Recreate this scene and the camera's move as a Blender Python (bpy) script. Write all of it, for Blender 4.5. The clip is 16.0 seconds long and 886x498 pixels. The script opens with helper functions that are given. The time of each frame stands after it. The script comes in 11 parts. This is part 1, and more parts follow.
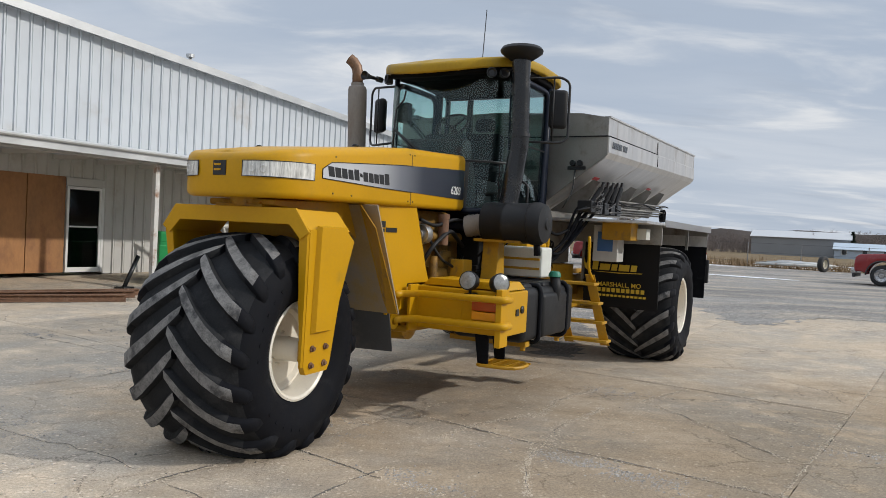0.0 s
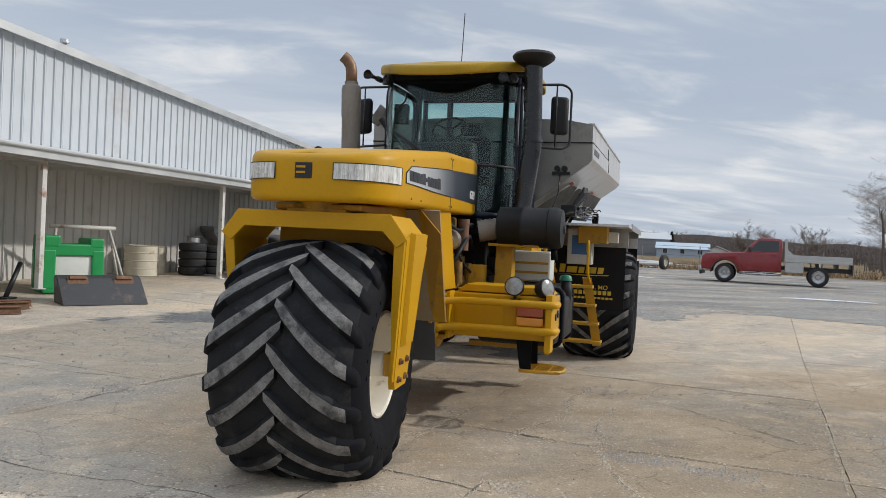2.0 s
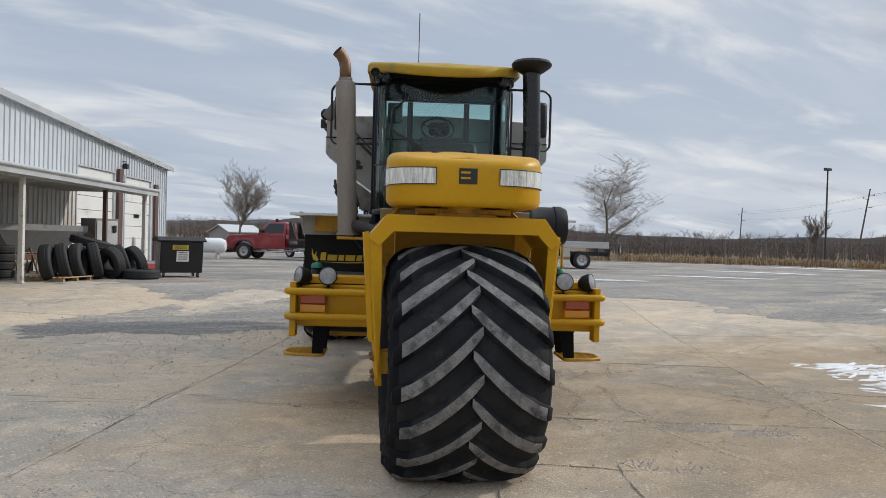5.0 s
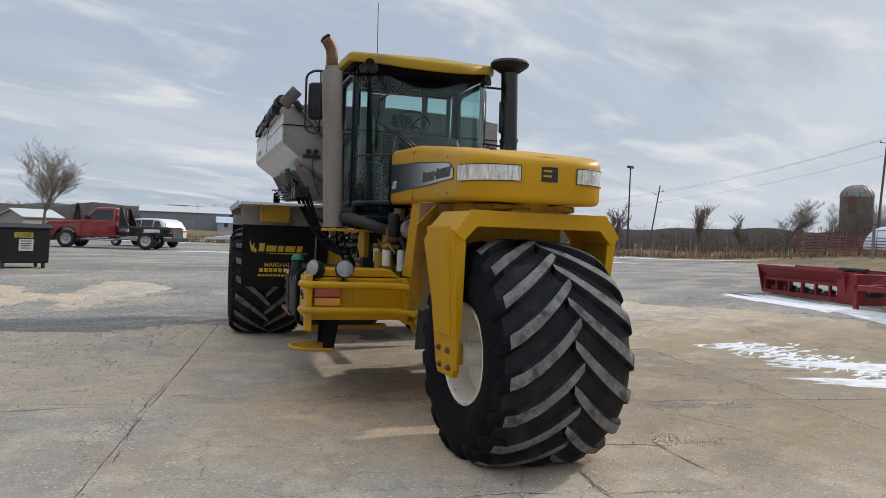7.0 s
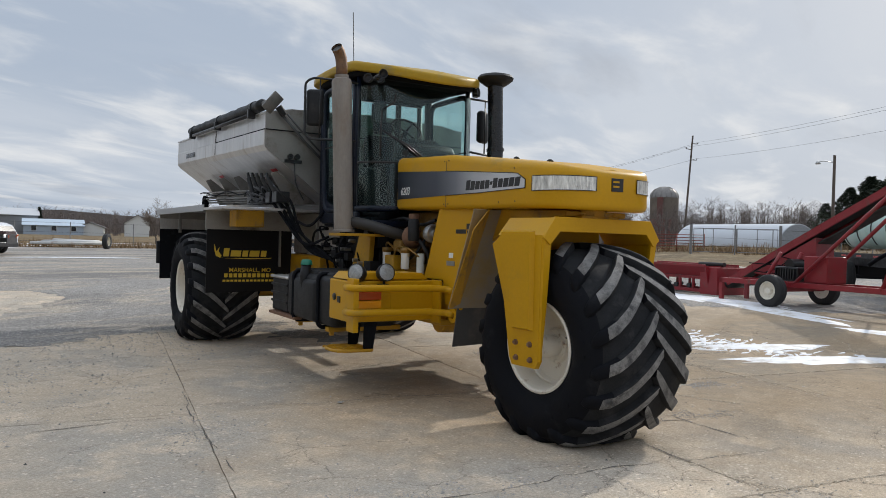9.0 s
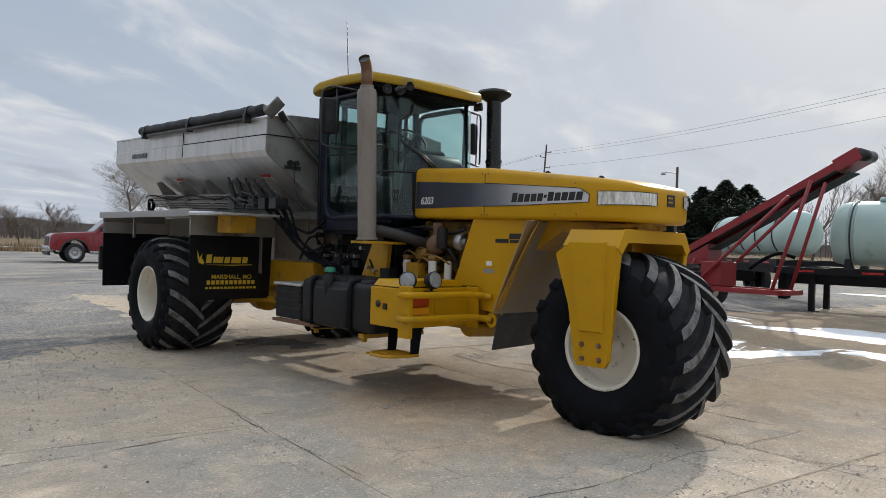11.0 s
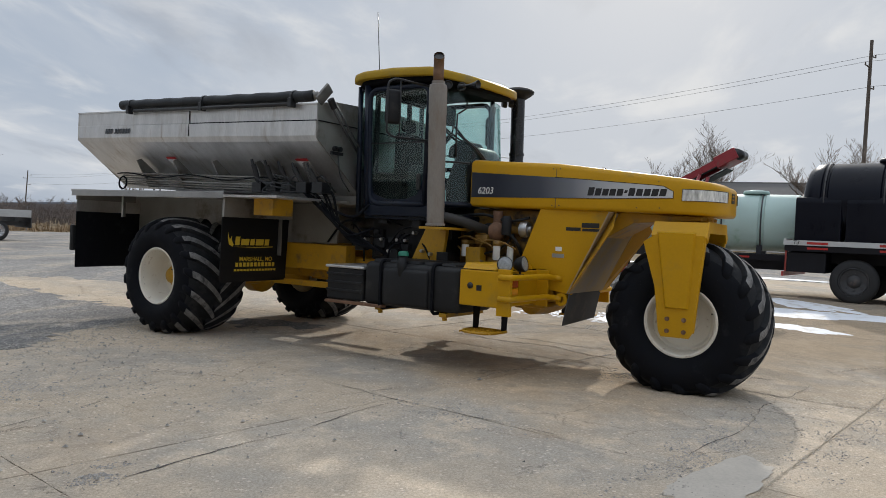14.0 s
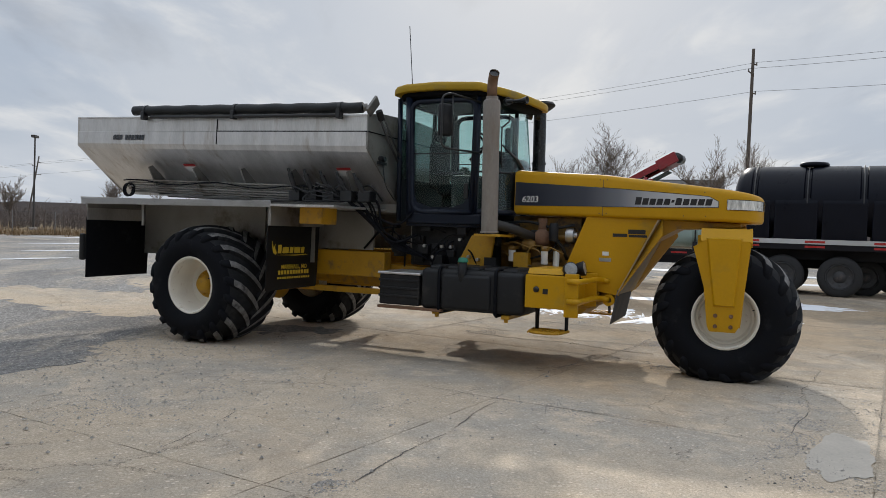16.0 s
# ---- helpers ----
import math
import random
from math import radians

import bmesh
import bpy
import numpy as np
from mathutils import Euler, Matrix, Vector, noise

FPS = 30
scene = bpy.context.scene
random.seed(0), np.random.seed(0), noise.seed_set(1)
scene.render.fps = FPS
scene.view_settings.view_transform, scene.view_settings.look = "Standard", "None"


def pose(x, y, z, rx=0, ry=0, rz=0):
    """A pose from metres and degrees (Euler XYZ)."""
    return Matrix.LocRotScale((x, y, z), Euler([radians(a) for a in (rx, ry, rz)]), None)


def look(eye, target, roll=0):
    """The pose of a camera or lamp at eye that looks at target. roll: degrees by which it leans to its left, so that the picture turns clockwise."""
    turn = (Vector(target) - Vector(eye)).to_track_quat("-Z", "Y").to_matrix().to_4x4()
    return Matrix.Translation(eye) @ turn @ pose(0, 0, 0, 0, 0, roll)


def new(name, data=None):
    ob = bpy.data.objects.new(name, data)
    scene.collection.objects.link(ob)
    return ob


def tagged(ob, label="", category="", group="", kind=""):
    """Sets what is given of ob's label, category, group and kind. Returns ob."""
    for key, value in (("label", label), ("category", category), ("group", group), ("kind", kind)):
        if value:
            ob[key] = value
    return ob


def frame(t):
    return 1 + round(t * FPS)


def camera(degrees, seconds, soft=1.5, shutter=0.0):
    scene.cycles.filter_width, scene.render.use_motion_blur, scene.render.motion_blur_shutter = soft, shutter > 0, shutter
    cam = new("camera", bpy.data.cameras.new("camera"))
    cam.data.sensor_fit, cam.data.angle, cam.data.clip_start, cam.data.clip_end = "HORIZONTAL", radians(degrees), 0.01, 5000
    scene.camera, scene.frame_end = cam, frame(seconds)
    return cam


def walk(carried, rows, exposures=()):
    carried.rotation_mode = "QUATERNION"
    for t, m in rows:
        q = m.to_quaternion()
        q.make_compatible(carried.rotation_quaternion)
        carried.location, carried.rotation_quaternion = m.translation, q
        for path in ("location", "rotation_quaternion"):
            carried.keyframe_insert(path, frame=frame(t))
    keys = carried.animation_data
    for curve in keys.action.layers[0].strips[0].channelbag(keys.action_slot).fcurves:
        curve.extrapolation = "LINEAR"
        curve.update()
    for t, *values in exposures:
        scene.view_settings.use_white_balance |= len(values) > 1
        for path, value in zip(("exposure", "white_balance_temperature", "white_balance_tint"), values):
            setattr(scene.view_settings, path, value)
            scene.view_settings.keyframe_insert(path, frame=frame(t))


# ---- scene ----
cam = camera(61.2, 16.0, 0.6)
PATH = [
    (0, (-0.016, 0.35, 1.69), (-0.023, 2.349, 1.645), 2.9),
    (0.5, (-0.432, 0.443, 1.677), (-0.341, 2.44, 1.639), 2.8),
    (1, (-0.903, 0.458, 1.662), (-0.705, 2.448, 1.63), 2.8),
    (1.5, (-1.333, 0.513, 1.64), (-1.028, 2.49, 1.614), 2.8),
    (2, (-1.777, 0.652, 1.649), (-1.363, 2.609, 1.626), 2.7),
    (2.5, (-2.283, 0.677, 1.659), (-1.759, 2.607, 1.633), 2.5),
    (3, (-2.713, 0.847, 1.644), (-2.081, 2.744, 1.611), 2.2),
    (3.2, (-2.89, 0.915, 1.67), (-2.215, 2.798, 1.631), 2.4),
    (5.3, (-4.692, 1.721, 1.633), (-3.573, 3.378, 1.606), 1.7),
    (5.5, (-4.833, 1.847, 1.622), (-3.669, 3.473, 1.593), 1.9),
    (6, (-5.235, 2.079, 1.607), (-3.964, 3.622, 1.577), 2.1),
    (6.5, (-5.625, 2.288, 1.621), (-4.27, 3.759, 1.584), 2.1),
    (7, (-6.001, 2.606, 1.631), (-4.563, 3.995, 1.59), 2.1),
    (7.5, (-6.482, 2.821, 1.622), (-4.969, 4.129, 1.582), 2.1),
    (8, (-6.838, 3.132, 1.588), (-5.255, 4.353, 1.55), 1.9),
    (8.5, (-7.197, 3.474, 1.597), (-5.546, 4.603, 1.567), 1.7),
    (9, (-7.534, 3.859, 1.61), (-5.819, 4.888, 1.583), 1.5),
    (9.2, (-7.631, 4.02, 1.58), (-5.896, 5.014, 1.554), 1.4),
    (11.3, (-8.823, 5.692, 1.62), (-6.917, 6.297, 1.617), 1.9),
    (11.5, (-8.941, 5.863, 1.611), (-7.022, 6.427, 1.612), 2.0),
    (12, (-9.172, 6.297, 1.624), (-7.228, 6.767, 1.626), 2.2),
    (12.5, (-9.482, 6.713, 1.604), (-7.52, 7.1, 1.599), 2.2),
    (13, (-9.638, 7.142, 1.571), (-7.664, 7.458, 1.549), 2.1),
    (13.5, (-9.789, 7.642, 1.576), (-7.804, 7.884, 1.544), 2.3),
    (14, (-9.945, 8.127, 1.599), (-7.953, 8.302, 1.551), 2.5),
    (14.5, (-9.994, 8.653, 1.611), (-7.997, 8.75, 1.556), 2.6),
    (15, (-10.198, 9.192, 1.633), (-8.199, 9.21, 1.575), 2.5),
    (15.5, (-10.321, 9.685, 1.631), (-8.323, 9.626, 1.575), 2.3),
    (16, (-10.455, 10.19, 1.67), (-8.46, 10.062, 1.621), 1.9),
]
EXPOSURES = [(0.0, 0.0), (10.0, -0.02), (12.5, -0.12), (16.0, -0.12)]
walk(cam, [(t, look(eye, target, roll)) for t, eye, target, roll in PATH], EXPOSURES)

# ---------------------------------------------------------------- light
SUN_AZ, SUN_EL = -10.0, 30.0          # degrees; azimuth from +x towards +y

world = bpy.data.worlds.new("winter_sky")
scene.world = world
world.use_nodes = True


def build_sky():
    nt = world.node_tree
    nt.nodes.clear()
    N, K = nt.nodes.new, nt.links.new
    out, bg = N("ShaderNodeOutputWorld"), N("ShaderNodeBackground")
    sky = N("ShaderNodeTexSky")
    sky.sky_type, sky.sun_disc = "NISHITA", False
    sky.sun_elevation = radians(SUN_EL)
    sky.sun_rotation = radians(90 - SUN_AZ)
    sky.air_density, sky.dust_density = 1.0, 2.0
    tc = N("ShaderNodeTexCoord")
    sep = N("ShaderNodeSeparateXYZ")
    K(tc.outputs["Generated"], sep.inputs[0])

    def math_node(op, a, b=None, clamp=False):
        n = N("ShaderNodeMath")
        n.operation, n.use_clamp = op, clamp
        for i, v in enumerate((a, b)):
            if v is None:
                continue
            if isinstance(v, (int, float)):
                n.inputs[i].default_value = v
            else:
                K(v, n.inputs[i])
        return n.outputs[0]

    up = math_node("MAXIMUM", sep.outputs[2], 0.0)
    den = math_node("ADD", up, 0.14)
    flat = N("ShaderNodeCombineXYZ")
    K(math_node("DIVIDE", sep.outputs[0], den), flat.inputs[0])
    K(math_node("DIVIDE", sep.outputs[1], den), flat.inputs[1])

    def cloud(scale, detail, stretch, lo, hi, shift):
        mp = N("ShaderNodeMapping")
        mp.inputs["Rotation"].default_value = (0, 0, radians(35))
        mp.inputs["Scale"].default_value = (scale * stretch, scale, 1)
        mp.inputs["Location"].default_value = (shift, shift * 0.7, 0)
        K(flat.outputs[0], mp.inputs[0])
        nz = N("ShaderNodeTexNoise")
        nz.inputs["Scale"].default_value = 1.0
        nz.inputs["Detail"].default_value = detail
        nz.inputs["Roughness"].default_value = 0.55
        nz.inputs["Distortion"].default_value = 0.4
        K(mp.outputs[0], nz.inputs["Vector"])
        mr = N("ShaderNodeMapRange")
        mr.interpolation_type = "SMOOTHSTEP"
        mr.inputs["From Min"].default_value, mr.inputs["From Max"].default_value = lo, hi
        K(nz.outputs["Fac"], mr.inputs["Value"])
        return mr.outputs[0]

    def mix(fac, a, b):
        m = N("ShaderNodeMix")
        m.data_type = "RGBA"
        for sock, v in ((m.inputs["Factor"], fac), (m.inputs["A"], a), (m.inputs["B"], b)):
            if isinstance(v, (int, float)):
                sock.default_value = v
            elif isinstance(v, tuple):
                sock.default_value = (*v, 1)
            else:
                K(v, sock)
        return m.outputs["Result"]

    dim = N("ShaderNodeVectorMath")
    dim.operation = "SCALE"
    dim.inputs["Scale"].default_value = 0.085
    K(sky.outputs[0], dim.inputs[0])
    veil = mix(0.92, dim.outputs[0], (0.455, 0.53, 0.645))              # thin high veil over the blue
    c1 = mix(cloud(0.75, 7, 0.45, 0.36, 0.66, 3.1), veil, (0.60, 0.652, 0.728))
    c2 = mix(cloud(2.4, 9, 0.5, 0.47, 0.74, 8.0), c1, (0.78, 0.80, 0.825))
    c3 = mix(math_node("MULTIPLY", cloud(1.7, 8, 0.35, 0.55, 0.72, 1.3), 0.42), c2, (0.33, 0.365, 0.43))
    # the glow of the veiled sun
    sun_dir = Vector((math.cos(radians(SUN_EL - 6)) * math.cos(radians(SUN_AZ)),
                      math.cos(radians(SUN_EL - 6)) * math.sin(radians(SUN_AZ)), math.sin(radians(SUN_EL - 6))))
    dot = N("ShaderNodeVectorMath")
    dot.operation = "DOT_PRODUCT"
    K(tc.outputs["Generated"], dot.inputs[0])
    dot.inputs[1].default_value = sun_dir
    glow = math_node("POWER", math_node("MAXIMUM", dot.outputs["Value"], 0.0), 26.0)
    wide = math_node("POWER", math_node("MAXIMUM", dot.outputs["Value"], 0.0), 4.0)
    glow_f = math_node("MULTIPLY", math_node("ADD", math_node("MULTIPLY", glow, 0.34), math_node("MULTIPLY", wide, 0.10)), 1.0, True)
    c4 = mix(glow_f, c3, (1.05, 1.02, 0.97))
    # the overcast is brighter overhead than at the horizon
    zen = N("ShaderNodeMapRange")
    zen.interpolation_type = "SMOOTHSTEP"
    zen.inputs["From Min"].default_value, zen.inputs["From Max"].default_value = 0.30, 0.95
    zen.inputs["To Min"].default_value, zen.inputs["To Max"].default_value = 1.0, 1.9
    K(up, zen.inputs["Value"])
    top = N("ShaderNodeVectorMath")
    top.operation = "SCALE"
    K(c4, top.inputs[0])
    K(zen.outputs[0], top.inputs["Scale"])
    K(top.outputs[0], bg.inputs["Color"])
    bg.inputs["Strength"].default_value = 0.97
    K(bg.outputs[0], out.inputs[0])


build_sky()

sun_data = bpy.data.lights.new("sun", "SUN")
sun_data.energy, sun_data.angle, sun_data.color = 2.3, radians(1.5), (1.0, 0.95, 0.88)
sun = new("sun", sun_data)
sun_from = Vector((math.cos(radians(SUN_EL)) * math.cos(radians(SUN_AZ)),
                   math.cos(radians(SUN_EL)) * math.sin(radians(SUN_AZ)), math.sin(radians(SUN_EL))))
sun.matrix_world = look(sun_from * 60, (0, 0, 0))

# ---------------------------------------------------------------- materials
def surf(name, color, rough=0.6, metal=0.0, vary=0.12, scale=6.0, grain=60.0, bump=0.15, dirt=None, dirt_amount=0.0,
         dirt_scale=3.0, coat=0.0, spec=0.5, sheen_rough=0.12, stretch=(1, 1, 1)):
    """A procedural surface: base colour varied at two scales, an optional second colour in blotches, roughness and bump."""
    m = bpy.data.materials.new(name)
    m.use_nodes = True
    nt = m.node_tree
    N, K = nt.nodes.new, nt.links.new
    p = nt.nodes["Principled BSDF"]
    tc = N("ShaderNodeTexCoord")
    mp = N("ShaderNodeMapping")
    mp.inputs["Scale"].default_value = stretch
    K(tc.outputs["Object"], mp.inputs[0])
    big, fine = N("ShaderNodeTexNoise"), N("ShaderNodeTexNoise")
    for n, sc, d in ((big, scale, 5), (fine, grain, 3)):
        n.inputs["Scale"].default_value, n.inputs["Detail"].default_value = sc, d
        K(mp.outputs[0], n.inputs["Vector"])
    add = N("ShaderNodeMath")
    add.operation = "ADD"
    K(big.outputs["Fac"], add.inputs[0])
    half = N("ShaderNodeMath")
    half.operation, half.inputs[1].default_value = "MULTIPLY", 0.6
    K(fine.outputs["Fac"], half.inputs[0])
    K(half.outputs[0], add.inputs[1])
    mr = N("ShaderNodeMapRange")
    mr.inputs["From Min"].default_value, mr.inputs["From Max"].default_value = 0.5, 1.1
    mr.inputs["To Min"].default_value, mr.inputs["To Max"].default_value = 1 - vary, 1 + vary
    K(add.outputs[0], mr.inputs["Value"])
    mul = N("ShaderNodeVectorMath")
    mul.operation = "SCALE"
    mul.inputs[0].default_value = color
    K(mr.outputs[0], mul.inputs["Scale"])
    col = mul.outputs[0]
    if dirt is not None:
        dn = N("ShaderNodeTexNoise")
        dn.inputs["Scale"].default_value, dn.inputs["Detail"].default_value = dirt_scale, 8
        dn.inputs["Roughness"].default_value = 0.65
        K(mp.outputs[0], dn.inputs["Vector"])
        dr = N("ShaderNodeMapRange")
        dr.interpolation_type = "SMOOTHSTEP"
        dr.inputs["From Min"].default_value, dr.inputs["From Max"].default_value = 0.62 - 0.3 * dirt_amount, 0.82 - 0.3 * dirt_amount
        K(dn.outputs["Fac"], dr.inputs["Value"])
        mx = N("ShaderNodeMix")
        mx.data_type = "RGBA"
        K(dr.outputs[0], mx.inputs["Factor"])
        K(col, mx.inputs["A"])
        mx.inputs["B"].default_value = (*dirt, 1)
        col = mx.outputs["Result"]
    K(col, p.inputs["Base Color"])
    rr = N("ShaderNodeMapRange")
    rr.inputs["From Min"].default_value, rr.inputs["From Max"].default_value = 0.5, 1.1
    rr.inputs["To Min"].default_value, rr.inputs["To Max"].default_value = max(0.03, rough - sheen_rough), min(1, rough + sheen_rough)
    K(add.outputs[0], rr.inputs["Value"])
    K(rr.outputs[0], p.inputs["Roughness"])
    p.inputs["Metallic"].default_value = metal
    p.inputs["Coat Weight"].default_value = coat
    p.inputs["Coat Roughness"].default_value = 0.12
    p.inputs["Specular IOR Level"].default_value = spec
    if bump:
        b = N("ShaderNodeBump")
        b.inputs["Strength"].default_value, b.inputs["Distance"].default_value = bump, 0.01
        K(add.outputs[0], b.inputs["Height"])
        K(b.outputs[0], p.inputs["Normal"])
    return m


def glass_mat(name, tint, alpha_like=0.12):
    """Thin tinted window glass: mostly see-through, with a Fresnel gloss."""
    m = bpy.data.materials.new(name)
    m.use_nodes = True
    nt = m.node_tree
    nt.nodes.clear()
    N, K = nt.nodes.new, nt.links.new
    out, mixs, tr, gl, lw = N("ShaderNodeOutputMaterial"), N("ShaderNodeMixShader"), N("ShaderNodeBsdfTransparent"), N("ShaderNodeBsdfGlossy"), N("ShaderNodeLayerWeight")
    tr.inputs[0].default_value = (*tint, 1)
    gl.inputs["Color"].default_value = (0.9, 0.95, 0.95, 1)
    gl.inputs["Roughness"].default_value = 0.02
    lw.inputs["Blend"].default_value = 0.5
    pw, ma = N("ShaderNodeMath"), N("ShaderNodeMath")
    pw.operation, pw.inputs[1].default_value = "POWER", 4.0
    ma.operation, ma.inputs[1].default_value, ma.inputs[2].default_value = "MULTIPLY_ADD", 0.55, 0.03
    K(lw.outputs["Facing"], pw.inputs[0])
    K(pw.outputs[0], ma.inputs[0])
    K(ma.outputs[0], mixs.inputs[0])
    K(tr.outputs[0], mixs.inputs[1])
    K(gl.outputs[0], mixs.inputs[2])
    K(mixs.outputs[0], out.inputs[0])
    return m


YELLOW = surf("yellow_paint", (0.51, 0.272, 0.004), 0.42, vary=0.07, scale=2.5, grain=40, bump=0.02, dirt=(0.34, 0.215, 0.03), dirt_amount=0.18, dirt_scale=1.6, spec=0.26)
YELLOW_FADED = surf("sun_faded_yellow_paint", (0.37, 0.232, 0.016), 0.5, vary=0.12, scale=3, grain=40, bump=0.03, dirt=(0.26, 0.19, 0.06), dirt_amount=0.35, dirt_scale=3, spec=0.2)
YELLOW_WORN = surf("worn_yellow_paint", (0.45, 0.24, 0.008), 0.5, vary=0.14, scale=5, grain=50, bump=0.08, dirt=(0.22, 0.13, 0.04), dirt_amount=0.32, dirt_scale=6)
ENGINE = surf("oily_yellow_iron", (0.22, 0.12, 0.02), 0.5, vary=0.4, scale=9, grain=70, bump=0.3, dirt=(0.018, 0.014, 0.011), dirt_amount=0.45, dirt_scale=6)
RUBBER = surf("black_rubber", (0.0045, 0.0052, 0.0078), 0.75, vary=0.35, scale=8, grain=90, bump=0.2, dirt=(0.016, 0.017, 0.020), dirt_amount=0.25, dirt_scale=5, spec=0.15)
LUG_TOP = surf("scuffed_lug_rubber", (0.155, 0.152, 0.148), 0.88, vary=0.6, scale=12, grain=85, bump=0.8, dirt=(0.045, 0.045, 0.047), dirt_amount=0.5, dirt_scale=9)
TREAD_DUST = surf("dusty_tread_rubber", (0.019, 0.020, 0.022), 0.85, vary=0.4, scale=7, grain=80, bump=0.4, dirt=(0.036, 0.036, 0.037), dirt_amount=0.4, dirt_scale=5, spec=0.15)
WHITE_RIM = surf("cream_white_rim_paint", (0.74, 0.70, 0.61), 0.38, vary=0.06, scale=5, bump=0.05, dirt=(0.30, 0.17, 0.09), dirt_amount=0.12, dirt_scale=9, coat=0.1)
BLACK_PAINT = surf("black_paint", (0.010, 0.0105, 0.012), 0.38, vary=0.2, scale=7, bump=0.05, dirt=(0.05, 0.045, 0.04), dirt_amount=0.10)
BLACK_PLASTIC = surf("grey_black_plastic", (0.012, 0.0125, 0.014), 0.55, vary=0.2, scale=6, grain=90, bump=0.2, dirt=(0.035, 0.033, 0.031), dirt_amount=0.22, dirt_scale=3, spec=0.3)
NAVY_CAB = surf("dark_cab_paint", (0.005, 0.009, 0.020), 0.36, vary=0.15, scale=5, bump=0.02, spec=0.28)
STAINLESS = surf("dull_stainless_steel", (0.60, 0.59, 0.58), 0.40, metal=0.85, vary=0.2, scale=2.6, grain=34, bump=0.05, dirt=(0.36, 0.31, 0.26), dirt_amount=0.30, dirt_scale=1.5, stretch=(2.4, 1, 0.4))
# darker, less metallic stainless for the hopper's front wall, ribs and panels
STAINLESS_LOW = surf("darker_stainless_steel", (0.30, 0.29, 0.27), 0.5, metal=0.75, vary=0.2, scale=3, bump=0.08, dirt=(0.15, 0.12, 0.10), dirt_amount=0.35, dirt_scale=2)
STEEL = surf("bare_steel", (0.42, 0.42, 0.42), 0.38, metal=0.9, vary=0.15, bump=0.05)
EXHAUST = surf("heat_greyed_steel", (0.25, 0.225, 0.20), 0.66, metal=0.3, vary=0.2, scale=4, grain=60, bump=0.12, dirt=(0.21, 0.165, 0.13), dirt_amount=0.3, dirt_scale=3, stretch=(1, 1, 0.35))
LAMP_LENS = surf("work_lamp_glass", (0.24, 0.25, 0.25), 0.06, vary=0.3, scale=30, grain=90, bump=0.2, coat=0.8)
RUST = surf("rusty_steel", (0.16, 0.085, 0.05), 0.8, vary=0.35, scale=12, bump=0.3, dirt=(0.28, 0.18, 0.12), dirt_amount=0.3, dirt_scale=10)
GLASS = glass_mat("cab_glass", (0.80, 0.90, 0.885))
GLASS_CLEAR = glass_mat("clear_glass", (0.85, 0.88, 0.88))
GLASS_DARK = glass_mat("dark_window_glass", (0.35, 0.40, 0.40))
MIRROR = surf("mirror_face", (0.8, 0.8, 0.8), 0.04, metal=1.0, vary=0.0, bump=0, sheen_rough=0.0)
LENS = surf("frosted_lamp_lens", (0.62, 0.62, 0.59), 0.10, vary=0.5, scale=14, grain=40, bump=0.5, coat=0.8, stretch=(1, 4, 0.4))
LAMP_SILVER = surf("lamp_reflector", (0.85, 0.85, 0.82), 0.12, metal=0.9, vary=0.05, bump=0.1)
RED_LENS = surf("red_lamp_lens", (0.42, 0.06, 0.012), 0.2, vary=0.1, grain=140, bump=0.2, coat=0.5)
AMBER_LENS = surf("amber_lamp_lens", (0.75, 0.30, 0.01), 0.2, vary=0.1, grain=140, bump=0.2, coat=0.5)
DARK_DECAL = surf("dark_grey_decal", (0.030, 0.034, 0.042), 0.35, vary=0.06, bump=0, coat=0.2)
BLACK_DECAL = surf("black_decal", (0.012, 0.012, 0.013), 0.4, vary=0.05, bump=0)
WHITE_DECAL = surf("white_decal", (0.72, 0.72, 0.70), 0.45, vary=0.05, bump=0)
GOLD_DECAL = surf("gold_lettering", (0.62, 0.42, 0.03), 0.5, vary=0.08, bump=0)
RED_DECAL = surf("red_decal", (0.45, 0.03, 0.03), 0.45, vary=0.05, bump=0)
BLUE_DECAL = surf("blue_decal", (0.05, 0.14, 0.34), 0.45, vary=0.05, bump=0)
GREEN_CAP = surf("green_plastic", (0.01, 0.16, 0.10), 0.45, vary=0.1, bump=0.05)
SEAT_CLOTH = surf("grey_seat_cloth", (0.022, 0.024, 0.028), 0.9, vary=0.2, scale=12, bump=0.0, spec=0.15)
CAB_TRIM = surf("grey_cab_trim", (0.036, 0.042, 0.046), 0.75, vary=0.12, bump=0.0, spec=0.2)
TARP = surf("rolled_black_tarp", (0.013, 0.0145, 0.016), 0.55, vary=0.3, scale=5, grain=40, bump=0.5, spec=0.35)


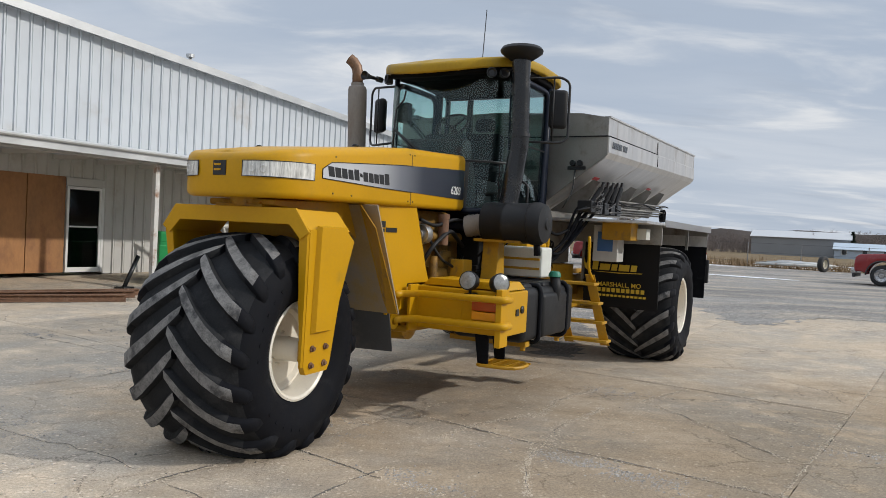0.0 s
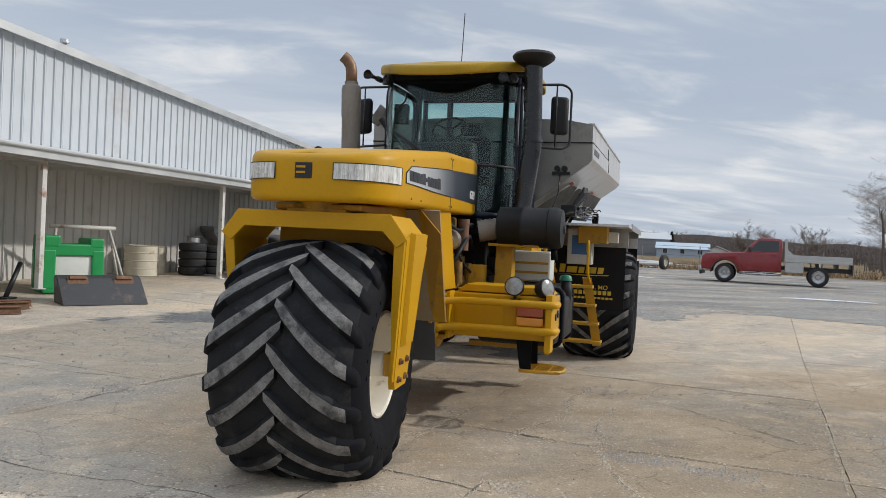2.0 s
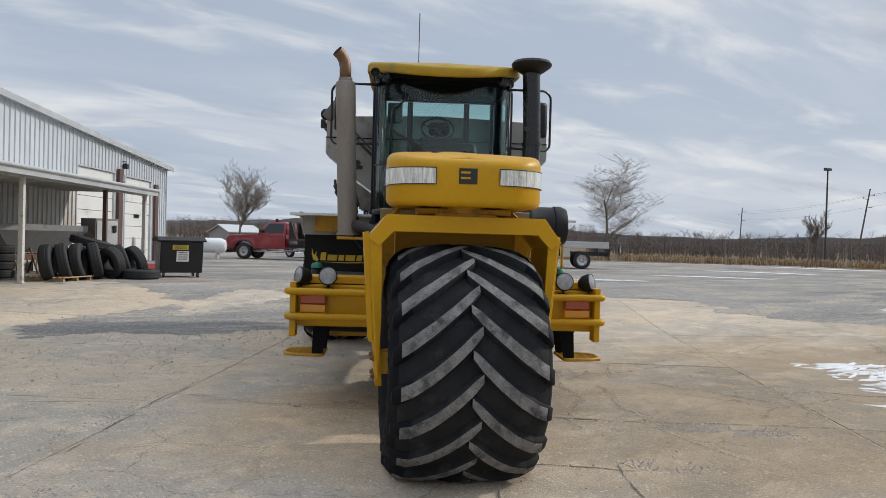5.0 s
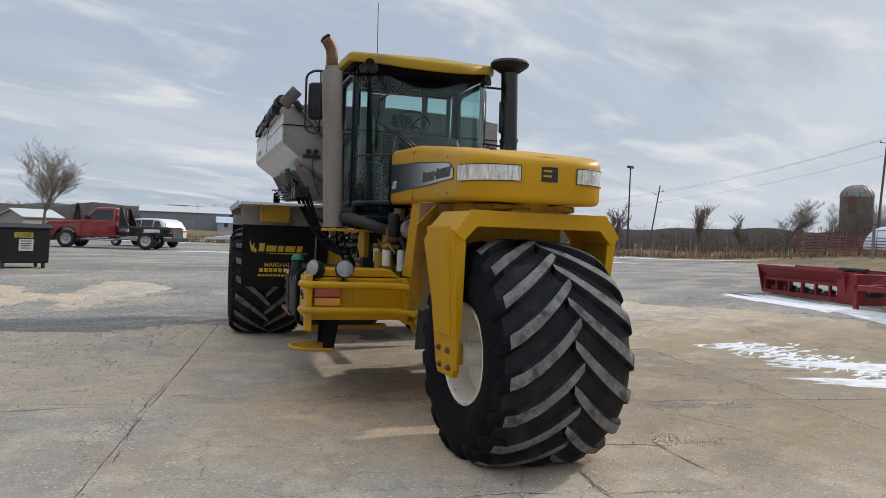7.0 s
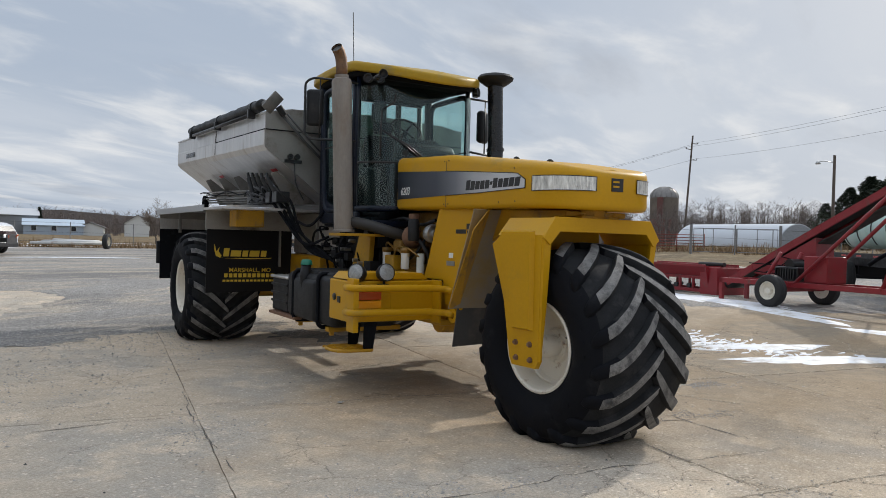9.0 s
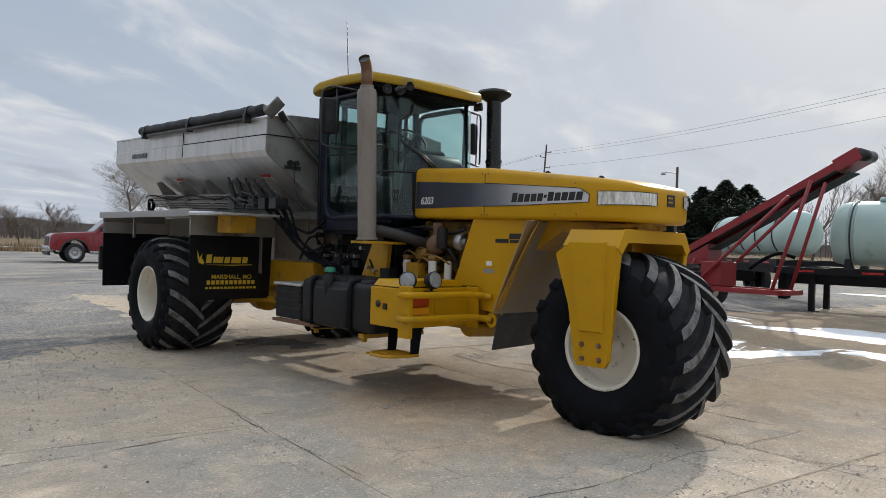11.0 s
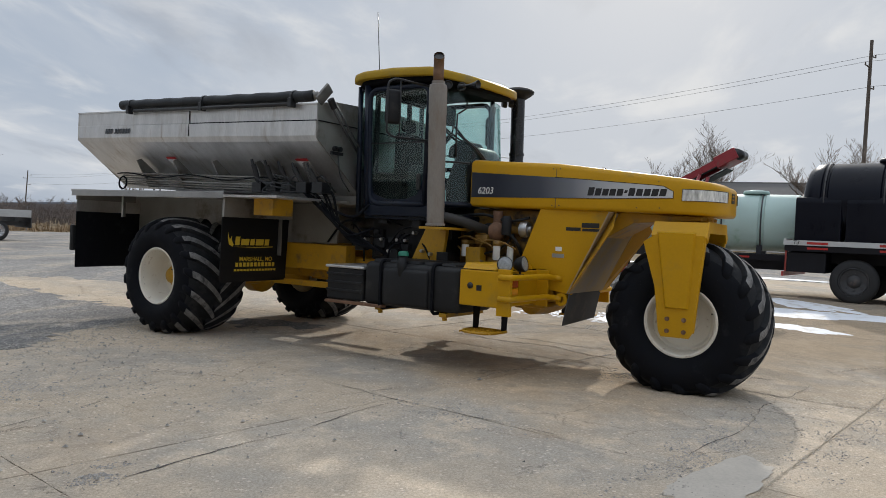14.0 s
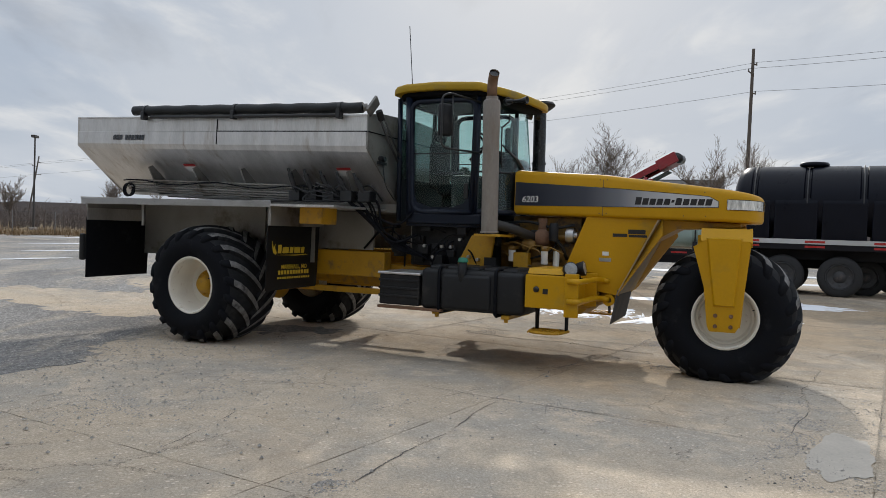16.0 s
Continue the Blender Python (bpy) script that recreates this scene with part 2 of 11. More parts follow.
def gradient_decal():
    """Side stripe of the bonnet: dark grey at the cab, fading to silver towards the nose."""
    m = bpy.data.materials.new("faded_stripe_decal")
    m.use_nodes = True
    nt = m.node_tree
    N, K = nt.nodes.new, nt.links.new
    p = nt.nodes["Principled BSDF"]
    tc, sep, mr, ramp = N("ShaderNodeTexCoord"), N("ShaderNodeSeparateXYZ"), N("ShaderNodeMapRange"), N("ShaderNodeValToRGB")
    K(tc.outputs["Object"], sep.inputs[0])
    mr.inputs["From Min"].default_value, mr.inputs["From Max"].default_value = -3.0, -0.5
    K(sep.outputs[0], mr.inputs["Value"])
    K(mr.outputs[0], ramp.inputs[0])
    e = ramp.color_ramp.elements
    e[0].position, e[0].color = 0.15, (0.022, 0.027, 0.042, 1)
    e[1].position, e[1].color = 0.88, (0.56, 0.57, 0.59, 1)
    for at, tone in ((0.38, (0.052, 0.058, 0.078, 1)), (0.55, (0.17, 0.18, 0.205, 1)), (0.68, (0.40, 0.41, 0.43, 1))):
        e.new(at).color = tone
    K(ramp.outputs[0], p.inputs["Base Color"])
    p.inputs["Roughness"].default_value = 0.32
    p.inputs["Metallic"].default_value = 0.25
    return m


STRIPE = gradient_decal()
CLEAR_PLASTIC = surf("cloudy_white_plastic", (0.62, 0.64, 0.60), 0.4, vary=0.08, bump=0.05)

# ---------------------------------------------------------------- mesh helpers
def thing(name, label, category, m=None, group="", kind=""):
    e = new(name)
    e.empty_display_size = 0.2
    if m is not None:
        e.matrix_world = m
    return tagged(e, label, category, group, kind)


def islands(bm):
    """The connected pieces of a bmesh, each as a bmesh of its own."""
    bm.verts.index_update()
    seen, out = set(), []
    for v0 in bm.verts:
        if v0.index in seen:
            continue
        stack_, piece = [v0], []
        seen.add(v0.index)
        while stack_:
            v = stack_.pop()
            piece.append(v)
            for e in v.link_edges:
                w = e.other_vert(v)
                if w.index not in seen:
                    seen.add(w.index)
                    stack_.append(w)
        b2 = bmesh.new()
        m2 = {v.index: b2.verts.new(v.co) for v in piece}
        for f in {f for v in piece for f in v.link_faces}:
            g = b2.faces.new([m2[v.index] for v in f.verts])
            g.material_index, g.smooth = f.material_index, f.smooth
        out.append(b2)
    bm.free()
    return out


def pieces(name, bm, mats, parent=None, label="", smooth=None):
    """Like part(), with every connected piece as an object of its own."""
    return [part(name, b2, mats, parent, label, smooth) for b2 in islands(bm)]


def part(name, bm, mats, parent=None, label="", smooth=None):
    """Links a bmesh as one mesh object under a thing or a part. smooth: degrees below which edges are smooth."""
    me = bpy.data.meshes.new(name)
    if smooth:
        for f in bm.faces:
            f.smooth = True
        for e in bm.edges:
            if len(e.link_faces) == 2 and e.calc_face_angle(0) > radians(smooth):
                e.smooth = False
    bm.to_mesh(me)
    bm.free()
    for mt in (mats if isinstance(mats, (list, tuple)) else [mats]):
        me.materials.append(mt)
    ob = new(name, me)
    ob.parent = parent
    if label:
        ob["label"] = label
    return ob


def B():
    return bmesh.new()


def rot_m(rx=0, ry=0, rz=0):
    return Euler([radians(a) for a in (rx, ry, rz)]).to_matrix().to_4x4()


def box(bm, x0, x1, y0, y1, z0, z1, bev=0.0, seg=2, m=None, mat=0):
    r = bmesh.ops.create_cube(bm, size=1.0, matrix=Matrix.Translation(((x0 + x1) / 2, (y0 + y1) / 2, (z0 + z1) / 2)) @ Matrix.Diagonal((abs(x1 - x0), abs(y1 - y0), abs(z1 - z0), 1)))
    vs = r["verts"]
    if bev:
        edges = list({e for v in vs for e in v.link_edges})
        rb = bmesh.ops.bevel(bm, geom=edges, offset=bev, segments=seg, affect="EDGES", profile=0.5)
        vs = list({v for f in rb["faces"] for v in f.verts} | {v for v in vs if v.is_valid})
    if mat:
        for f in {f for v in vs for f in v.link_faces}:
            f.material_index = mat
    if m is not None:
        bmesh.ops.transform(bm, matrix=m, verts=vs)
    return vs


def cyl(bm, a, b, r, r2=None, n=16, caps=True, mat=0):
    a, b = Vector(a), Vector(b)
    d = b - a
    q = d.to_track_quat("Z", "Y").to_matrix().to_4x4()
    res = bmesh.ops.create_cone(bm, cap_ends=caps, segments=n, radius1=r, radius2=r if r2 is None else r2, depth=d.length, matrix=Matrix.Translation((a + b) / 2) @ q)
    if mat:
        for f in {f for v in res["verts"] for f in v.link_faces}:
            f.material_index = mat
    return res["verts"]


def rounded(points, radius, n=4):
    """A polyline with its corners rounded."""
    P = [Vector(p) for p in points]
    out = [P[0]]
    for i in range(1, len(P) - 1):
        a, b, c = P[i - 1], P[i], P[i + 1]
        r = min(radius, (a - b).length * 0.45, (c - b).length * 0.45)
        p0, p1 = b + (a - b).normalized() * r, b + (c - b).normalized() * r
        for k in range(n + 1):
            t = k / n
            out.append(p0 * (1 - t) ** 2 + b * 2 * t * (1 - t) + p1 * t * t)
    out.append(P[-1])
    return out


def tube(bm, points, r, n=8, bend=0.0, radii=None, caps=True, mat=0):
    """A round bar along a polyline."""
    P = rounded(points, bend) if bend else [Vector(p) for p in points]
    rings = []
    prev = None
    for i, p in enumerate(P):
        d = (P[min(i + 1, len(P) - 1)] - P[max(i - 1, 0)]).normalized()
        if prev is None:
            side = d.orthogonal().normalized()
        else:
            side = (prev - d * prev.dot(d)).normalized()
        prev = side
        other = d.cross(side)
        rr = radii[i] if radii and not bend else r
        rings.append([bm.verts.new(p + (side * math.cos(2 * math.pi * k / n) + other * math.sin(2 * math.pi * k / n)) * rr) for k in range(n)])
    fs = []
    for u, v in zip(rings, rings[1:]):
        for k in range(n):
            fs.append(bm.faces.new((u[k], u[(k + 1) % n], v[(k + 1) % n], v[k])))
    if caps:
        fs.append(bm.faces.new(rings[0][::-1]))
        fs.append(bm.faces.new(rings[-1]))
    for f in fs:
        f.smooth = True
        f.material_index = mat


def prism(bm, outline, a, b, axis="y", bev=0.0, mat=0):
    """Extrudes an outline given in the other two axes from a to b along an axis."""
    def at(p, t):
        return {"x": (t, p[0], p[1]), "y": (p[0], t, p[1]), "z": (p[0], p[1], t)}[axis]
    u = [bm.verts.new(at(p, a)) for p in outline]
    v = [bm.verts.new(at(p, b)) for p in outline]
    fs = [bm.faces.new(u), bm.faces.new(v[::-1])]
    n = len(u)
    for i in range(n):
        fs.append(bm.faces.new((u[i], v[i], v[(i + 1) % n], u[(i + 1) % n])))
    bmesh.ops.recalc_face_normals(bm, faces=fs)
    for f in fs:
        f.material_index = mat
    if bev:
        edges = list({e for f in fs for e in f.edges})
        bmesh.ops.bevel(bm, geom=edges, offset=bev, segments=2, affect="EDGES", profile=0.5)
    return u + v


def lathe(bm, profile, n=32, m=None, mat=0, closed=False):
    """Turns (radius, height) pairs about the z axis, then places them with m."""
    rings = []
    for r, h in profile:
        ring = []
        for k in range(n):
            c = Vector((r * math.cos(2 * math.pi * k / n), r * math.sin(2 * math.pi * k / n), h))
            ring.append(bm.verts.new(m @ c if m is not None else c))
        rings.append(ring)
    fs = []
    for u, v in zip(rings, rings[1:]):
        for k in range(n):
            fs.append(bm.faces.new((u[k], u[(k + 1) % n], v[(k + 1) % n], v[k])))
    if not closed:
        if profile[0][0] > 1e-4:
            fs.append(bm.faces.new(rings[0][::-1]))
        if profile[-1][0] > 1e-4:
            fs.append(bm.faces.new(rings[-1]))
    for f in fs:
        f.material_index = mat
        f.smooth = True
    bmesh.ops.remove_doubles(bm, verts=[v for r in rings for v in r], dist=1e-5)
    bmesh.ops.recalc_face_normals(bm, faces=[f for f in fs if f.is_valid])


def pillow(bm, outline, z_top, z_bot, r_top, r_bot, crown=0.0):
    """A closed cushion over a plan outline that is mirrored in y: rounded rims, heights by x."""
    n = len(outline)
    P = [Vector(p) for p in outline]
    nrm = []
    for i in range(n):
        a, b = P[i] - P[i - 1], P[(i + 1) % n] - P[i]
        if a.length < 1e-6 or b.length < 1e-6:
            a = b = P[(i + 1) % n] - P[i - 1]
        d = a.normalized() + b.normalized()
        d = d.normalized() if d.length > 1e-4 else Vector((0, 1))
        nrm.append(Vector((d.y, -d.x)))
    area = sum(P[i].x * P[(i + 1) % n].y - P[(i + 1) % n].x * P[i].y for i in range(n))
    if area < 0:
        nrm = [-v for v in nrm]
    rows = []
    for k in range(4):
        a = math.pi / 2 * k / 3
        rows.append(("b", r_bot * (1 - math.sin(a)), r_bot * (1 - math.cos(a))))
    for k in range(5):
        a = math.pi / 2 * k / 4
        rows.append(("t", r_top * (1 - math.cos(a)), r_top * (1 - math.sin(a))))
    rings = []
    for side, inset, dz in rows:
        ring = []
        for p, v in zip(P, nrm):
            q = p - v * inset
            z = z_bot(p.x) + dz if side == "b" else z_top(p.x) - dz
            ring.append(bm.verts.new((q.x, q.y, z)))
        rings.append(ring)
    for u, v in zip(rings, rings[1:]):
        for i in range(n):
            bm.faces.new((u[i], u[(i + 1) % n], v[(i + 1) % n], v[i]))
    for ring, cr in ((rings[0], 0.0), (rings[-1], crown)):
        mids = []
        for i in range(n // 2):
            a, b = ring[i].co, ring[n - 1 - i].co
            c = (a + b) / 2
            mids.append(bm.verts.new((c.x, c.y, c.z + cr * min(1, abs(a.y - b.y) / 0.6))))
        for i in range(n // 2 - 1):
            bm.faces.new((ring[i], ring[i + 1], mids[i + 1], mids[i]))
            bm.faces.new((mids[i], mids[i + 1], ring[n - 2 - i], ring[n - 1 - i]))
        e = n // 2 - 1
        if n % 2:
            bm.faces.new((ring[e], ring[e + 1], mids[e]))
            bm.faces.new((mids[e], ring[e + 1], ring[e + 2]))
        else:
            bm.faces.new((ring[e], ring[e + 1], mids[e]))
        bm.faces.new((ring[0], mids[0], ring[n - 1]))
    bmesh.ops.recalc_face_normals(bm, faces=bm.faces[:])


def quad(bm, pts, mat=0):
    f = bm.faces.new([bm.verts.new(p) for p in pts])
    f.material_index = mat
    return f


def plate(bm, pts, t, mat=0):
    """A flat plate of thickness t under a planar polygon (t along its normal)."""
    P = [Vector(p) for p in pts]
    nrm = (P[1] - P[0]).cross(P[2] - P[1]).normalized() * t
    u = [bm.verts.new(p) for p in P]
    v = [bm.verts.new(p + nrm) for p in P]
    fs = [bm.faces.new(u[::-1]), bm.faces.new(v)]
    for i in range(len(P)):
        j = (i + 1) % len(P)
        fs.append(bm.faces.new((u[i], u[j], v[j], v[i])))
    bmesh.ops.recalc_face_normals(bm, faces=fs)
    for f in fs:
        f.material_index = mat


def lettering(name, body, size, m, mat, parent, label="", depth=0.002, shear=0.0):
    """Raised characters from the built-in font, as a mesh."""
    cu = bpy.data.curves.new(name, "FONT")
    cu.body, cu.size, cu.extrude, cu.align_x, cu.align_y, cu.shear = body, size, depth, "CENTER", "CENTER", shear
    cu.offset = 0.006 * size / 0.1 * 0.1
    tmp = new("tmp_text", cu)
    bpy.context.view_layer.update()
    me = bpy.data.meshes.new_from_object(tmp)
    bpy.data.objects.remove(tmp)
    me.materials.clear()
    me.materials.append(mat)
    ob = new(name, me)
    ob.parent = parent
    ob.matrix_local = m
    if label:
        ob["label"] = label
    return ob

# ---------------------------------------------------------------- the three-wheeled spreader truck
# local axes: x forwards, y to its left, z up; the origin lies on the ground under its nose
TRUCK = Matrix.Translation((-1.669, 5.774, 0)) @ rot_m(0, 0, 241.5)
truck = thing("spreader_truck", "yellow three-wheeled spreader truck with stainless box on concrete", "farm vehicle", TRUCK)

TYRE_PROFILE = [(0.0, 0.79), (0.16, 0.787), (0.30, 0.775), (0.41, 0.75), (0.485, 0.705), (0.53, 0.63), (0.545, 0.55), (0.53, 0.47), (0.495, 0.41), (0.462, 0.368), (0.44, 0.352)]


def on_profile(d):
    """Lateral place, radius and outward normal at the distance d along the tyre's half profile from its middle."""
    P = TYRE_PROFILE
    for (a, ra), (b, rb) in zip(P, P[1:]):
        L = math.hypot(b - a, rb - ra)
        if d <= L:
            t = d / L
            return a + (b - a) * t, ra + (rb - ra) * t, (-(rb - ra) / L, (b - a) / L)
        d -= L
    return P[-1][0], P[-1][1], (1, 0)


def press(bm, hub, width):
    """Presses a tyre's part flat where it meets the ground hub metres below its axle."""
    for v in bm.verts:
        v.co.y *= width
        if v.co.z < -hub + 0.16:
            t = (-hub + 0.16 - v.co.z) / 0.26
            v.co.y *= 1 + 0.07 * min(1, max(0, t))
        if v.co.z < -hub + 0.002:
            v.co.z = -hub + 0.002


def carcass_bmesh(hub, width):
    bm = B()
    full = [(-a, r) for a, r in TYRE_PROFILE[:0:-1]] + TYRE_PROFILE
    lathe(bm, [(r, a) for a, r in full], 72, rot_m(-90, 0, 0), closed=True)
    # raised ring and short bars of moulded writing on the sidewall
    for sgn in (-1, 1):
        for k in range(34):
            if k % 17 in (6, 7, 8, 14, 15, 16):
                continue
            a = 2 * math.pi * k / 34
            y, r = sgn * 0.541, 0.56
            c, s_ = math.cos(a), math.sin(a)
            box(bm, -0.012, 0.012, -0.004, 0.004, -0.017, 0.017, m=Matrix.Translation((r * c, y, r * s_)) @ rot_m(0, 90 - math.degrees(a), 0))
    for f in bm.faces:
        c = f.calc_center_median()
        if abs(c.y) < 0.45 and math.hypot(c.x, c.z) > 0.7:
            f.material_index = 1
    press(bm, hub, width)
    return bm


def lug_bmesh(phi0, sgn, lead, hub, width, rnd):
    """One bar of the tread: a rounded ridge from the middle over the shoulder."""
    bm = B()
    h = 0.052
    rows = []
    steps = 10
    for k in range(steps + 1):
        d = -0.035 + 0.615 * k / steps
        lat, r, nrm = on_profile(abs(d))
        if d < 0:
            lat = -lat
        ang = phi0 + lead * (0.98 * d - 0.42 * d * d) / 0.80
        hh = h * (1.0 if k < steps - 3 else (0.98, 0.88, 0.62, 0.02)[k - steps + 3]) * rnd.uniform(0.95, 1.03)
        wb, wt = 0.064 + 0.010 * k / steps, 0.038 + 0.010 * k / steps
        if k == 0:
            wt, wb = 0.026, 0.046
        if k == steps:
            wt, wb = 0.030, 0.050
        row = []
        for w, e in ((-wb, -0.012), (-wt - 0.010, hh - 0.010), (-wt, hh), (wt, hh), (wt + 0.010, hh - 0.010), (wb, -0.012)):
            rr, ll = r + nrm[1] * e, lat + nrm[0] * e
            a2 = ang + w / 0.80 * (1 + 0.25 * (0.8 - r) / 0.8)
            row.append(bm.verts.new((rr * math.cos(a2), sgn * ll, rr * math.sin(a2))))
        rows.append(row)
    for k, (u, v) in enumerate(zip(rows, rows[1:])):
        for j in range(5):
            f = bm.faces.new((u[j], u[j + 1], v[j + 1], v[j]))
            f.material_index = 1 if j == 2 and k < steps - 2 else 2 if k < steps - 3 else 0
            f.smooth = j != 2 or k >= steps - 3
    for row in (rows[0], rows[-1]):
        bm.faces.new(row)
    bmesh.ops.recalc_face_normals(bm, faces=bm.faces[:])
    press(bm, hub, width)
    return bm


def rim_bmesh(out, deep):
    """A dished steel rim, its open face towards out (+1 or -1 along y)."""
    bm = B()
    m = rot_m(-90, 0, 0) @ Matrix.Diagonal((1, 1, out, 1))
    lathe(bm, [(0.395, 0.455), (0.402, 0.475), (0.385, 0.482), (0.365, 0.47), (0.352, 0.43), (0.345, 0.30), (0.325, deep + 0.03), (0.30, deep), (0.16, deep - 0.01), (0.14, deep + 0.02), (0.0, deep + 0.02)], 48, m, closed=True)
    lathe(bm, [(0.395, -0.455), (0.352, -0.43), (0.345, 0.0), (0.30, 0.02), (0.0, 0.02)], 48, m, closed=True)
    bmesh.ops.recalc_face_normals(bm, faces=bm.faces[:])
    return bm


def wheel(name, x, y, hub, out, steer, lead, width, deep, centre=None, tyre_k=1.0, rim_k=1.0):
    """Empty part with tyre and rim below it."""
    w = new(name)
    w.empty_display_size = 0.2
    w.parent = truck
    w.matrix_local = Matrix.Translation((x, y, hub)) @ rot_m(0, 0, steer)
    grown = Matrix.Diagonal((tyre_k, 1, tyre_k, 1))
    shrunk = Matrix.Diagonal((rim_k, 1, rim_k, 1))
    tyre = part("tyre", carcass_bmesh(hub / tyre_k, width), [RUBBER, TREAD_DUST], w, "wide black flotation tyre with scuffed chevron lugs", smooth=35)
    tyre.matrix_local = grown
    rnd = random.Random(7)
    for sgn in (-1, 1):
        for i in range(18):
            part("lug", lug_bmesh(2 * math.pi * (i + (0.5 if sgn > 0 else 0)) / 18, sgn, lead, hub / tyre_k, width, rnd), [RUBBER, LUG_TOP, TREAD_DUST], w).matrix_local = grown
    part("rim", rim_bmesh(out, deep), WHITE_RIM, w, "cream white dished rim", smooth=35).matrix_local = shrunk
    bm = B()
    if centre == "hub":
        lathe(bm, [(0.0, 0.27), (0.075, 0.27), (0.10, 0.25), (0.12, 0.21), (0.125, deep + 0.04), (0.19, deep + 0.03), (0.20, deep + 0.01), (0.20, deep - 0.05)][::-1], 24, rot_m(-90, 0, 0) @ Matrix.Diagonal((1, 1, out, 1)), closed=True)
        for k in range(10):
            a = 2 * math.pi * k / 10
            cyl(bm, (0.16 * math.cos(a), out * (deep + 0.02), 0.16 * math.sin(a)), (0.16 * math.cos(a), out * (deep + 0.06), 0.16 * math.sin(a)), 0.014, n=6)
        pieces("hub", bm, YELLOW_WORN, w, smooth=40)
    else:
        for s in (-1, 1):
            lathe(bm, [(0.0, 0.50), (0.075, 0.50), (0.09, 0.47), (0.09, deep - 0.02)][::-1], 20, rot_m(-90, 0, 0) @ Matrix.Diagonal((1, 1, s, 1)), closed=True)
            for k in range(8):
                a = 2 * math.pi * k / 8 + 0.2
                cyl(bm, (0.12 * math.cos(a), s * (deep - 0.03), 0.12 * math.sin(a)), (0.12 * math.cos(a), s * (deep + 0.03), 0.12 * math.sin(a)), 0.012, n=6)
        pieces("hub", bm, WHITE_RIM, w, smooth=40)
        bm = B()
        m = rot_m(-90, 0, 0) @ Matrix.Diagonal((1, 1, -out, 1))
        lathe(bm, [(0.395, 0.455), (0.402, 0.475), (0.385, 0.482), (0.365, 0.47), (0.352, 0.43), (0.345, 0.30), (0.325, deep + 0.03), (0.30, deep), (0.0, deep)], 48, m, closed=True)
        part("rim", bm, WHITE_RIM, w, "cream white dished rim", smooth=35).matrix_local = shrunk
    # valve stem
    bm = B()
    tube(bm, [(0.30, out * 0.40, 0.1), (0.31, out * 0.46, 0.11)], 0.008, 6)
    part("valve", bm, BLACK_PAINT, w)
    return w


STEER = 4.5
FX, FY, FH = -0.30, 0.0, 0.755
wheel("front_wheel", FX - 0.082, FY - 0.006, FH, -1, STEER, -1, 1.0, 0.27, tyre_k=1.018, rim_k=0.945)
wheel("rear_wheel", -7.20, -1.42, 0.80, -1, 0, 1, 0.98, 0.10, "hub")
wheel("rear_wheel", -7.20, 1.42, 0.80, 1, 0, 1, 0.98, 0.10, "hub")


# the fork over the front wheel, in its own steered axes (x forwards, origin at the wheel's middle on the ground)
fork = new("front_fork")
fork.empty_display_size = 0.2
fork.parent = truck
fork.matrix_local = Matrix.Translation((FX, FY, 0)) @ rot_m(0, 0, STEER)


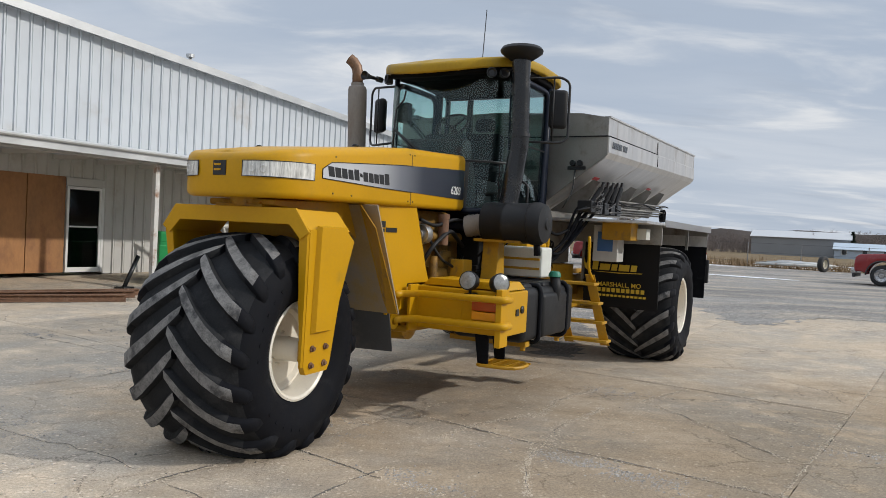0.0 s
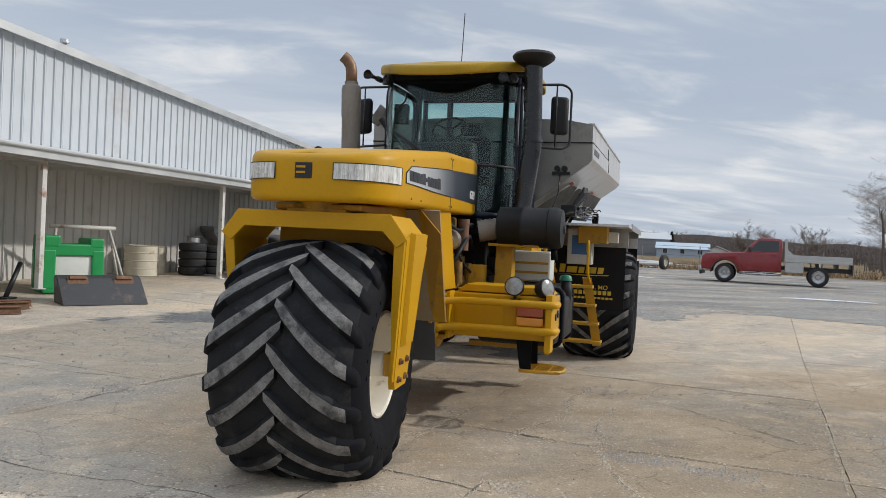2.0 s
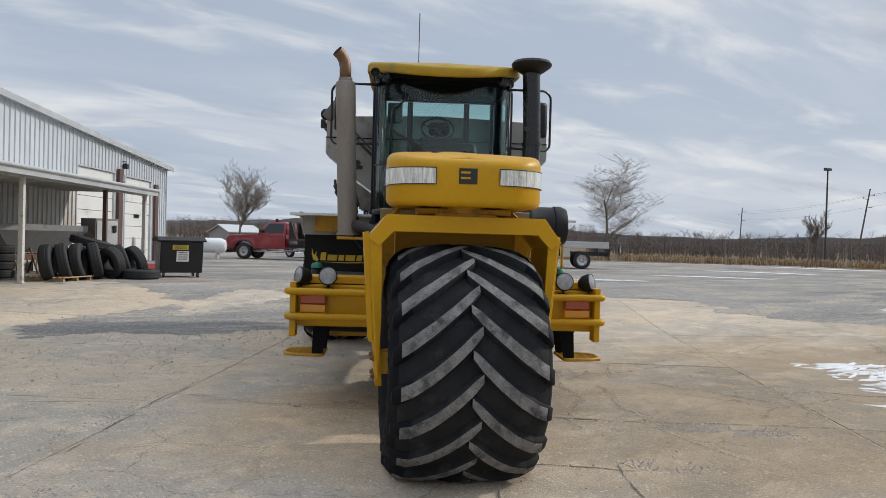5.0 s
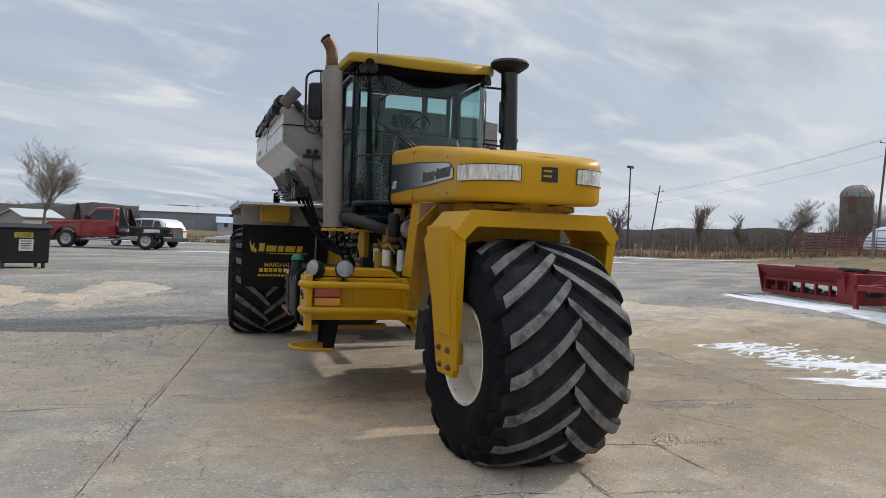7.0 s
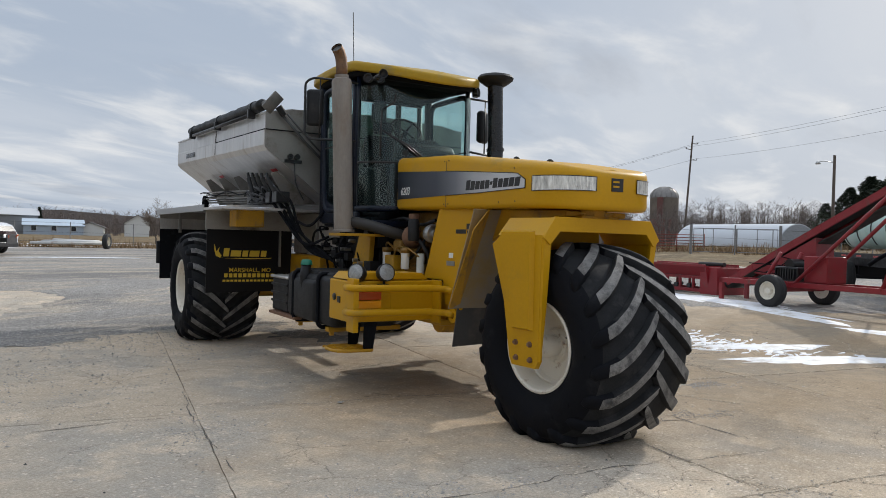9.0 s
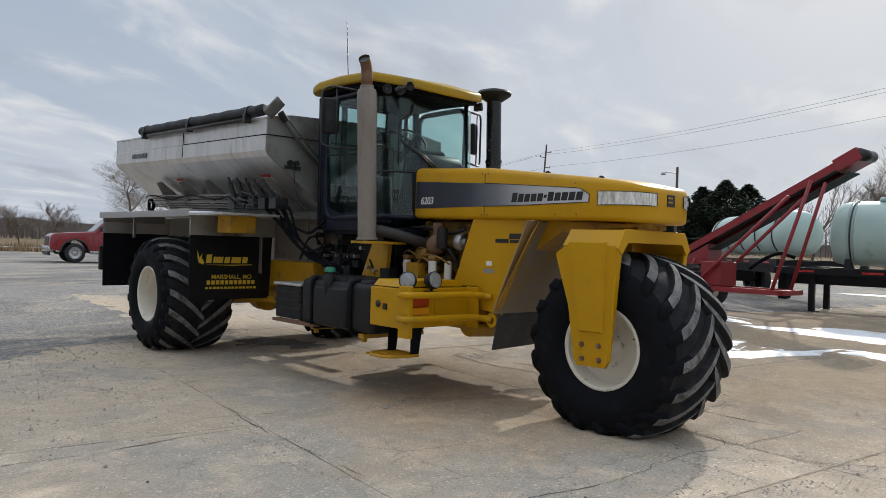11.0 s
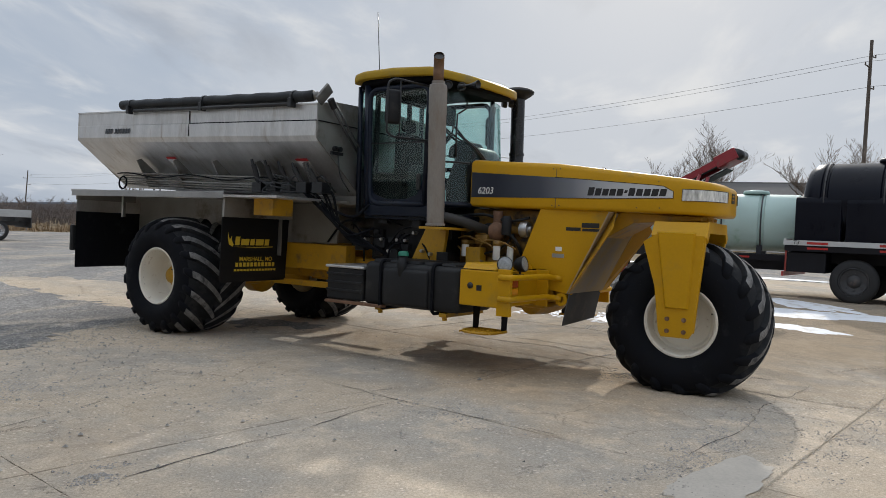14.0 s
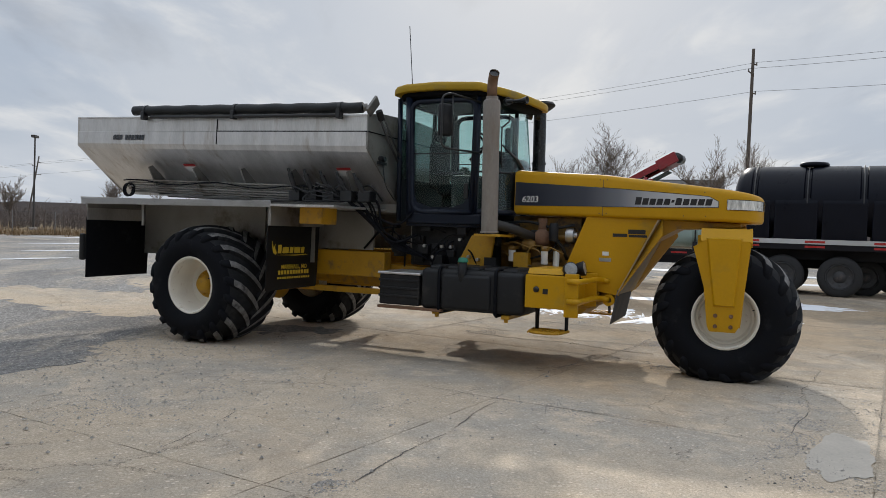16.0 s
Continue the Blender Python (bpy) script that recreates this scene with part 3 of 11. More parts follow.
def fork_leg(s):
    bm = B()
    # folded plate: upper part with a rear wing, lower part narrowing to the axle
    up, lo = 0.672, 0.60
    def y_at(z):
        return s * (lo + (up - lo) * min(1, max(0, (z - 0.60) / (1.66 - 0.60))))
    outline = [(0.15, 1.66), (-0.34, 1.66), (-0.46, 1.58), (-0.33, 1.12), (-0.28, 0.66), (-0.25, 0.60), (0.03, 0.60), (0.065, 0.66), (0.10, 1.10)]
    u = [bm.verts.new((x, y_at(z), z)) for x, z in outline]
    t = -s * 0.045
    v = [bm.verts.new((x, y_at(z) + t, z)) for x, z in outline]
    n = len(outline)
    bm.faces.new(u), bm.faces.new(v[::-1])
    for i in range(n):
        bm.faces.new((u[i], v[i], v[(i + 1) % n], u[(i + 1) % n]))
    # front flange folded inwards
    prevs = None
    for z, xf in ((1.66, 0.15), (1.10, 0.10), (0.66, 0.065)):
        y = y_at(z)
        ring = [bm.verts.new((xf, y - s * 0.004, z)), bm.verts.new((xf + 0.018, y - s * 0.012, z)), bm.verts.new((xf + 0.018, y - s * (0.085 if z > 1.2 else 0.06 if z > 0.7 else 0.02), z)), bm.verts.new((xf - 0.01, y - s * (0.085 if z > 1.2 else 0.06 if z > 0.7 else 0.02), z))]
        if prevs:
            for j in range(4):
                bm.faces.new((prevs[j], prevs[(j + 1) % 4], ring[(j + 1) % 4], ring[j]))
        prevs = ring
    # raised outer stiffener
    for z0, z1, xa, xb, xc, xd in ((0.90, 1.69, -0.22, 0.02, -0.32, 0.07),):
        pts = [(xa, z0), (xb, z0), (xd, z1), (xc, z1)]
        a = [bm.verts.new((x, y_at(z) + s * 0.002, z)) for x, z in pts]
        b = [bm.verts.new((x + (0.02 if x < 0 else -0.02), y_at(z) + s * 0.035, z + (0.015 if z < 1 else -0.01))) for x, z in pts]
        bm.faces.new(b)
        for i in range(4):
            bm.faces.new((a[i], a[(i + 1) % 4], b[(i + 1) % 4], b[i]))
    bmesh.ops.recalc_face_normals(bm, faces=bm.faces[:])
    leg = part("fork_leg", bm, YELLOW, fork)
    for bx in (-0.19, -0.02):
        for bz in (0.665, 0.79):
            bb = B()
            y = y_at(bz)
            cyl(bb, (bx, y - s * 0.01, bz), (bx, y + s * 0.012, bz), 0.024, n=12)
            cyl(bb, (bx, y, bz), (bx, y + s * 0.028, bz), 0.016, n=6)
            part("bolt", bb, RUST, leg, "rusty axle bolt")
    # inner axle clamp
    bb = B()
    box(bb, -0.18, 0.00, s * 0.57, s * 0.50, 0.68, 0.84, 0.01)
    part("axle_clamp", bb, YELLOW_WORN, fork)


for s in (-1, 1):
    fork_leg(s)
bm = B()
# crown beam with chamfered ends: outer and inner outline across y, extruded along x with a forward lip
outer = [(-0.672, 1.655), (-0.55, 1.80), (0.55, 1.80), (0.672, 1.655)]
inner = [(0.60, 1.60), (0.51, 1.70), (-0.51, 1.70), (-0.60, 1.60)]
prism(bm, outer + inner, -0.38, 0.16, "x")
box(bm, -0.42, -0.32, -0.46, 0.46, 1.52, 1.72, 0.01)
part("fork_crown", bm, YELLOW, fork)
bm = B()
prism(bm, [(-0.679, 1.64), (-0.557, 1.807), (0.557, 1.807), (0.679, 1.64), (0.605, 1.585), (0.505, 1.69), (-0.505, 1.69), (-0.605, 1.585)], 0.155, 0.178, "x", bev=0.004)
part("crown_lip", bm, YELLOW, fork)
bm = B()
cyl(bm, (-0.05, 0, 1.79), (-0.05, 0, 1.90), 0.17, n=24)
box(bm, -0.25, 0.12, -0.22, 0.22, 1.80, 1.83, 0.008)
for dy in (-0.18, -0.06, 0.06, 0.18):
    cyl(bm, (0.1, dy, 1.82), (0.1, dy, 1.845), 0.014, n=6)
part("steering_pivot", bm, YELLOW_WORN, fork, smooth=40)

# neck: box section from the pivot back to the frame
bm = B()
prism(bm, [(-0.22, 1.82), (-0.95, 1.78), (-1.35, 1.55), (-1.75, 0.82), (-2.0, 0.82), (-2.0, 1.70), (-1.2, 1.90), (-0.22, 1.865)], -0.33, 0.33, "y", bev=0.012)
part("neck_beam", bm, YELLOW_WORN, truck)

for s in (-1, 1):
    # sloping side plate below the bonnet
    bm = B()
    prism(bm, [(-2.03, 1.925), (-1.12, 1.925), (-1.30, 1.62), (-1.60, 0.93), (-1.88, 0.97), (-1.93, 1.20), (-2.33, 1.20), (-2.26, 1.34)], s * 0.45, s * 0.42, "y", bev=0.006)
    sp = part("side_plate", bm, YELLOW, truck)
    # flared wing of the wheel guard
    bm = B()
    y1 = s * 0.64
    plate(bm, [(-1.58, y1 - s * 0.06, 0.96), (-1.06, y1 + s * 0.02, 1.70), (-1.10, s * 0.46, 1.90), (-1.60, s * 0.455, 0.95)], 0.008)
    bmesh.ops.recalc_face_normals(bm, faces=bm.faces[:])
    part("guard_wing", bm, YELLOW_WORN, truck)
    # tow eye
    bm = B()
    lathe(bm, [(0.035, -0.02), (0.075, -0.02), (0.075, 0.02), (0.035, 0.02), (0.035, -0.02)], 20, Matrix.Translation((-1.72, s * 0.44, 0.87)) @ rot_m(90, 0, 0), closed=True)
    part("tow_eye", bm, YELLOW, truck, smooth=40)
    if s < 0:
        bm = B()
        box(bm, -1.82, -1.74, s * 0.453, s * 0.456, 1.425, 1.475)
        part("data_plate", bm, WHITE_DECAL, sp, "small white data plate")
        bm = B()
        box(bm, -1.86, -1.71, s * 0.453, s * 0.456, 1.35, 1.395)
        part("data_plate", bm, STEEL, sp)
    # two dark bars where the transmission's name stands
    bm = B()
    box(bm, -1.70, -1.52, s * 0.4525, s * 0.455, 1.665, 1.705)
    box(bm, -1.51, -1.30, s * 0.4525, s * 0.455, 1.705, 1.76)
    box(bm, -1.50, -1.28, s * 0.4525, s * 0.455, 1.665, 1.695)
    pieces("name_mark", bm, BLACK_DECAL, sp, "black name decal drawn as bars")

bm = B()
plate(bm, [(-1.12, -0.62, 1.88), (-1.12, 0.62, 1.88), (-1.59, 0.58, 0.95), (-1.59, -0.58, 0.95)], 0.014)
bmesh.ops.recalc_face_normals(bm, faces=bm.faces[:])
part("wheel_guard", bm, surf("muddy_guard_plate", (0.34, 0.24, 0.10), 0.65, vary=0.18, scale=4, bump=0.1, dirt=(0.27, 0.235, 0.19), dirt_amount=0.85, dirt_scale=2.0), truck, "mud-worn yellow wheel guard")
bm = B()
plate(bm, [(-1.60, -0.47, 1.00), (-1.60, 0.47, 1.00), (-1.68, 0.47, 0.60), (-1.68, -0.47, 0.57)], 0.012)
part("rubber_flap", bm, surf("dusty_grey_flap", (0.065, 0.066, 0.068), 0.8, vary=0.2, scale=4, bump=0.1, dirt=(0.11, 0.10, 0.09), dirt_amount=0.4, dirt_scale=3), truck, "dusty grey rubber splash flap")
# bonnet: a loft of rounded sections from the cab to the nose
def nose_x(y):
    yy = min(1.0, abs(y) / 0.56)
    return -0.42 + 0.432 * (1 - yy ** 3.2) ** (1 / 2.2)


def bonnet_shell():
    bm = B()
    flank = [(-3.02, 0.425), (-2.5, 0.455), (-1.83, 0.50), (-1.2, 0.53), (-0.75, 0.555), (-0.52, 0.56), (-0.42, 0.56)]
    right = [(x, -y) for x, y in flank]
    for k in range(1, 12):
        a = math.pi / 2 * k / 12
        y = 0.56 * math.cos(a) ** 0.75
        right.append((nose_x(y), -y))
    left = [(x, -y) for x, y in right[::-1]]
    outline = right + [(nose_x(0), 0.0)] + left
    top = lambda x: float(np.interp(x, [-3.02, -1.83, -0.42, -0.1, 0.02], [2.50, 2.435, 2.265, 2.222, 2.195]))
    bot = lambda x: float(np.interp(x, [-3.02, -0.42, 0.02], [1.92, 1.88, 1.868]))
    pillow(bm, outline, top, bot, 0.065, 0.045, 0.016)
    return bm


bonnet = part("bonnet", bonnet_shell(), YELLOW, truck, "yellow bonnet with rounded nose", smooth=38)


def side_y(x):
    """Half width of the bonnet's flank at x."""
    xs = [-3.02, -2.5, -1.83, -1.2, -0.75, -0.42]
    hs = [0.425, 0.455, 0.50, 0.53, 0.555, 0.56]
    return float(np.interp(x, xs, hs))


for s in (-1, 1):
    bm = B()
    # stripe along the flank with a rounded front end
    top, bot = [], []
    for k in range(25):
        x = -3.01 + (2.55) * k / 24
        zt, zb = np.interp(x, [-3.0, -1.64, -0.46], [2.345, 2.26, 2.165]), np.interp(x, [-3.0, -1.2, -0.46], [2.035, 2.035, 2.045])
        if x > -0.62:
            t = (x + 0.62) / 0.16
            zt = zt - 0.05 * (1 - math.sqrt(max(0, 1 - t * t)))
        top.append((x, zt))
        bot.append((x, zb))
    vt = [bm.verts.new((x, s * (side_y(x) + 0.004), z)) for x, z in top]
    vb = [bm.verts.new((x, s * (side_y(x) + 0.004), z)) for x, z in bot]
    for i in range(24):
        bm.faces.new((vt[i], vt[i + 1], vb[i + 1], vb[i]))
    part("stripe", bm, STRIPE, bonnet, "grey to silver stripe decal")
    bm = B()
    # dark outline of the stripe's front half
    for seq in (top[11:], bot[11:]):
        tube(bm, [(x, s * (side_y(x) + 0.005), z) for x, z in seq], 0.004, 4)
    tube(bm, [(-0.46, s * (side_y(-0.46) + 0.005), top[-1][1]), (-0.46, s * (side_y(-0.46) + 0.005), 2.045)], 0.004, 4)
    part("stripe_edge", bm, BLACK_DECAL, bonnet)
    # brand name drawn as slanted blocks
    bm = B()
    x, heights = -1.43, (0.092, 0.080, 0.075, 0.075, 0.075, 0.03, 0.085, 0.075, 0.075, 0.075, 0.075)
    for i, h in enumerate(heights):
        w = 0.0855 if h > 0.05 else 0.05
        z = 2.066 + (0.0 if h > 0.05 else 0.03)
        pts = [(x, z), (x + w - 0.016, z), (x + w + 0.001, z + h), (x + 0.017, z + h)]
        prism(bm, [(px, pz) for px, pz in pts], s * (side_y(x) + 0.006), s * (side_y(x) + 0.0085), "y")
        x += w
    pieces("brand_mark", bm, BLACK_DECAL, bonnet, "black brand lettering drawn as blocks")
    lettering("number", "6203", 0.115, Matrix.Translation((-2.80, s * (side_y(-2.80) + 0.006), 2.115)) @ rot_m(90, 0, 180 if s > 0 else 0) @ rot_m(0, 2.5 if s > 0 else -2.5, 0), WHITE_DECAL, bonnet, "white number 6203", shear=0.15)
    # seam and screws; the seam bar's dark tone paints the shadow in the gap
    bm = B()
    box(bm, -1.832, -1.824, s * 0.4985, s * 0.5035, 1.92, 2.37)
    for sx, sz in ((-1.78, 2.37), (-1.87, 2.37), (-1.78, 1.95), (-1.87, 1.95), (-0.62, 2.22), (-0.60, 1.94), (-0.85, 1.94)):
        cyl(bm, (sx, s * (side_y(sx) - 0.002), sz), (sx, s * (side_y(sx) + 0.006), sz), 0.008, n=8)
    pieces("seam", bm, surf("seam_shadow_grey", (0.16, 0.11, 0.03), 0.6, vary=0.1, bump=0), bonnet)
    # head lamp wrapping round the nose's shoulder
    bm = B()
    pts = []
    for k in range(12):
        y = 0.215 + (0.5585 - 0.215) * (1 - (1 - k / 11) ** 1.6)
        d = (nose_x(y + 0.001) - nose_x(y - 0.001)) / 0.002 if y < 0.558 else -6.0
        n = math.hypot(1, d)
        pts.append((nose_x(y) + 0.007 / n, s * (y - 0.007 * d / n)))
    vt, vb, it, ib = [], [], [], []
    for k, (x, y) in enumerate(pts):
        zt, zb = 2.128 + 0.010 * k / 11, 2.018
        vt.append(bm.verts.new((x, y, zt)))
        vb.append(bm.verts.new((x, y, zb)))
    for i in range(len(pts) - 1):
        bm.faces.new((vt[i], vt[i + 1], vb[i + 1], vb[i]))
    lamp = part("headlamp", bm, LENS, bonnet, "clear rectangular headlamp", smooth=50)
    bm = B()
    rim = [(x + 0.002, y, 2.128 + 0.010 * k / 11) for k, (x, y) in enumerate(pts)] + [(x + 0.002, y, 2.018) for x, y in pts[::-1]]
    tube(bm, rim + [rim[0]], 0.0032, 5)
    part("lamp_frame", bm, BLACK_PAINT, lamp)
    bm = B()
    for yy in (0.29, 0.37):
        lathe(bm, [(0.0, 0.0), (0.020, 0.001), (0.027, 0.003), (0.030, 0.001)], 16, Matrix.Translation((nose_x(yy) + 0.009, s * yy, 2.073)) @ rot_m(0, 90, s * (12 if yy < 0.33 else 22)), closed=True)
    pieces("bulb", bm, LENS, lamp)

# square maker's badge in the middle of the nose: dark block with light bars
bm = B()
box(bm, nose_x(0) - 0.004, nose_x(0) + 0.006, -0.062, 0.062, 2.022, 2.128, 0.002)
badge = part("badge", bm, BLACK_DECAL, bonnet, "square dark badge")
bm = B()
for z in (2.092, 2.055):
    box(bm, nose_x(0) + 0.006, nose_x(0) + 0.009, -0.05, 0.015, z, z + 0.014)
part("badge_bar", bm, YELLOW, badge)
# washer nozzles on top
bm = B()
for x, y in ((-1.5, 0.1), (-0.6, -0.2)):
    lathe(bm, [(0.03, 0.0), (0.03, 0.008), (0.015, 0.02), (0.0, 0.022)], 12, Matrix.Translation((x, y, 2.415 if x < -1 else 2.295)), closed=True)
pieces("bonnet_stud", bm, BLACK_PLASTIC, bonnet)

# frame rails, axle and underside
bm = B()
for s in (-1, 1):
    box(bm, -9.3, -1.85, s * 0.40, s * 0.30, 0.86, 1.16, 0.01)
for x in (-2.6, -3.6, -4.8, -6.0, -8.4, -9.2):
    box(bm, x - 0.06, x + 0.06, -0.30, 0.30, 0.90, 1.10, 0.008)
pieces("frame_member", bm, YELLOW_WORN, truck)
bm = B()
box(bm, -7.40, -7.00, -0.98, 0.98, 0.64, 0.96, 0.05)
lathe(bm, [(0.12, -0.25), (0.30, -0.1), (0.30, 0.1), (0.12, 0.25)], 20, Matrix.Translation((-7.2, 0, 0.8)) @ rot_m(0, 90, 0))
part("rear_axle", bm, YELLOW_WORN, truck, smooth=40)
bm = B()
box(bm, -2.5, -1.95, -0.45, 0.45, 0.74, 0.80, 0.02)
lathe(bm, [(0.02, -0.42), (0.15, -0.36), (0.17, 0), (0.15, 0.36), (0.02, 0.42)], 20, Matrix.Translation((-2.15, 0.0, 0.80)) @ rot_m(90, 0, 0))
part("transmission_guard", bm, YELLOW_WORN, truck, smooth=40)
# long yellow side beam ahead of the rear wheels
for s in (-1, 1):
    bm = B()
    box(bm, -6.1, -4.85, s * 0.62, s * 0.42, 0.98, 1.34, 0.012)
    box(bm, -6.6, -4.6, s * 0.66, s * 0.58, 0.74, 0.82, 0.008)
    pieces("side_beam", bm, YELLOW_WORN, truck)
    bm = B()
    box(bm, -5.92, -5.05, s * 0.60, s * 0.56, 1.36, 1.90, 0.006)
    part("frame_panel", bm, STAINLESS_LOW, truck, "dull stainless panel over the frame")

# engine bay
bm = B()
box(bm, -3.25, -2.05, -0.27, 0.27, 1.15, 1.62, 0.03)
box(bm, -3.1, -2.15, -0.22, 0.22, 1.62, 1.90, 0.03)
for s in (-1, 1):
    for k in range(6):
        cyl(bm, (-2.3 - 0.15 * k, s * 0.24, 1.66), (-2.3 - 0.15 * k, s * 0.33, 1.62), 0.035, n=10)
    cyl(bm, (-2.2, s * 0.34, 1.64), (-3.1, s * 0.34, 1.64), 0.05, n=12)
    cyl(bm, (-2.75, s * 0.34, 1.25), (-2.45, s * 0.34, 1.25), 0.09, n=14)
    box(bm, -2.9, -2.65, s * 0.27, s * 0.38, 1.30, 1.50, 0.02)
part("engine", bm, ENGINE, truck, "oily yellow-brown diesel engine", smooth=45)
for s in (-1, 1):
    for x, z, r, h in ((-2.42, 1.24, 0.042, 0.16), (-2.80, 1.22, 0.042, 0.16)):
        bm = B()
        lathe(bm, [(0.0, 0.0), (r, 0.0), (r, h), (r * 0.9, h + 0.02), (r * 0.9, h + 0.05), (0.0, h + 0.05)], 18, Matrix.Translation((x, s * 0.44, z)), closed=True)
        part("oil_filter", bm, CLEAR_PLASTIC if s < 0 and x > -2.5 else ENGINE, truck, "spin-on oil filter", smooth=40)
    bm = B()
    tube(bm, [(-3.1, s * 0.40, 1.55), (-2.7, s * 0.46, 1.72), (-2.35, s * 0.46, 1.55), (-2.30, s * 0.36, 1.35)], 0.022, 8, 0.1)
    tube(bm, [(-3.05, s * 0.43, 1.45), (-2.9, s * 0.48, 1.30), (-2.5, s * 0.47, 1.42), (-2.4, s * 0.40, 1.60)], 0.014, 8, 0.1)
    tube(bm, [(-3.2, s * 0.42, 1.80), (-2.8, s * 0.44, 1.83), (-2.45, s * 0.42, 1.74), (-2.2, s * 0.40, 1.80)], 0.018, 8, 0.1)
    pieces("hose", bm, BLACK_PLASTIC, truck)
    bm = B()
    lathe(bm, [(0.0, -0.05), (0.09, -0.05), (0.10, 0.0), (0.09, 0.05), (0.0, 0.05)], 20, Matrix.Translation((-2.25, s * 0.40, 1.66)) @ rot_m(0, 90, 0), closed=True)
    lathe(bm, [(0.0, -0.02), (0.045, -0.02), (0.045, 0.02), (0.0, 0.02)], 14, Matrix.Translation((-2.18, s * 0.40, 1.66)) @ rot_m(0, 90, 0), closed=True)
    part("alternator", bm, STEEL, truck, smooth=40)
    bm = B()
    cyl(bm, (-2.62, s * 0.42, 1.56), (-2.62, s * 0.42, 1.84), 0.055, n=16)
    cyl(bm, (-2.62, s * 0.42, 1.82), (-2.62, s * 0.42, 1.87), 0.06, n=16)
    part("breather", bm, RUST, truck, smooth=40)
# filters, canister and pipes on the outside of the engine, right side
for x, z, h in ((-2.98, 1.30, 0.15), (-2.54, 1.28, 0.17)):
    bm = B()
    lathe(bm, [(0.0, 0.0), (0.040, 0.0), (0.045, 0.012), (0.045, h), (0.0, h)], 18, Matrix.Translation((x, -0.56, z)), closed=True)
    flt = part("fuel_filter", bm, WHITE_DECAL, truck, "white spin-on fuel filter", smooth=40)
    bm = B()
    lathe(bm, [(0.0, h), (0.050, h), (0.052, h + 0.05), (0.0, h + 0.06)], 18, Matrix.Translation((x, -0.56, z)), closed=True)
    box(bm, x - 0.05, x + 0.05, -0.56, -0.30, z + h + 0.01, z + h + 0.05, 0.006)
    part("filter_head", bm, ENGINE, flt)
bm = B()
lathe(bm, [(0.0, 0.0), (0.055, 0.0), (0.06, 0.02), (0.06, 0.20), (0.045, 0.23), (0.0, 0.23)], 18, Matrix.Translation((-2.44, -0.52, 1.58)), closed=True)
part("dryer_canister", bm, BLACK_PLASTIC, truck, "black canister", smooth=40)
for pts, r in (([(-3.12, -0.50, 1.52), (-2.96, -0.57, 1.56), (-2.80, -0.56, 1.50), (-2.62, -0.57, 1.46), (-2.56, -0.55, 1.36)], 0.012),
               ([(-2.90, -0.52, 1.24), (-2.80, -0.58, 1.38), (-2.70, -0.57, 1.52), (-2.46, -0.56, 1.50), (-2.30, -0.53, 1.42)], 0.010),
               ([(-3.15, -0.46, 1.42), (-3.05, -0.58, 1.40), (-2.88, -0.58, 1.28), (-2.70, -0.58, 1.25)], 0.012)):
    bm = B()
    tube(bm, pts, r, 8, 0.06)
    part("fuel_pipe", bm, ENGINE, truck)
bm = B()
box(bm, -2.86, -2.68, -0.55, -0.38, 1.46, 1.58, 0.02)
lathe(bm, [(0.0, 0.0), (0.06, 0.0), (0.07, 0.03), (0.05, 0.10), (0.0, 0.11)], 16, Matrix.Translation((-2.77, -0.50, 1.58)), closed=True)
part("pump_housing", bm, ENGINE, truck, "oily ochre pump housing", smooth=40)
# turbo and exhaust elbow, right side
bm = B()
tube(bm, [(-3.13, -0.98, 1.78), (-2.95, -0.80, 1.74), (-2.72, -0.46, 1.62)], 0.062, 14, 0.15)
part("exhaust_elbow", bm, surf("sooty_pipe", (0.04, 0.038, 0.036), 0.6, metal=0.3, vary=0.25, bump=0.15), truck, smooth=40)
bm = B()
lathe(bm, [(0.0, -0.09), (0.07, -0.09), (0.12, -0.03), (0.12, 0.03), (0.08, 0.09), (0.0, 0.09)], 20, Matrix.Translation((-2.62, -0.44, 1.62)) @ rot_m(0, 90, 20), closed=True)
part("turbocharger", bm, RUST, truck, smooth=40)
# yellow brackets on which stack and air cleaner stand
for s in (-1, 1):
    bm = B()
    if s > 0:
        prism(bm, [(-3.24, 1.16), (-3.02, 1.16), (-3.06, 1.62), (-3.20, 1.62)], s * 0.66, s * 0.84, "y", bev=0.008)
    else:
        prism(bm, [(-3.74, 1.18), (-3.26, 1.18), (-3.20, 1.62), (-3.52, 1.62)], -0.66, -0.60, "y", bev=0.008)
    box(bm, -3.30, -2.95, s * 0.60, s * 1.12, 1.615, 1.645, 0.004)
    pieces("bracket", bm, YELLOW_WORN, truck)
    bm = B()
    box(bm, -3.6, -2.5, s * 0.42, s * 0.62, 1.08, 1.20, 0.01)
    box(bm, -2.95, -2.75, s * 0.45, s * 0.60, 1.20, 1.42, 0.01)
    pieces("engine_cradle", bm, YELLOW_WORN, truck)

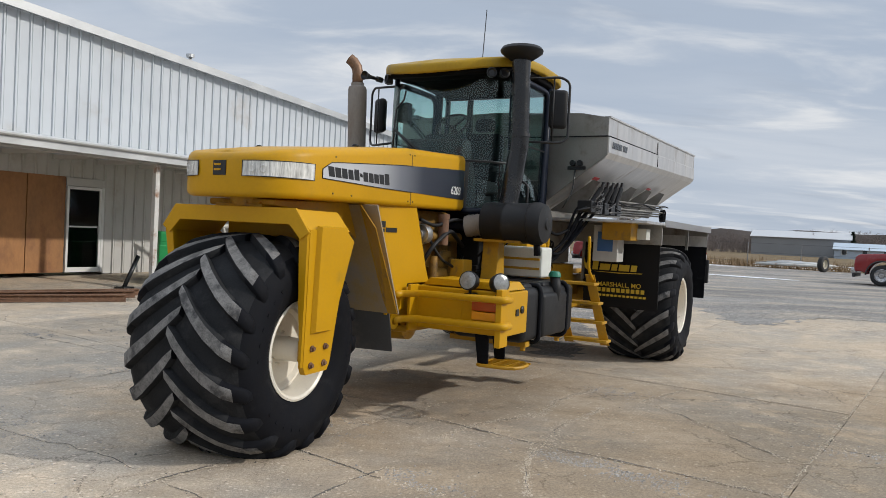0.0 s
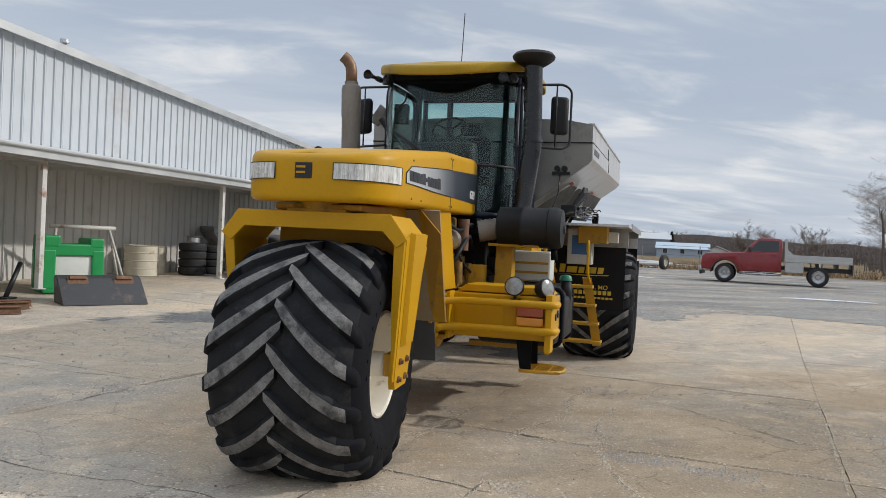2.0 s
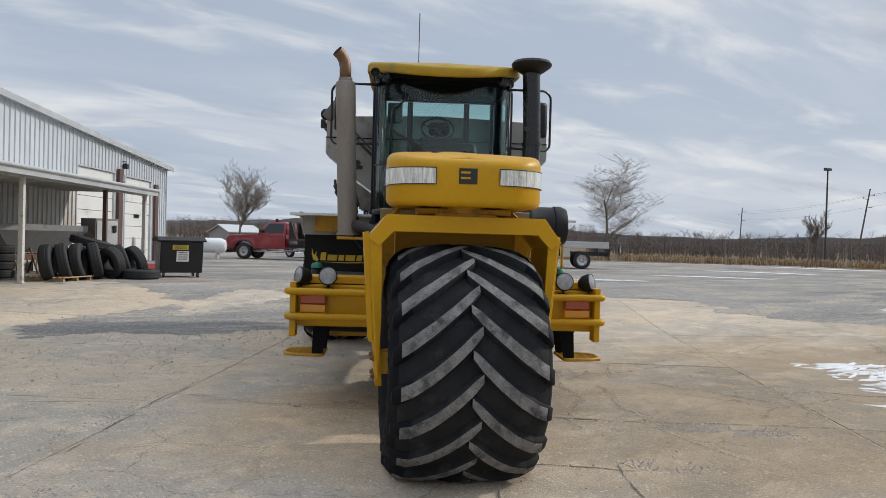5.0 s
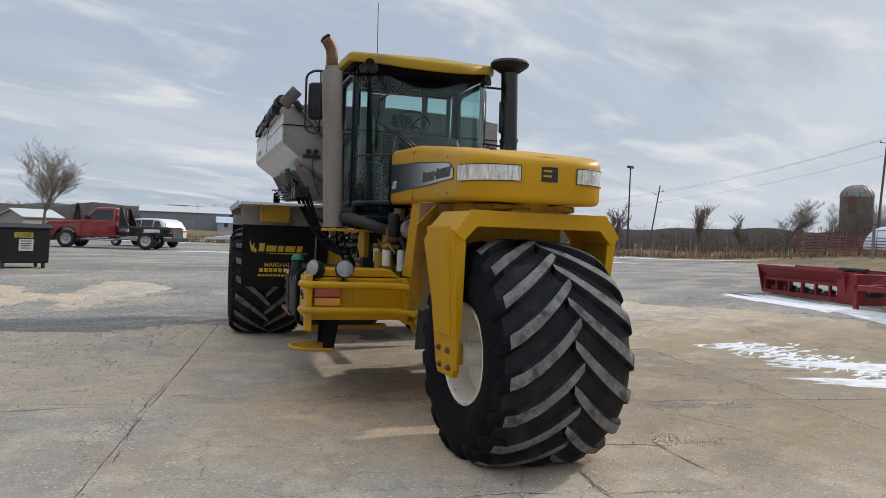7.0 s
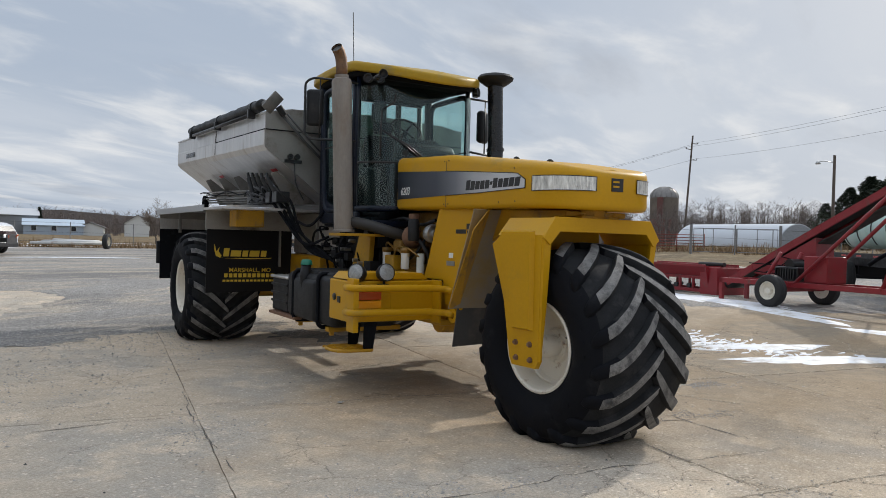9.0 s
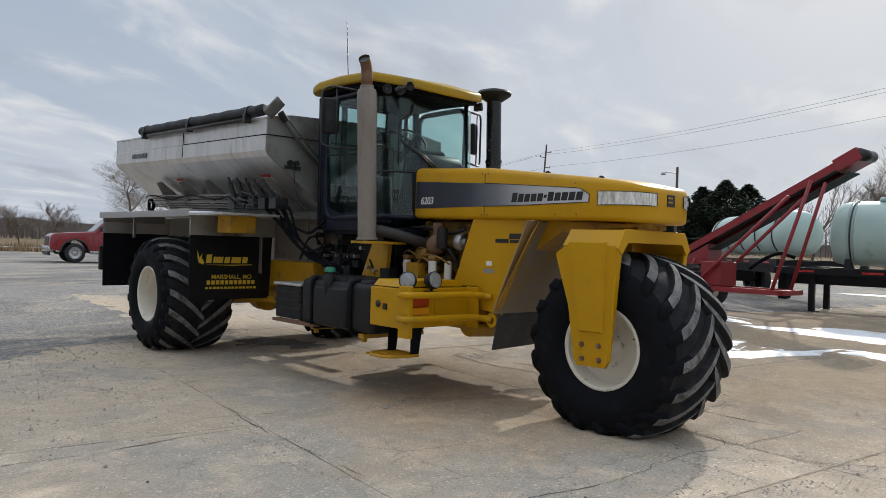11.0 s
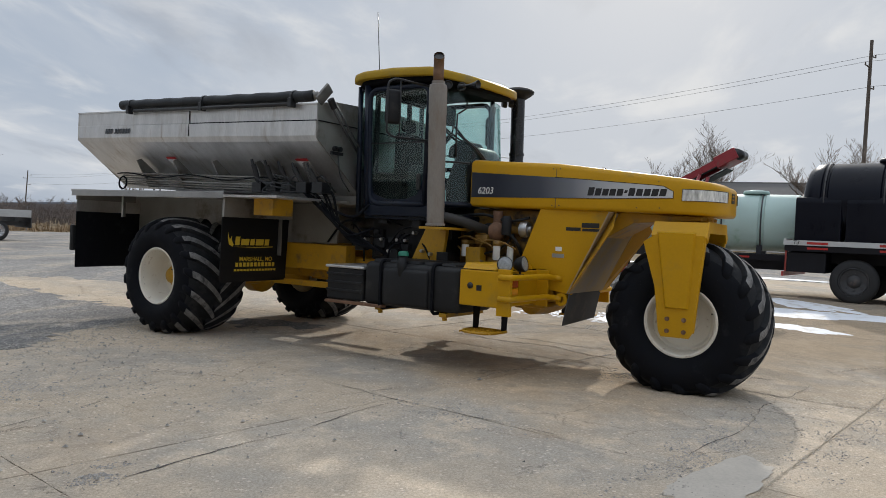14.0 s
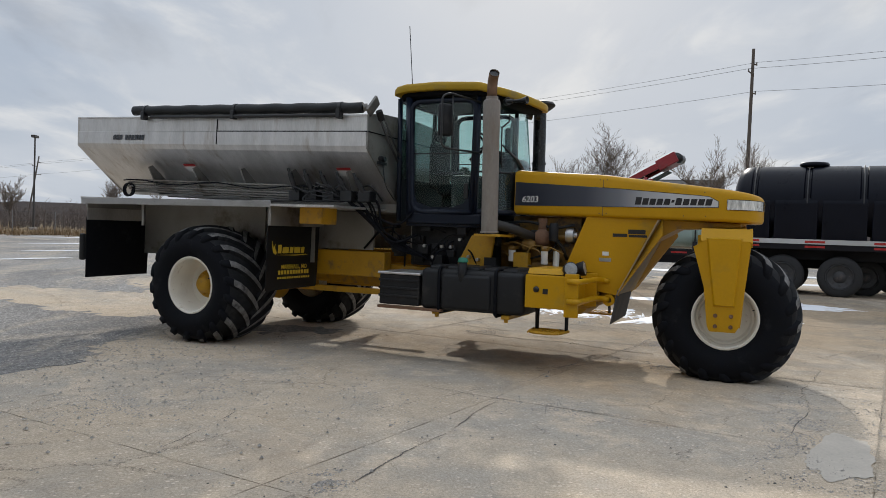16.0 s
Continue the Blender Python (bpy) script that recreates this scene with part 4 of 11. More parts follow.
# exhaust stack
bm = B()
lathe(bm, [(0.118, 0.0), (0.118, 0.02), (0.104, 0.025), (0.104, 1.30), (0.108, 1.33), (0.108, 1.62), (0.098, 1.655), (0.075, 1.665), (0.075, 1.70), (0.066, 1.702)], 28, Matrix.Translation((-3.13, -1.02, 1.66)) @ rot_m(2.2, 0, 0), closed=True)
stack = part("exhaust_pipe", bm, EXHAUST, truck, "weathered grey exhaust silencer stack", smooth=40)
bm = B()
tube(bm, [(-3.13, -1.085, 3.34), (-3.13, -1.088, 3.47), (-3.122, -1.10, 3.54), (-3.098, -1.135, 3.60), (-3.072, -1.175, 3.635)], 0.063, 16)
bmesh.ops.delete(bm, geom=[f for f in bm.faces if len(f.verts) > 4 and f.calc_center_median().z > 3.55], context="FACES_ONLY")
part("exhaust_tip", bm, surf("browned_steel", (0.20, 0.12, 0.075), 0.55, metal=0.5, vary=0.25, scale=9, bump=0.1, dirt=(0.05, 0.045, 0.04), dirt_amount=0.3), stack, "heat-browned curved outlet")
# black disc just inside the outlet paints the darkness of its hollow
bm = B()
cyl(bm, (-3.088, -1.150, 3.613), (-3.080, -1.162, 3.624), 0.060, n=16)
part("bore_shade", bm, BLACK_DECAL, stack, "black disc painted as the shaded bore of the outlet")

# air intake: cap, pipe and canister on the left
bm = B()
m = Matrix.Translation((-3.15, 0.945, 3.49))
lathe(bm, [(0.11, 0.0), (0.17, 0.04), (0.215, 0.075), (0.222, 0.10), (0.20, 0.13), (0.10, 0.155), (0.0, 0.16)], 32, m)
part("intake_cap", bm, BLACK_PLASTIC, truck, "black mushroom rain cap", smooth=45)
bm = B()
tube(bm, [(-3.15, 0.945, 3.52), (-3.15, 0.97, 2.72)], 0.095, 20)
tube(bm, [(-3.15, 0.97, 2.74), (-3.15, 0.965, 2.60), (-3.12, 0.90, 2.05), (-3.10, 0.90, 1.98)], 0.098, 20)
cyl(bm, (-3.15, 0.97, 2.70), (-3.15, 0.968, 2.735), 0.108, n=20)
part("intake_pipe", bm, surf("gloss_black_pipe", (0.009, 0.0095, 0.011), 0.25, vary=0.2, bump=0.03, dirt=(0.03, 0.027, 0.024), dirt_amount=0.12), truck, smooth=40)
bm = B()
lathe(bm, [(0.0, 0.0), (0.16, 0.0), (0.205, 0.02), (0.205, 0.24), (0.212, 0.25), (0.212, 0.28), (0.205, 0.29), (0.205, 0.52), (0.215, 0.53), (0.215, 0.60), (0.19, 0.66), (0.06, 0.675), (0.05, 0.69), (0.0, 0.69)], 36, Matrix.Translation((-3.05, 0.68, 1.82)) @ rot_m(-90, 0, 0), closed=True)
can = part("air_cleaner", bm, BLACK_PLASTIC, truck, "large black plastic air cleaner canister", smooth=40)
bm = B()
tube(bm, [(-3.05, 1.26, 1.63), (-3.05, 1.27, 1.50)], 0.035, 10)
part("dust_valve", bm, RUBBER, can)
bm = B()
cyl(bm, (-3.05, 0.70, 1.80), (-3.0, 0.48, 1.76), 0.11, n=18)
for k in range(4):
    cyl(bm, (-3.045 + 0.008 * k, 0.66 - 0.045 * k, 1.793 - 0.007 * k), (-3.043 + 0.008 * k, 0.645 - 0.045 * k, 1.79 - 0.007 * k), 0.118, n=18)
part("intake_hose", bm, EXHAUST, can, smooth=40)

# ---- cab
cab = new("cab")
cab.empty_display_size = 0.2
cab.parent = truck
CY = 0.745                                      # half width of the cab


def glass_x(y, z):
    """Plan curve of the bowed front glass, leaning a little back."""
    yy = min(1.0, abs(y) / CY)
    return -3.42 + 0.40 * (1 - yy ** 2.4) ** 0.62 - 0.08 * (z - 2.5) / 0.75 * (1 - yy ** 3)


def bowed(name, ys, z0, z1, mat, parent, t=0.006, label=""):
    bm = B()
    fr, bk = [], []
    nz = 4
    for y in ys:
        fr.append([bm.verts.new((glass_x(y, z0 + (z1 - z0) * k / nz), y, z0 + (z1 - z0) * k / nz)) for k in range(nz + 1)])
        bk.append([bm.verts.new((v.co.x - t, v.co.y * (1 - t), v.co.z)) for v in fr[-1]])
    for i in range(len(ys) - 1):
        for k in range(nz):
            bm.faces.new((fr[i][k], fr[i + 1][k], fr[i + 1][k + 1], fr[i][k + 1]))
            bm.faces.new((bk[i][k], bk[i][k + 1], bk[i + 1][k + 1], bk[i + 1][k]))
        bm.faces.new((fr[i][0], bk[i][0], bk[i + 1][0], fr[i + 1][0]))
        bm.faces.new((fr[i][nz], fr[i + 1][nz], bk[i + 1][nz], bk[i][nz]))
    for i in (0, len(ys) - 1):
        for k in range(nz):
            bm.faces.new((fr[i][k], fr[i][k + 1], bk[i][k + 1], bk[i][k]))
    bmesh.ops.recalc_face_normals(bm, faces=bm.faces[:])
    ob = part(name, bm, mat, parent, label, smooth=40)
    ob.visible_shadow = False
    return ob


def pane(name, pts, mat, parent, t=0.006):
    bm = B()
    plate(bm, pts, t)
    ob = part(name, bm, mat, parent)
    ob.visible_shadow = False
    return ob


ys_all = [CY * math.sin(math.pi / 2 * k / 14) for k in range(-14, 15)]
bowed("windscreen", ys_all, 2.47, 3.33, GLASS, cab, label="bowed clear windscreen")
for s in (-1, 1):
    bowed("lower_pane", sorted(s * (0.44 + (CY - 0.44) * math.sin(math.pi / 2 * k / 8)) for k in range(9)), 1.96, 2.445, GLASS, cab)
    bm = B()
    tube(bm, [(glass_x(y, 2.457) + 0.004, y, 2.457) for y in sorted(s * (0.40 + (CY - 0.40) * math.sin(math.pi / 2 * k / 8)) for k in range(9))], 0.013, 6)
    part("glass_seam", bm, BLACK_PAINT, cab)
    bm = B()
    tube(bm, [(glass_x(y, 1.94), y, 1.93) for y in sorted(s * (0.40 + (CY - 0.40) * math.sin(math.pi / 2 * k / 8)) for k in range(9))], 0.035, 8)
    part("sill", bm, NAVY_CAB, cab)
    # corner posts, doors
    bm = B()
    tube(bm, [(-3.45, s * 0.735, 1.85), (-3.45, s * 0.74, 2.6), (-3.44, s * 0.735, 3.45)], 0.032, 8)
    part("corner_post", bm, NAVY_CAB, cab)
    bm = B()
    box(bm, -3.420, -3.408, s * 0.752, s * 0.735, 1.98, 3.30)
    part("glass_edge", bm, CAB_TRIM, cab, "pale sealing strip")
    bm = B()
    tube(bm, [(-4.40, s * CY, 1.85), (-4.43, s * CY, 2.65), (-4.46, s * CY, 3.46)], 0.055, 8)
    part("door_post", bm, NAVY_CAB, cab)
    pane("door_pane", [(-3.50, s * 0.752, 1.98), (-4.33, s * 0.752, 1.98), (-4.40, s * 0.752, 3.36), (-3.48, s * 0.752, 3.36)], GLASS, cab)
    bm = B()
    tube(bm, [(-3.49, s * 0.762, 1.92), (-4.36, s * 0.762, 1.92), (-4.42, s * 0.762, 3.40), (-3.47, s * 0.762, 3.40), (-3.49, s * 0.762, 1.92)], 0.034, 8, 0.16)
    door = part("door", bm, NAVY_CAB, cab, "dark door frame with rounded corners")
    bm = B()
    prism(bm, [(-3.48, 1.86), (-4.38, 1.86), (-4.40, 2.30), (-4.30, 2.05), (-4.10, 1.98), (-3.78, 1.98), (-3.60, 2.04), (-3.49, 2.30)], s * 0.745, s * 0.765, "y")
    part("door_foot", bm, NAVY_CAB, door)
    bm = B()
    box(bm, -3.60, -3.54, s * 0.775, s * 0.80, 2.10, 2.30, 0.01)
    part("handle", bm, BLACK_PAINT, door)
    bm = B()
    box(bm, -4.40, -3.46, s * 0.762, s * 0.775, 2.69, 2.705)
    part("rail", bm, BLACK_PAINT, door)
    pane("rear_quarter", [(-4.46, s * 0.735, 2.35), (-4.60, s * 0.70, 2.35), (-4.62, s * 0.70, 3.42), (-4.48, s * 0.735, 3.42)], GLASS, cab)
    bm = B()
    tube(bm, [(-4.60, s * 0.70, 1.80), (-4.63, s * 0.70, 3.46)], 0.035, 8)
    part("rear_post", bm, NAVY_CAB, cab)
    bm = B()
    box(bm, -4.44, -3.36, s * CY - 0.03, s * CY + 0.03, 1.76, 1.90, 0.02)
    part("side_sill", bm, NAVY_CAB, cab)
    # rear window posts
    bm = B()
    box(bm, -4.63, -4.58, s * 0.325, s * 0.40, 2.36, 3.40, 0.015)
    part("window_post", bm, CAB_TRIM, cab, "grey trimmed post")
    pane("rear_pane", [(-4.605, s * 0.405, 2.38), (-4.605, s * 0.68, 2.38), (-4.605, s * 0.68, 3.39), (-4.605, s * 0.405, 3.39)], GLASS, cab)
pane("rear_pane", [(-4.605, 0.32, 2.38), (-4.605, -0.32, 2.38), (-4.605, -0.32, 3.39), (-4.605, 0.32, 3.39)], GLASS, cab)
bm = B()
box(bm, -4.48, -3.0, -0.72, 0.72, 1.72, 1.80, 0.02)
part("cab_floor", bm, NAVY_CAB, cab)
bm = B()
box(bm, -4.63, -4.58, -0.72, 0.72, 1.78, 2.375, 0.01)
part("rear_wall", bm, CAB_TRIM, cab, "grey trimmed rear wall of the cab")
bm = B()
box(bm, -4.63, -4.57, -0.72, 0.72, 3.395, 3.48, 0.01)
part("rear_header", bm, NAVY_CAB, cab)


def roof_outline(half, x_rear, x_side, x_tip, e=0.70):
    right = [(x_rear, -half * 0.90), (x_rear + 0.06, -half * 0.975), (x_rear + 0.2, -half), (-4.0, -half), (-3.7, -half), (x_side, -half)]
    for k in range(1, 14):
        y = half * math.cos(math.pi / 2 * k / 14) ** 0.85
        right.append((x_side + (x_tip - x_side) * (1 - (y / half) ** 2) ** e, -y))
    return right + [(x_tip, 0.0)] + [(x, -y) for x, y in right[::-1]]


roof_z = lambda x: float(np.interp(x, [-4.68, -4.5, -4.0, -3.4, -2.98, -2.77], [3.60, 3.632, 3.645, 3.612, 3.52, 3.455]))
bm = B()
pillow(bm, roof_outline(0.865, -4.68, -3.47, -2.77), roof_z, lambda x: roof_z(x) - 0.115, 0.05, 0.02, 0.02)
roof = part("cab_roof", bm, YELLOW_FADED, cab, "curved sun-faded mustard yellow cab roof", smooth=40)
bm = B()
pillow(bm, roof_outline(0.80, -4.60, -3.44, -2.85), lambda x: roof_z(x) - 0.112, lambda x: roof_z(x) - float(np.interp(x, [-4.6, -3.5, -3.2, -2.85], [0.19, 0.175, 0.165, 0.155])), 0.005, 0.03)
part("roof_liner", bm, surf("matt_black_liner", (0.004, 0.004, 0.005), 0.85, vary=0.2, bump=0.05, spec=0.12), cab, "black underside of the roof", smooth=40)
for s in (-1, 1):
    for y in (0.34,):
        bm = B()
        box(bm, -2.93, -2.855, s * y - 0.012, s * y + 0.012, 3.375, 3.46, 0.006)
        part("roof_rib", bm, YELLOW, roof)
    for k in range(2):
        bm = B()
        lathe(bm, [(0.0, 0.0), (0.045, 0.0), (0.055, 0.06), (0.045, 0.062), (0.03, 0.045), (0.0, 0.045)], 16, Matrix.Translation((-3.12 - 0.14 * k, s * (0.62 + 0.07 * k), 3.37 + 0.02 * k)) @ rot_m(0, 88, s * (35 + 12 * k)), closed=True)
        part("brow_lamp", bm, BLACK_PAINT, cab, smooth=40)
# seat, dash, steering wheel
seat = new("driver_seat")
seat.empty_display_size = 0.2
seat.parent = cab
for nm, dims, bev in (("seat_cushion", (-4.25, -3.72, -0.27, 0.27, 2.16, 2.32), 0.06), ("seat_back", (-4.40, -4.26, -0.25, 0.25, 2.26, 2.92), 0.06), ("headrest", (-4.39, -4.28, -0.13, 0.13, 2.94, 3.10), 0.045), ("seat_base", (-4.2, -3.8, -0.2, 0.2, 1.80, 2.16), 0.03),
                      ("armrest", (-4.2, -3.8, -0.38, -0.30, 2.42, 2.48), 0.02), ("armrest", (-4.2, -3.8, 0.30, 0.38, 2.42, 2.48), 0.02)):
    bm = B()
    box(bm, *dims, bev, 3)
    part(nm, bm, SEAT_CLOTH, seat, smooth=45)
bm = B()
prism(bm, [(-3.46, 1.80), (-3.12, 1.95), (-3.06, 2.42), (-3.05, 2.60), (-3.12, 2.70), (-3.28, 2.71), (-3.46, 2.20)], -0.36, 0.36, "y", bev=0.05)
part("dashboard", bm, BLACK_PLASTIC, cab, "black dash cowl", smooth=45)
bm = B()
prism(bm, [(-3.52, 2.55), (-3.26, 2.62), (-3.26, 2.76), (-3.34, 2.79), (-3.50, 2.70)], -0.24, 0.24, "y", bev=0.03)
part("instrument_hood", bm, CAB_TRIM, cab, "grey instrument hood", smooth=45)
sw = new("steering_wheel")
sw.empty_display_size = 0.1
sw.parent = cab
mw = Matrix.Translation((-3.56, -0.05, 2.91)) @ rot_m(0, 48, 0)
bm = B()
ring = [mw @ Vector((0.19 * math.cos(2 * math.pi * k / 28), 0.19 * math.sin(2 * math.pi * k / 28), 0)) for k in range(29)]
tube(bm, ring, 0.015, 8, caps=False)
part("wheel_rim", bm, BLACK_PLASTIC, sw)
for k in (0.4, 2.4, -2.0):
    bm = B()
    tube(bm, [mw @ Vector((0, 0, -0.03)), mw @ Vector((0.185 * math.cos(k), 0.185 * math.sin(k), 0))], 0.012, 6)
    part("spoke", bm, BLACK_PLASTIC, sw)
bm = B()
tube(bm, [mw @ Vector((0, 0, -0.02)), mw @ Vector((0, 0, -0.36))], 0.035, 10)
part("column", bm, BLACK_PLASTIC, sw)
bm = B()
box(bm, -3.85, -3.45, -0.66, -0.42, 1.85, 2.42, 0.04)
console = part("console", bm, CAB_TRIM, cab, smooth=45)
bm = B()
tube(bm, [(-3.55, -0.54, 2.42), (-3.50, -0.54, 2.62)], 0.012, 6)
part("lever", bm, BLACK_PAINT, console)
bm = B()
box(bm, -3.36, -3.26, -0.62, -0.46, 2.92, 3.14, 0.02)
part("monitor", bm, CAB_TRIM, cab, "grey monitor on the corner post", smooth=45)
# wipers
for run in (((-0.12, 2.53), (-0.30, 2.66), (-0.57, 2.82)), ((-0.16, 2.52), (-0.34, 2.66), (-0.57, 2.82)), ((-0.585, 2.52), (-0.58, 2.82), (-0.565, 3.06)), ((-0.42, 3.24), (-0.44, 3.14), (-0.55, 3.06))):
    bm = B()
    tube(bm, [(glass_x(y, z) + 0.02, y, z) for y, z in run], 0.011, 6)
    part("wiper", bm, BLACK_PAINT, cab)
bm = B()
tube(bm, [(-4.68, -0.27, 3.62), (-4.68, -0.27, 3.78), (-4.75, -0.27, 4.58)], 0.006, 6)
cyl(bm, (-4.68, -0.27, 3.60), (-4.68, -0.27, 3.67), 0.02, n=10)
part("antenna", bm, BLACK_PAINT, cab, "thin whip antenna")
bm = B()
lathe(bm, [(0.10, 0.0), (0.12, 0.03), (0.11, 0.06), (0.0, 0.075)], 24, Matrix.Translation((-3.95, 0.62, 3.655)))
part("roof_beacon", bm, BLACK_PLASTIC, roof, smooth=40)

# mirrors on tube frames
for s in (-1, 1):
    bm = B()
    tube(bm, [(-3.42, s * 0.76, 3.36), (-3.66, s * 1.20, 3.41), (-3.72, s * 1.28, 3.36), (-3.72, s * 1.28, 2.76), (-3.68, s * 1.22, 2.71), (-3.42, s * 0.77, 2.70)], 0.014, 8, 0.06)
    tube(bm, [(-3.64, s * 1.13, 3.40), (-3.64, s * 1.13, 2.72)], 0.009, 6)
    mf = part("mirror_frame", bm, BLACK_PAINT, truck)
    turn = Matrix.Translation((-3.73, s * 1.155, 0)) @ rot_m(0, 0, s * 30)
    bm = B()
    box(bm, -0.045, 0.045, -0.10, 0.10, 2.87, 3.29, 0.04, 3, m=turn)
    part("mirror_head", bm, BLACK_PLASTIC, mf, "black mirror housing", smooth=40)
    bm = B()
    box(bm, -0.051, -0.047, -0.075, 0.075, 2.90, 3.26, m=turn)
    part("mirror_glass", bm, MIRROR, mf)
# air horn at the right front corner of the roof
bm = B()
lathe(bm, [(0.0, -0.14), (0.03, -0.14), (0.03, -0.06), (0.018, -0.05), (0.022, 0.05), (0.05, 0.15), (0.045, 0.15), (0.0, 0.06)], 16, Matrix.Translation((-2.93, -0.73, 3.36)) @ rot_m(0, 90, -8), closed=True)
part("horn", bm, BLACK_PAINT, truck, smooth=40)

# hydraulic clutter under the cab
bm = B()
box(bm, -4.5, -3.3, -0.50, 0.50, 1.18, 1.74, 0.02)
rnd = random.Random(3)
for k in range(46):
    x, s = rnd.uniform(-4.7, -3.2), rnd.choice((-1, 1))
    y = s * rnd.uniform(0.45, 0.66)
    z = rnd.uniform(1.25, 1.72)
    d = rnd.uniform(0.03, 0.09)
    box(bm, x - d, x + d, y - d * 0.7, y + d * 0.7, z - d * 0.8, z + d * 0.8, 0.006, 1)
pieces("valve_block", bm, BLACK_PLASTIC, truck)
for s in (-1, 1):
    bm = B()
    for k in range(16):
        x, z = rnd.uniform(-4.8, -3.4), rnd.uniform(1.3, 1.75)
        dx, dz = rnd.uniform(-0.7, 0.5), rnd.uniform(-0.45, 0.1)
        tube(bm, [(x, s * 0.60, z), (x + dx * 0.4, s * rnd.uniform(0.66, 0.80), z + dz * 0.2 + 0.05), (x + dx, s * 0.62, z + dz)], rnd.uniform(0.008, 0.016), 6, 0.2)
    tube(bm, [(-4.35, s * 0.78, 1.90), (-4.50, s * 0.90, 1.70), (-4.75, s * 1.0, 1.80), (-5.2, s * 1.05, 2.02)], 0.018, 6, 0.2)
    tube(bm, [(-4.30, s * 0.72, 1.60), (-4.55, s * 0.95, 1.45), (-4.85, s * 1.05, 1.75), (-5.15, s * 1.2, 2.05)], 0.016, 6, 0.2)
    pieces("hydraulic_hose", bm, RUBBER, truck)
    bm = B()
    for k in range(9):
        x, z = -4.45 + 0.13 * k, rnd.uniform(1.28, 1.6)
        cyl(bm, (x, s * 0.64, z), (x, s * 0.72, z), 0.022, n=8)
    pieces("fitting", bm, STEEL, truck)

# front corner boxes with bumper bars, lamps, steps
for s in (-1, 1):
    bm = B()
    box(bm, -2.50, -2.00, s * 0.50, s * 1.42, 0.80, 1.19, 0.012)
    prism(bm, [(s * 0.55, 1.20), (s * 1.40, 1.20), (s * 1.34, 1.265), (s * 0.62, 1.265)], -2.48, -2.05, "x", bev=0.006)
    cbx = part("corner_box", bm, YELLOW, truck, "yellow tool box beside the tank")
    bm = B()
    box(bm, -2.02, -1.86, s * 1.385, s * 1.44, 0.72, 1.22, 0.006)
    box(bm, -2.02, -1.86, s * 0.50, s * 0.53, 0.78, 1.20, 0.006)
    box(bm, -2.005, -1.995, s * 0.85, s * 0.99, 0.88, 1.14)
    pieces("bumper_plate", bm, YELLOW, cbx)
    for z in (1.135, 0.905):
        bm = B()
        tube(bm, [(-1.98, s * 1.47, z), (-1.86, s * 1.46, z), (-1.85, s * 1.38, z), (-1.85, s * 0.62, z - 0.008), (-1.80, s * 0.47, z - 0.02), (-1.72, s * 0.45, z - 0.03)], 0.033, 12, 0.06)
        part("bumper_bar", bm, YELLOW, cbx)
    bm = B()
    box(bm, -1.99, -1.93, s * 1.12, s * 1.36, 1.015, 1.095, 0.008)
    part("tail_lamp", bm, RED_LENS, cbx, "red lamp lens")
    bm = B()
    box(bm, -1.99, -1.93, s * 1.12, s * 1.36, 0.935, 1.008, 0.008)
    part("turn_lamp", bm, AMBER_LENS, cbx, "amber lamp lens")
    bm = B()
    box(bm, -2.28, -2.22, s * 1.418, s * 1.43, 0.97, 1.03)
    lathe(bm, [(0.0, 0.0), (0.035, 0.0), (0.035, 0.012), (0.0, 0.014)], 16, Matrix.Translation((-2.36, s * 1.42, 1.02)) @ rot_m(-90 * s, 0, 0), closed=True)
    pieces("latch", bm, BLACK_PAINT, cbx)
    # work lamps on stalks
    for lx, ly, lz, yaw in ((-1.90, 1.10, 1.275, 0), (-1.98, 1.36, 1.27, 55)):
        m = Matrix.Translation((lx, s * ly, lz)) @ rot_m(0, 0, s * yaw) @ rot_m(0, 78, 0)
        bm = B()
        lathe(bm, [(0.0, -0.10), (0.04, -0.10), (0.075, -0.06), (0.086, 0.0), (0.086, 0.025), (0.078, 0.03)], 22, m, closed=True)
        tube(bm, [(lx - 0.03, s * ly, lz - 0.06), (lx - 0.03, s * ly, 1.15)], 0.014, 6)
        box(bm, lx - 0.12, lx, s * ly - 0.04, s * ly + 0.04, 1.150, 1.165)
        wl = part("work_lamp", bm, BLACK_PLASTIC, truck, "round black work lamp", smooth=40)
        bm = B()
        lathe(bm, [(0.078, 0.026), (0.06, 0.032), (0.0, 0.036)], 22, m, closed=True)
        part("lens", bm, LAMP_LENS, wl, smooth=60)
    # hanging step
    bm = B()
    for dx in (-2.42, -2.06):
        plate(bm, [(dx, s * 1.10, 0.82), (dx, s * 1.24, 0.82), (dx + 0.01, s * 1.25, 0.54), (dx + 0.01, s * 1.15, 0.53)], 0.014)
    stp = pieces("step_strap", bm, RUBBER, truck, "black rubber step strap")[0]
    bm = B()
    tube(bm, [(-2.46, s * 1.15, 0.525), (-2.43, s * 1.44, 0.525), (-2.34, s * 1.52, 0.525), (-2.14, s * 1.52, 0.525), (-2.05, s * 1.44, 0.525), (-2.02, s * 1.15, 0.525), (-2.46, s * 1.15, 0.525)], 0.016, 8, 0.05)
    part("step", bm, YELLOW_WORN, stp, "yellow grated step")
    bm = B()
    for k in range(7):
        x = -2.42 + 0.06 * k
        box(bm, x - 0.004, x + 0.004, s * 1.155, s * 1.51, 0.515, 0.535)
    for y in (1.27, 1.40):
        box(bm, -2.43, -2.05, s * y - 0.004, s * y + 0.004, 0.515, 0.535)
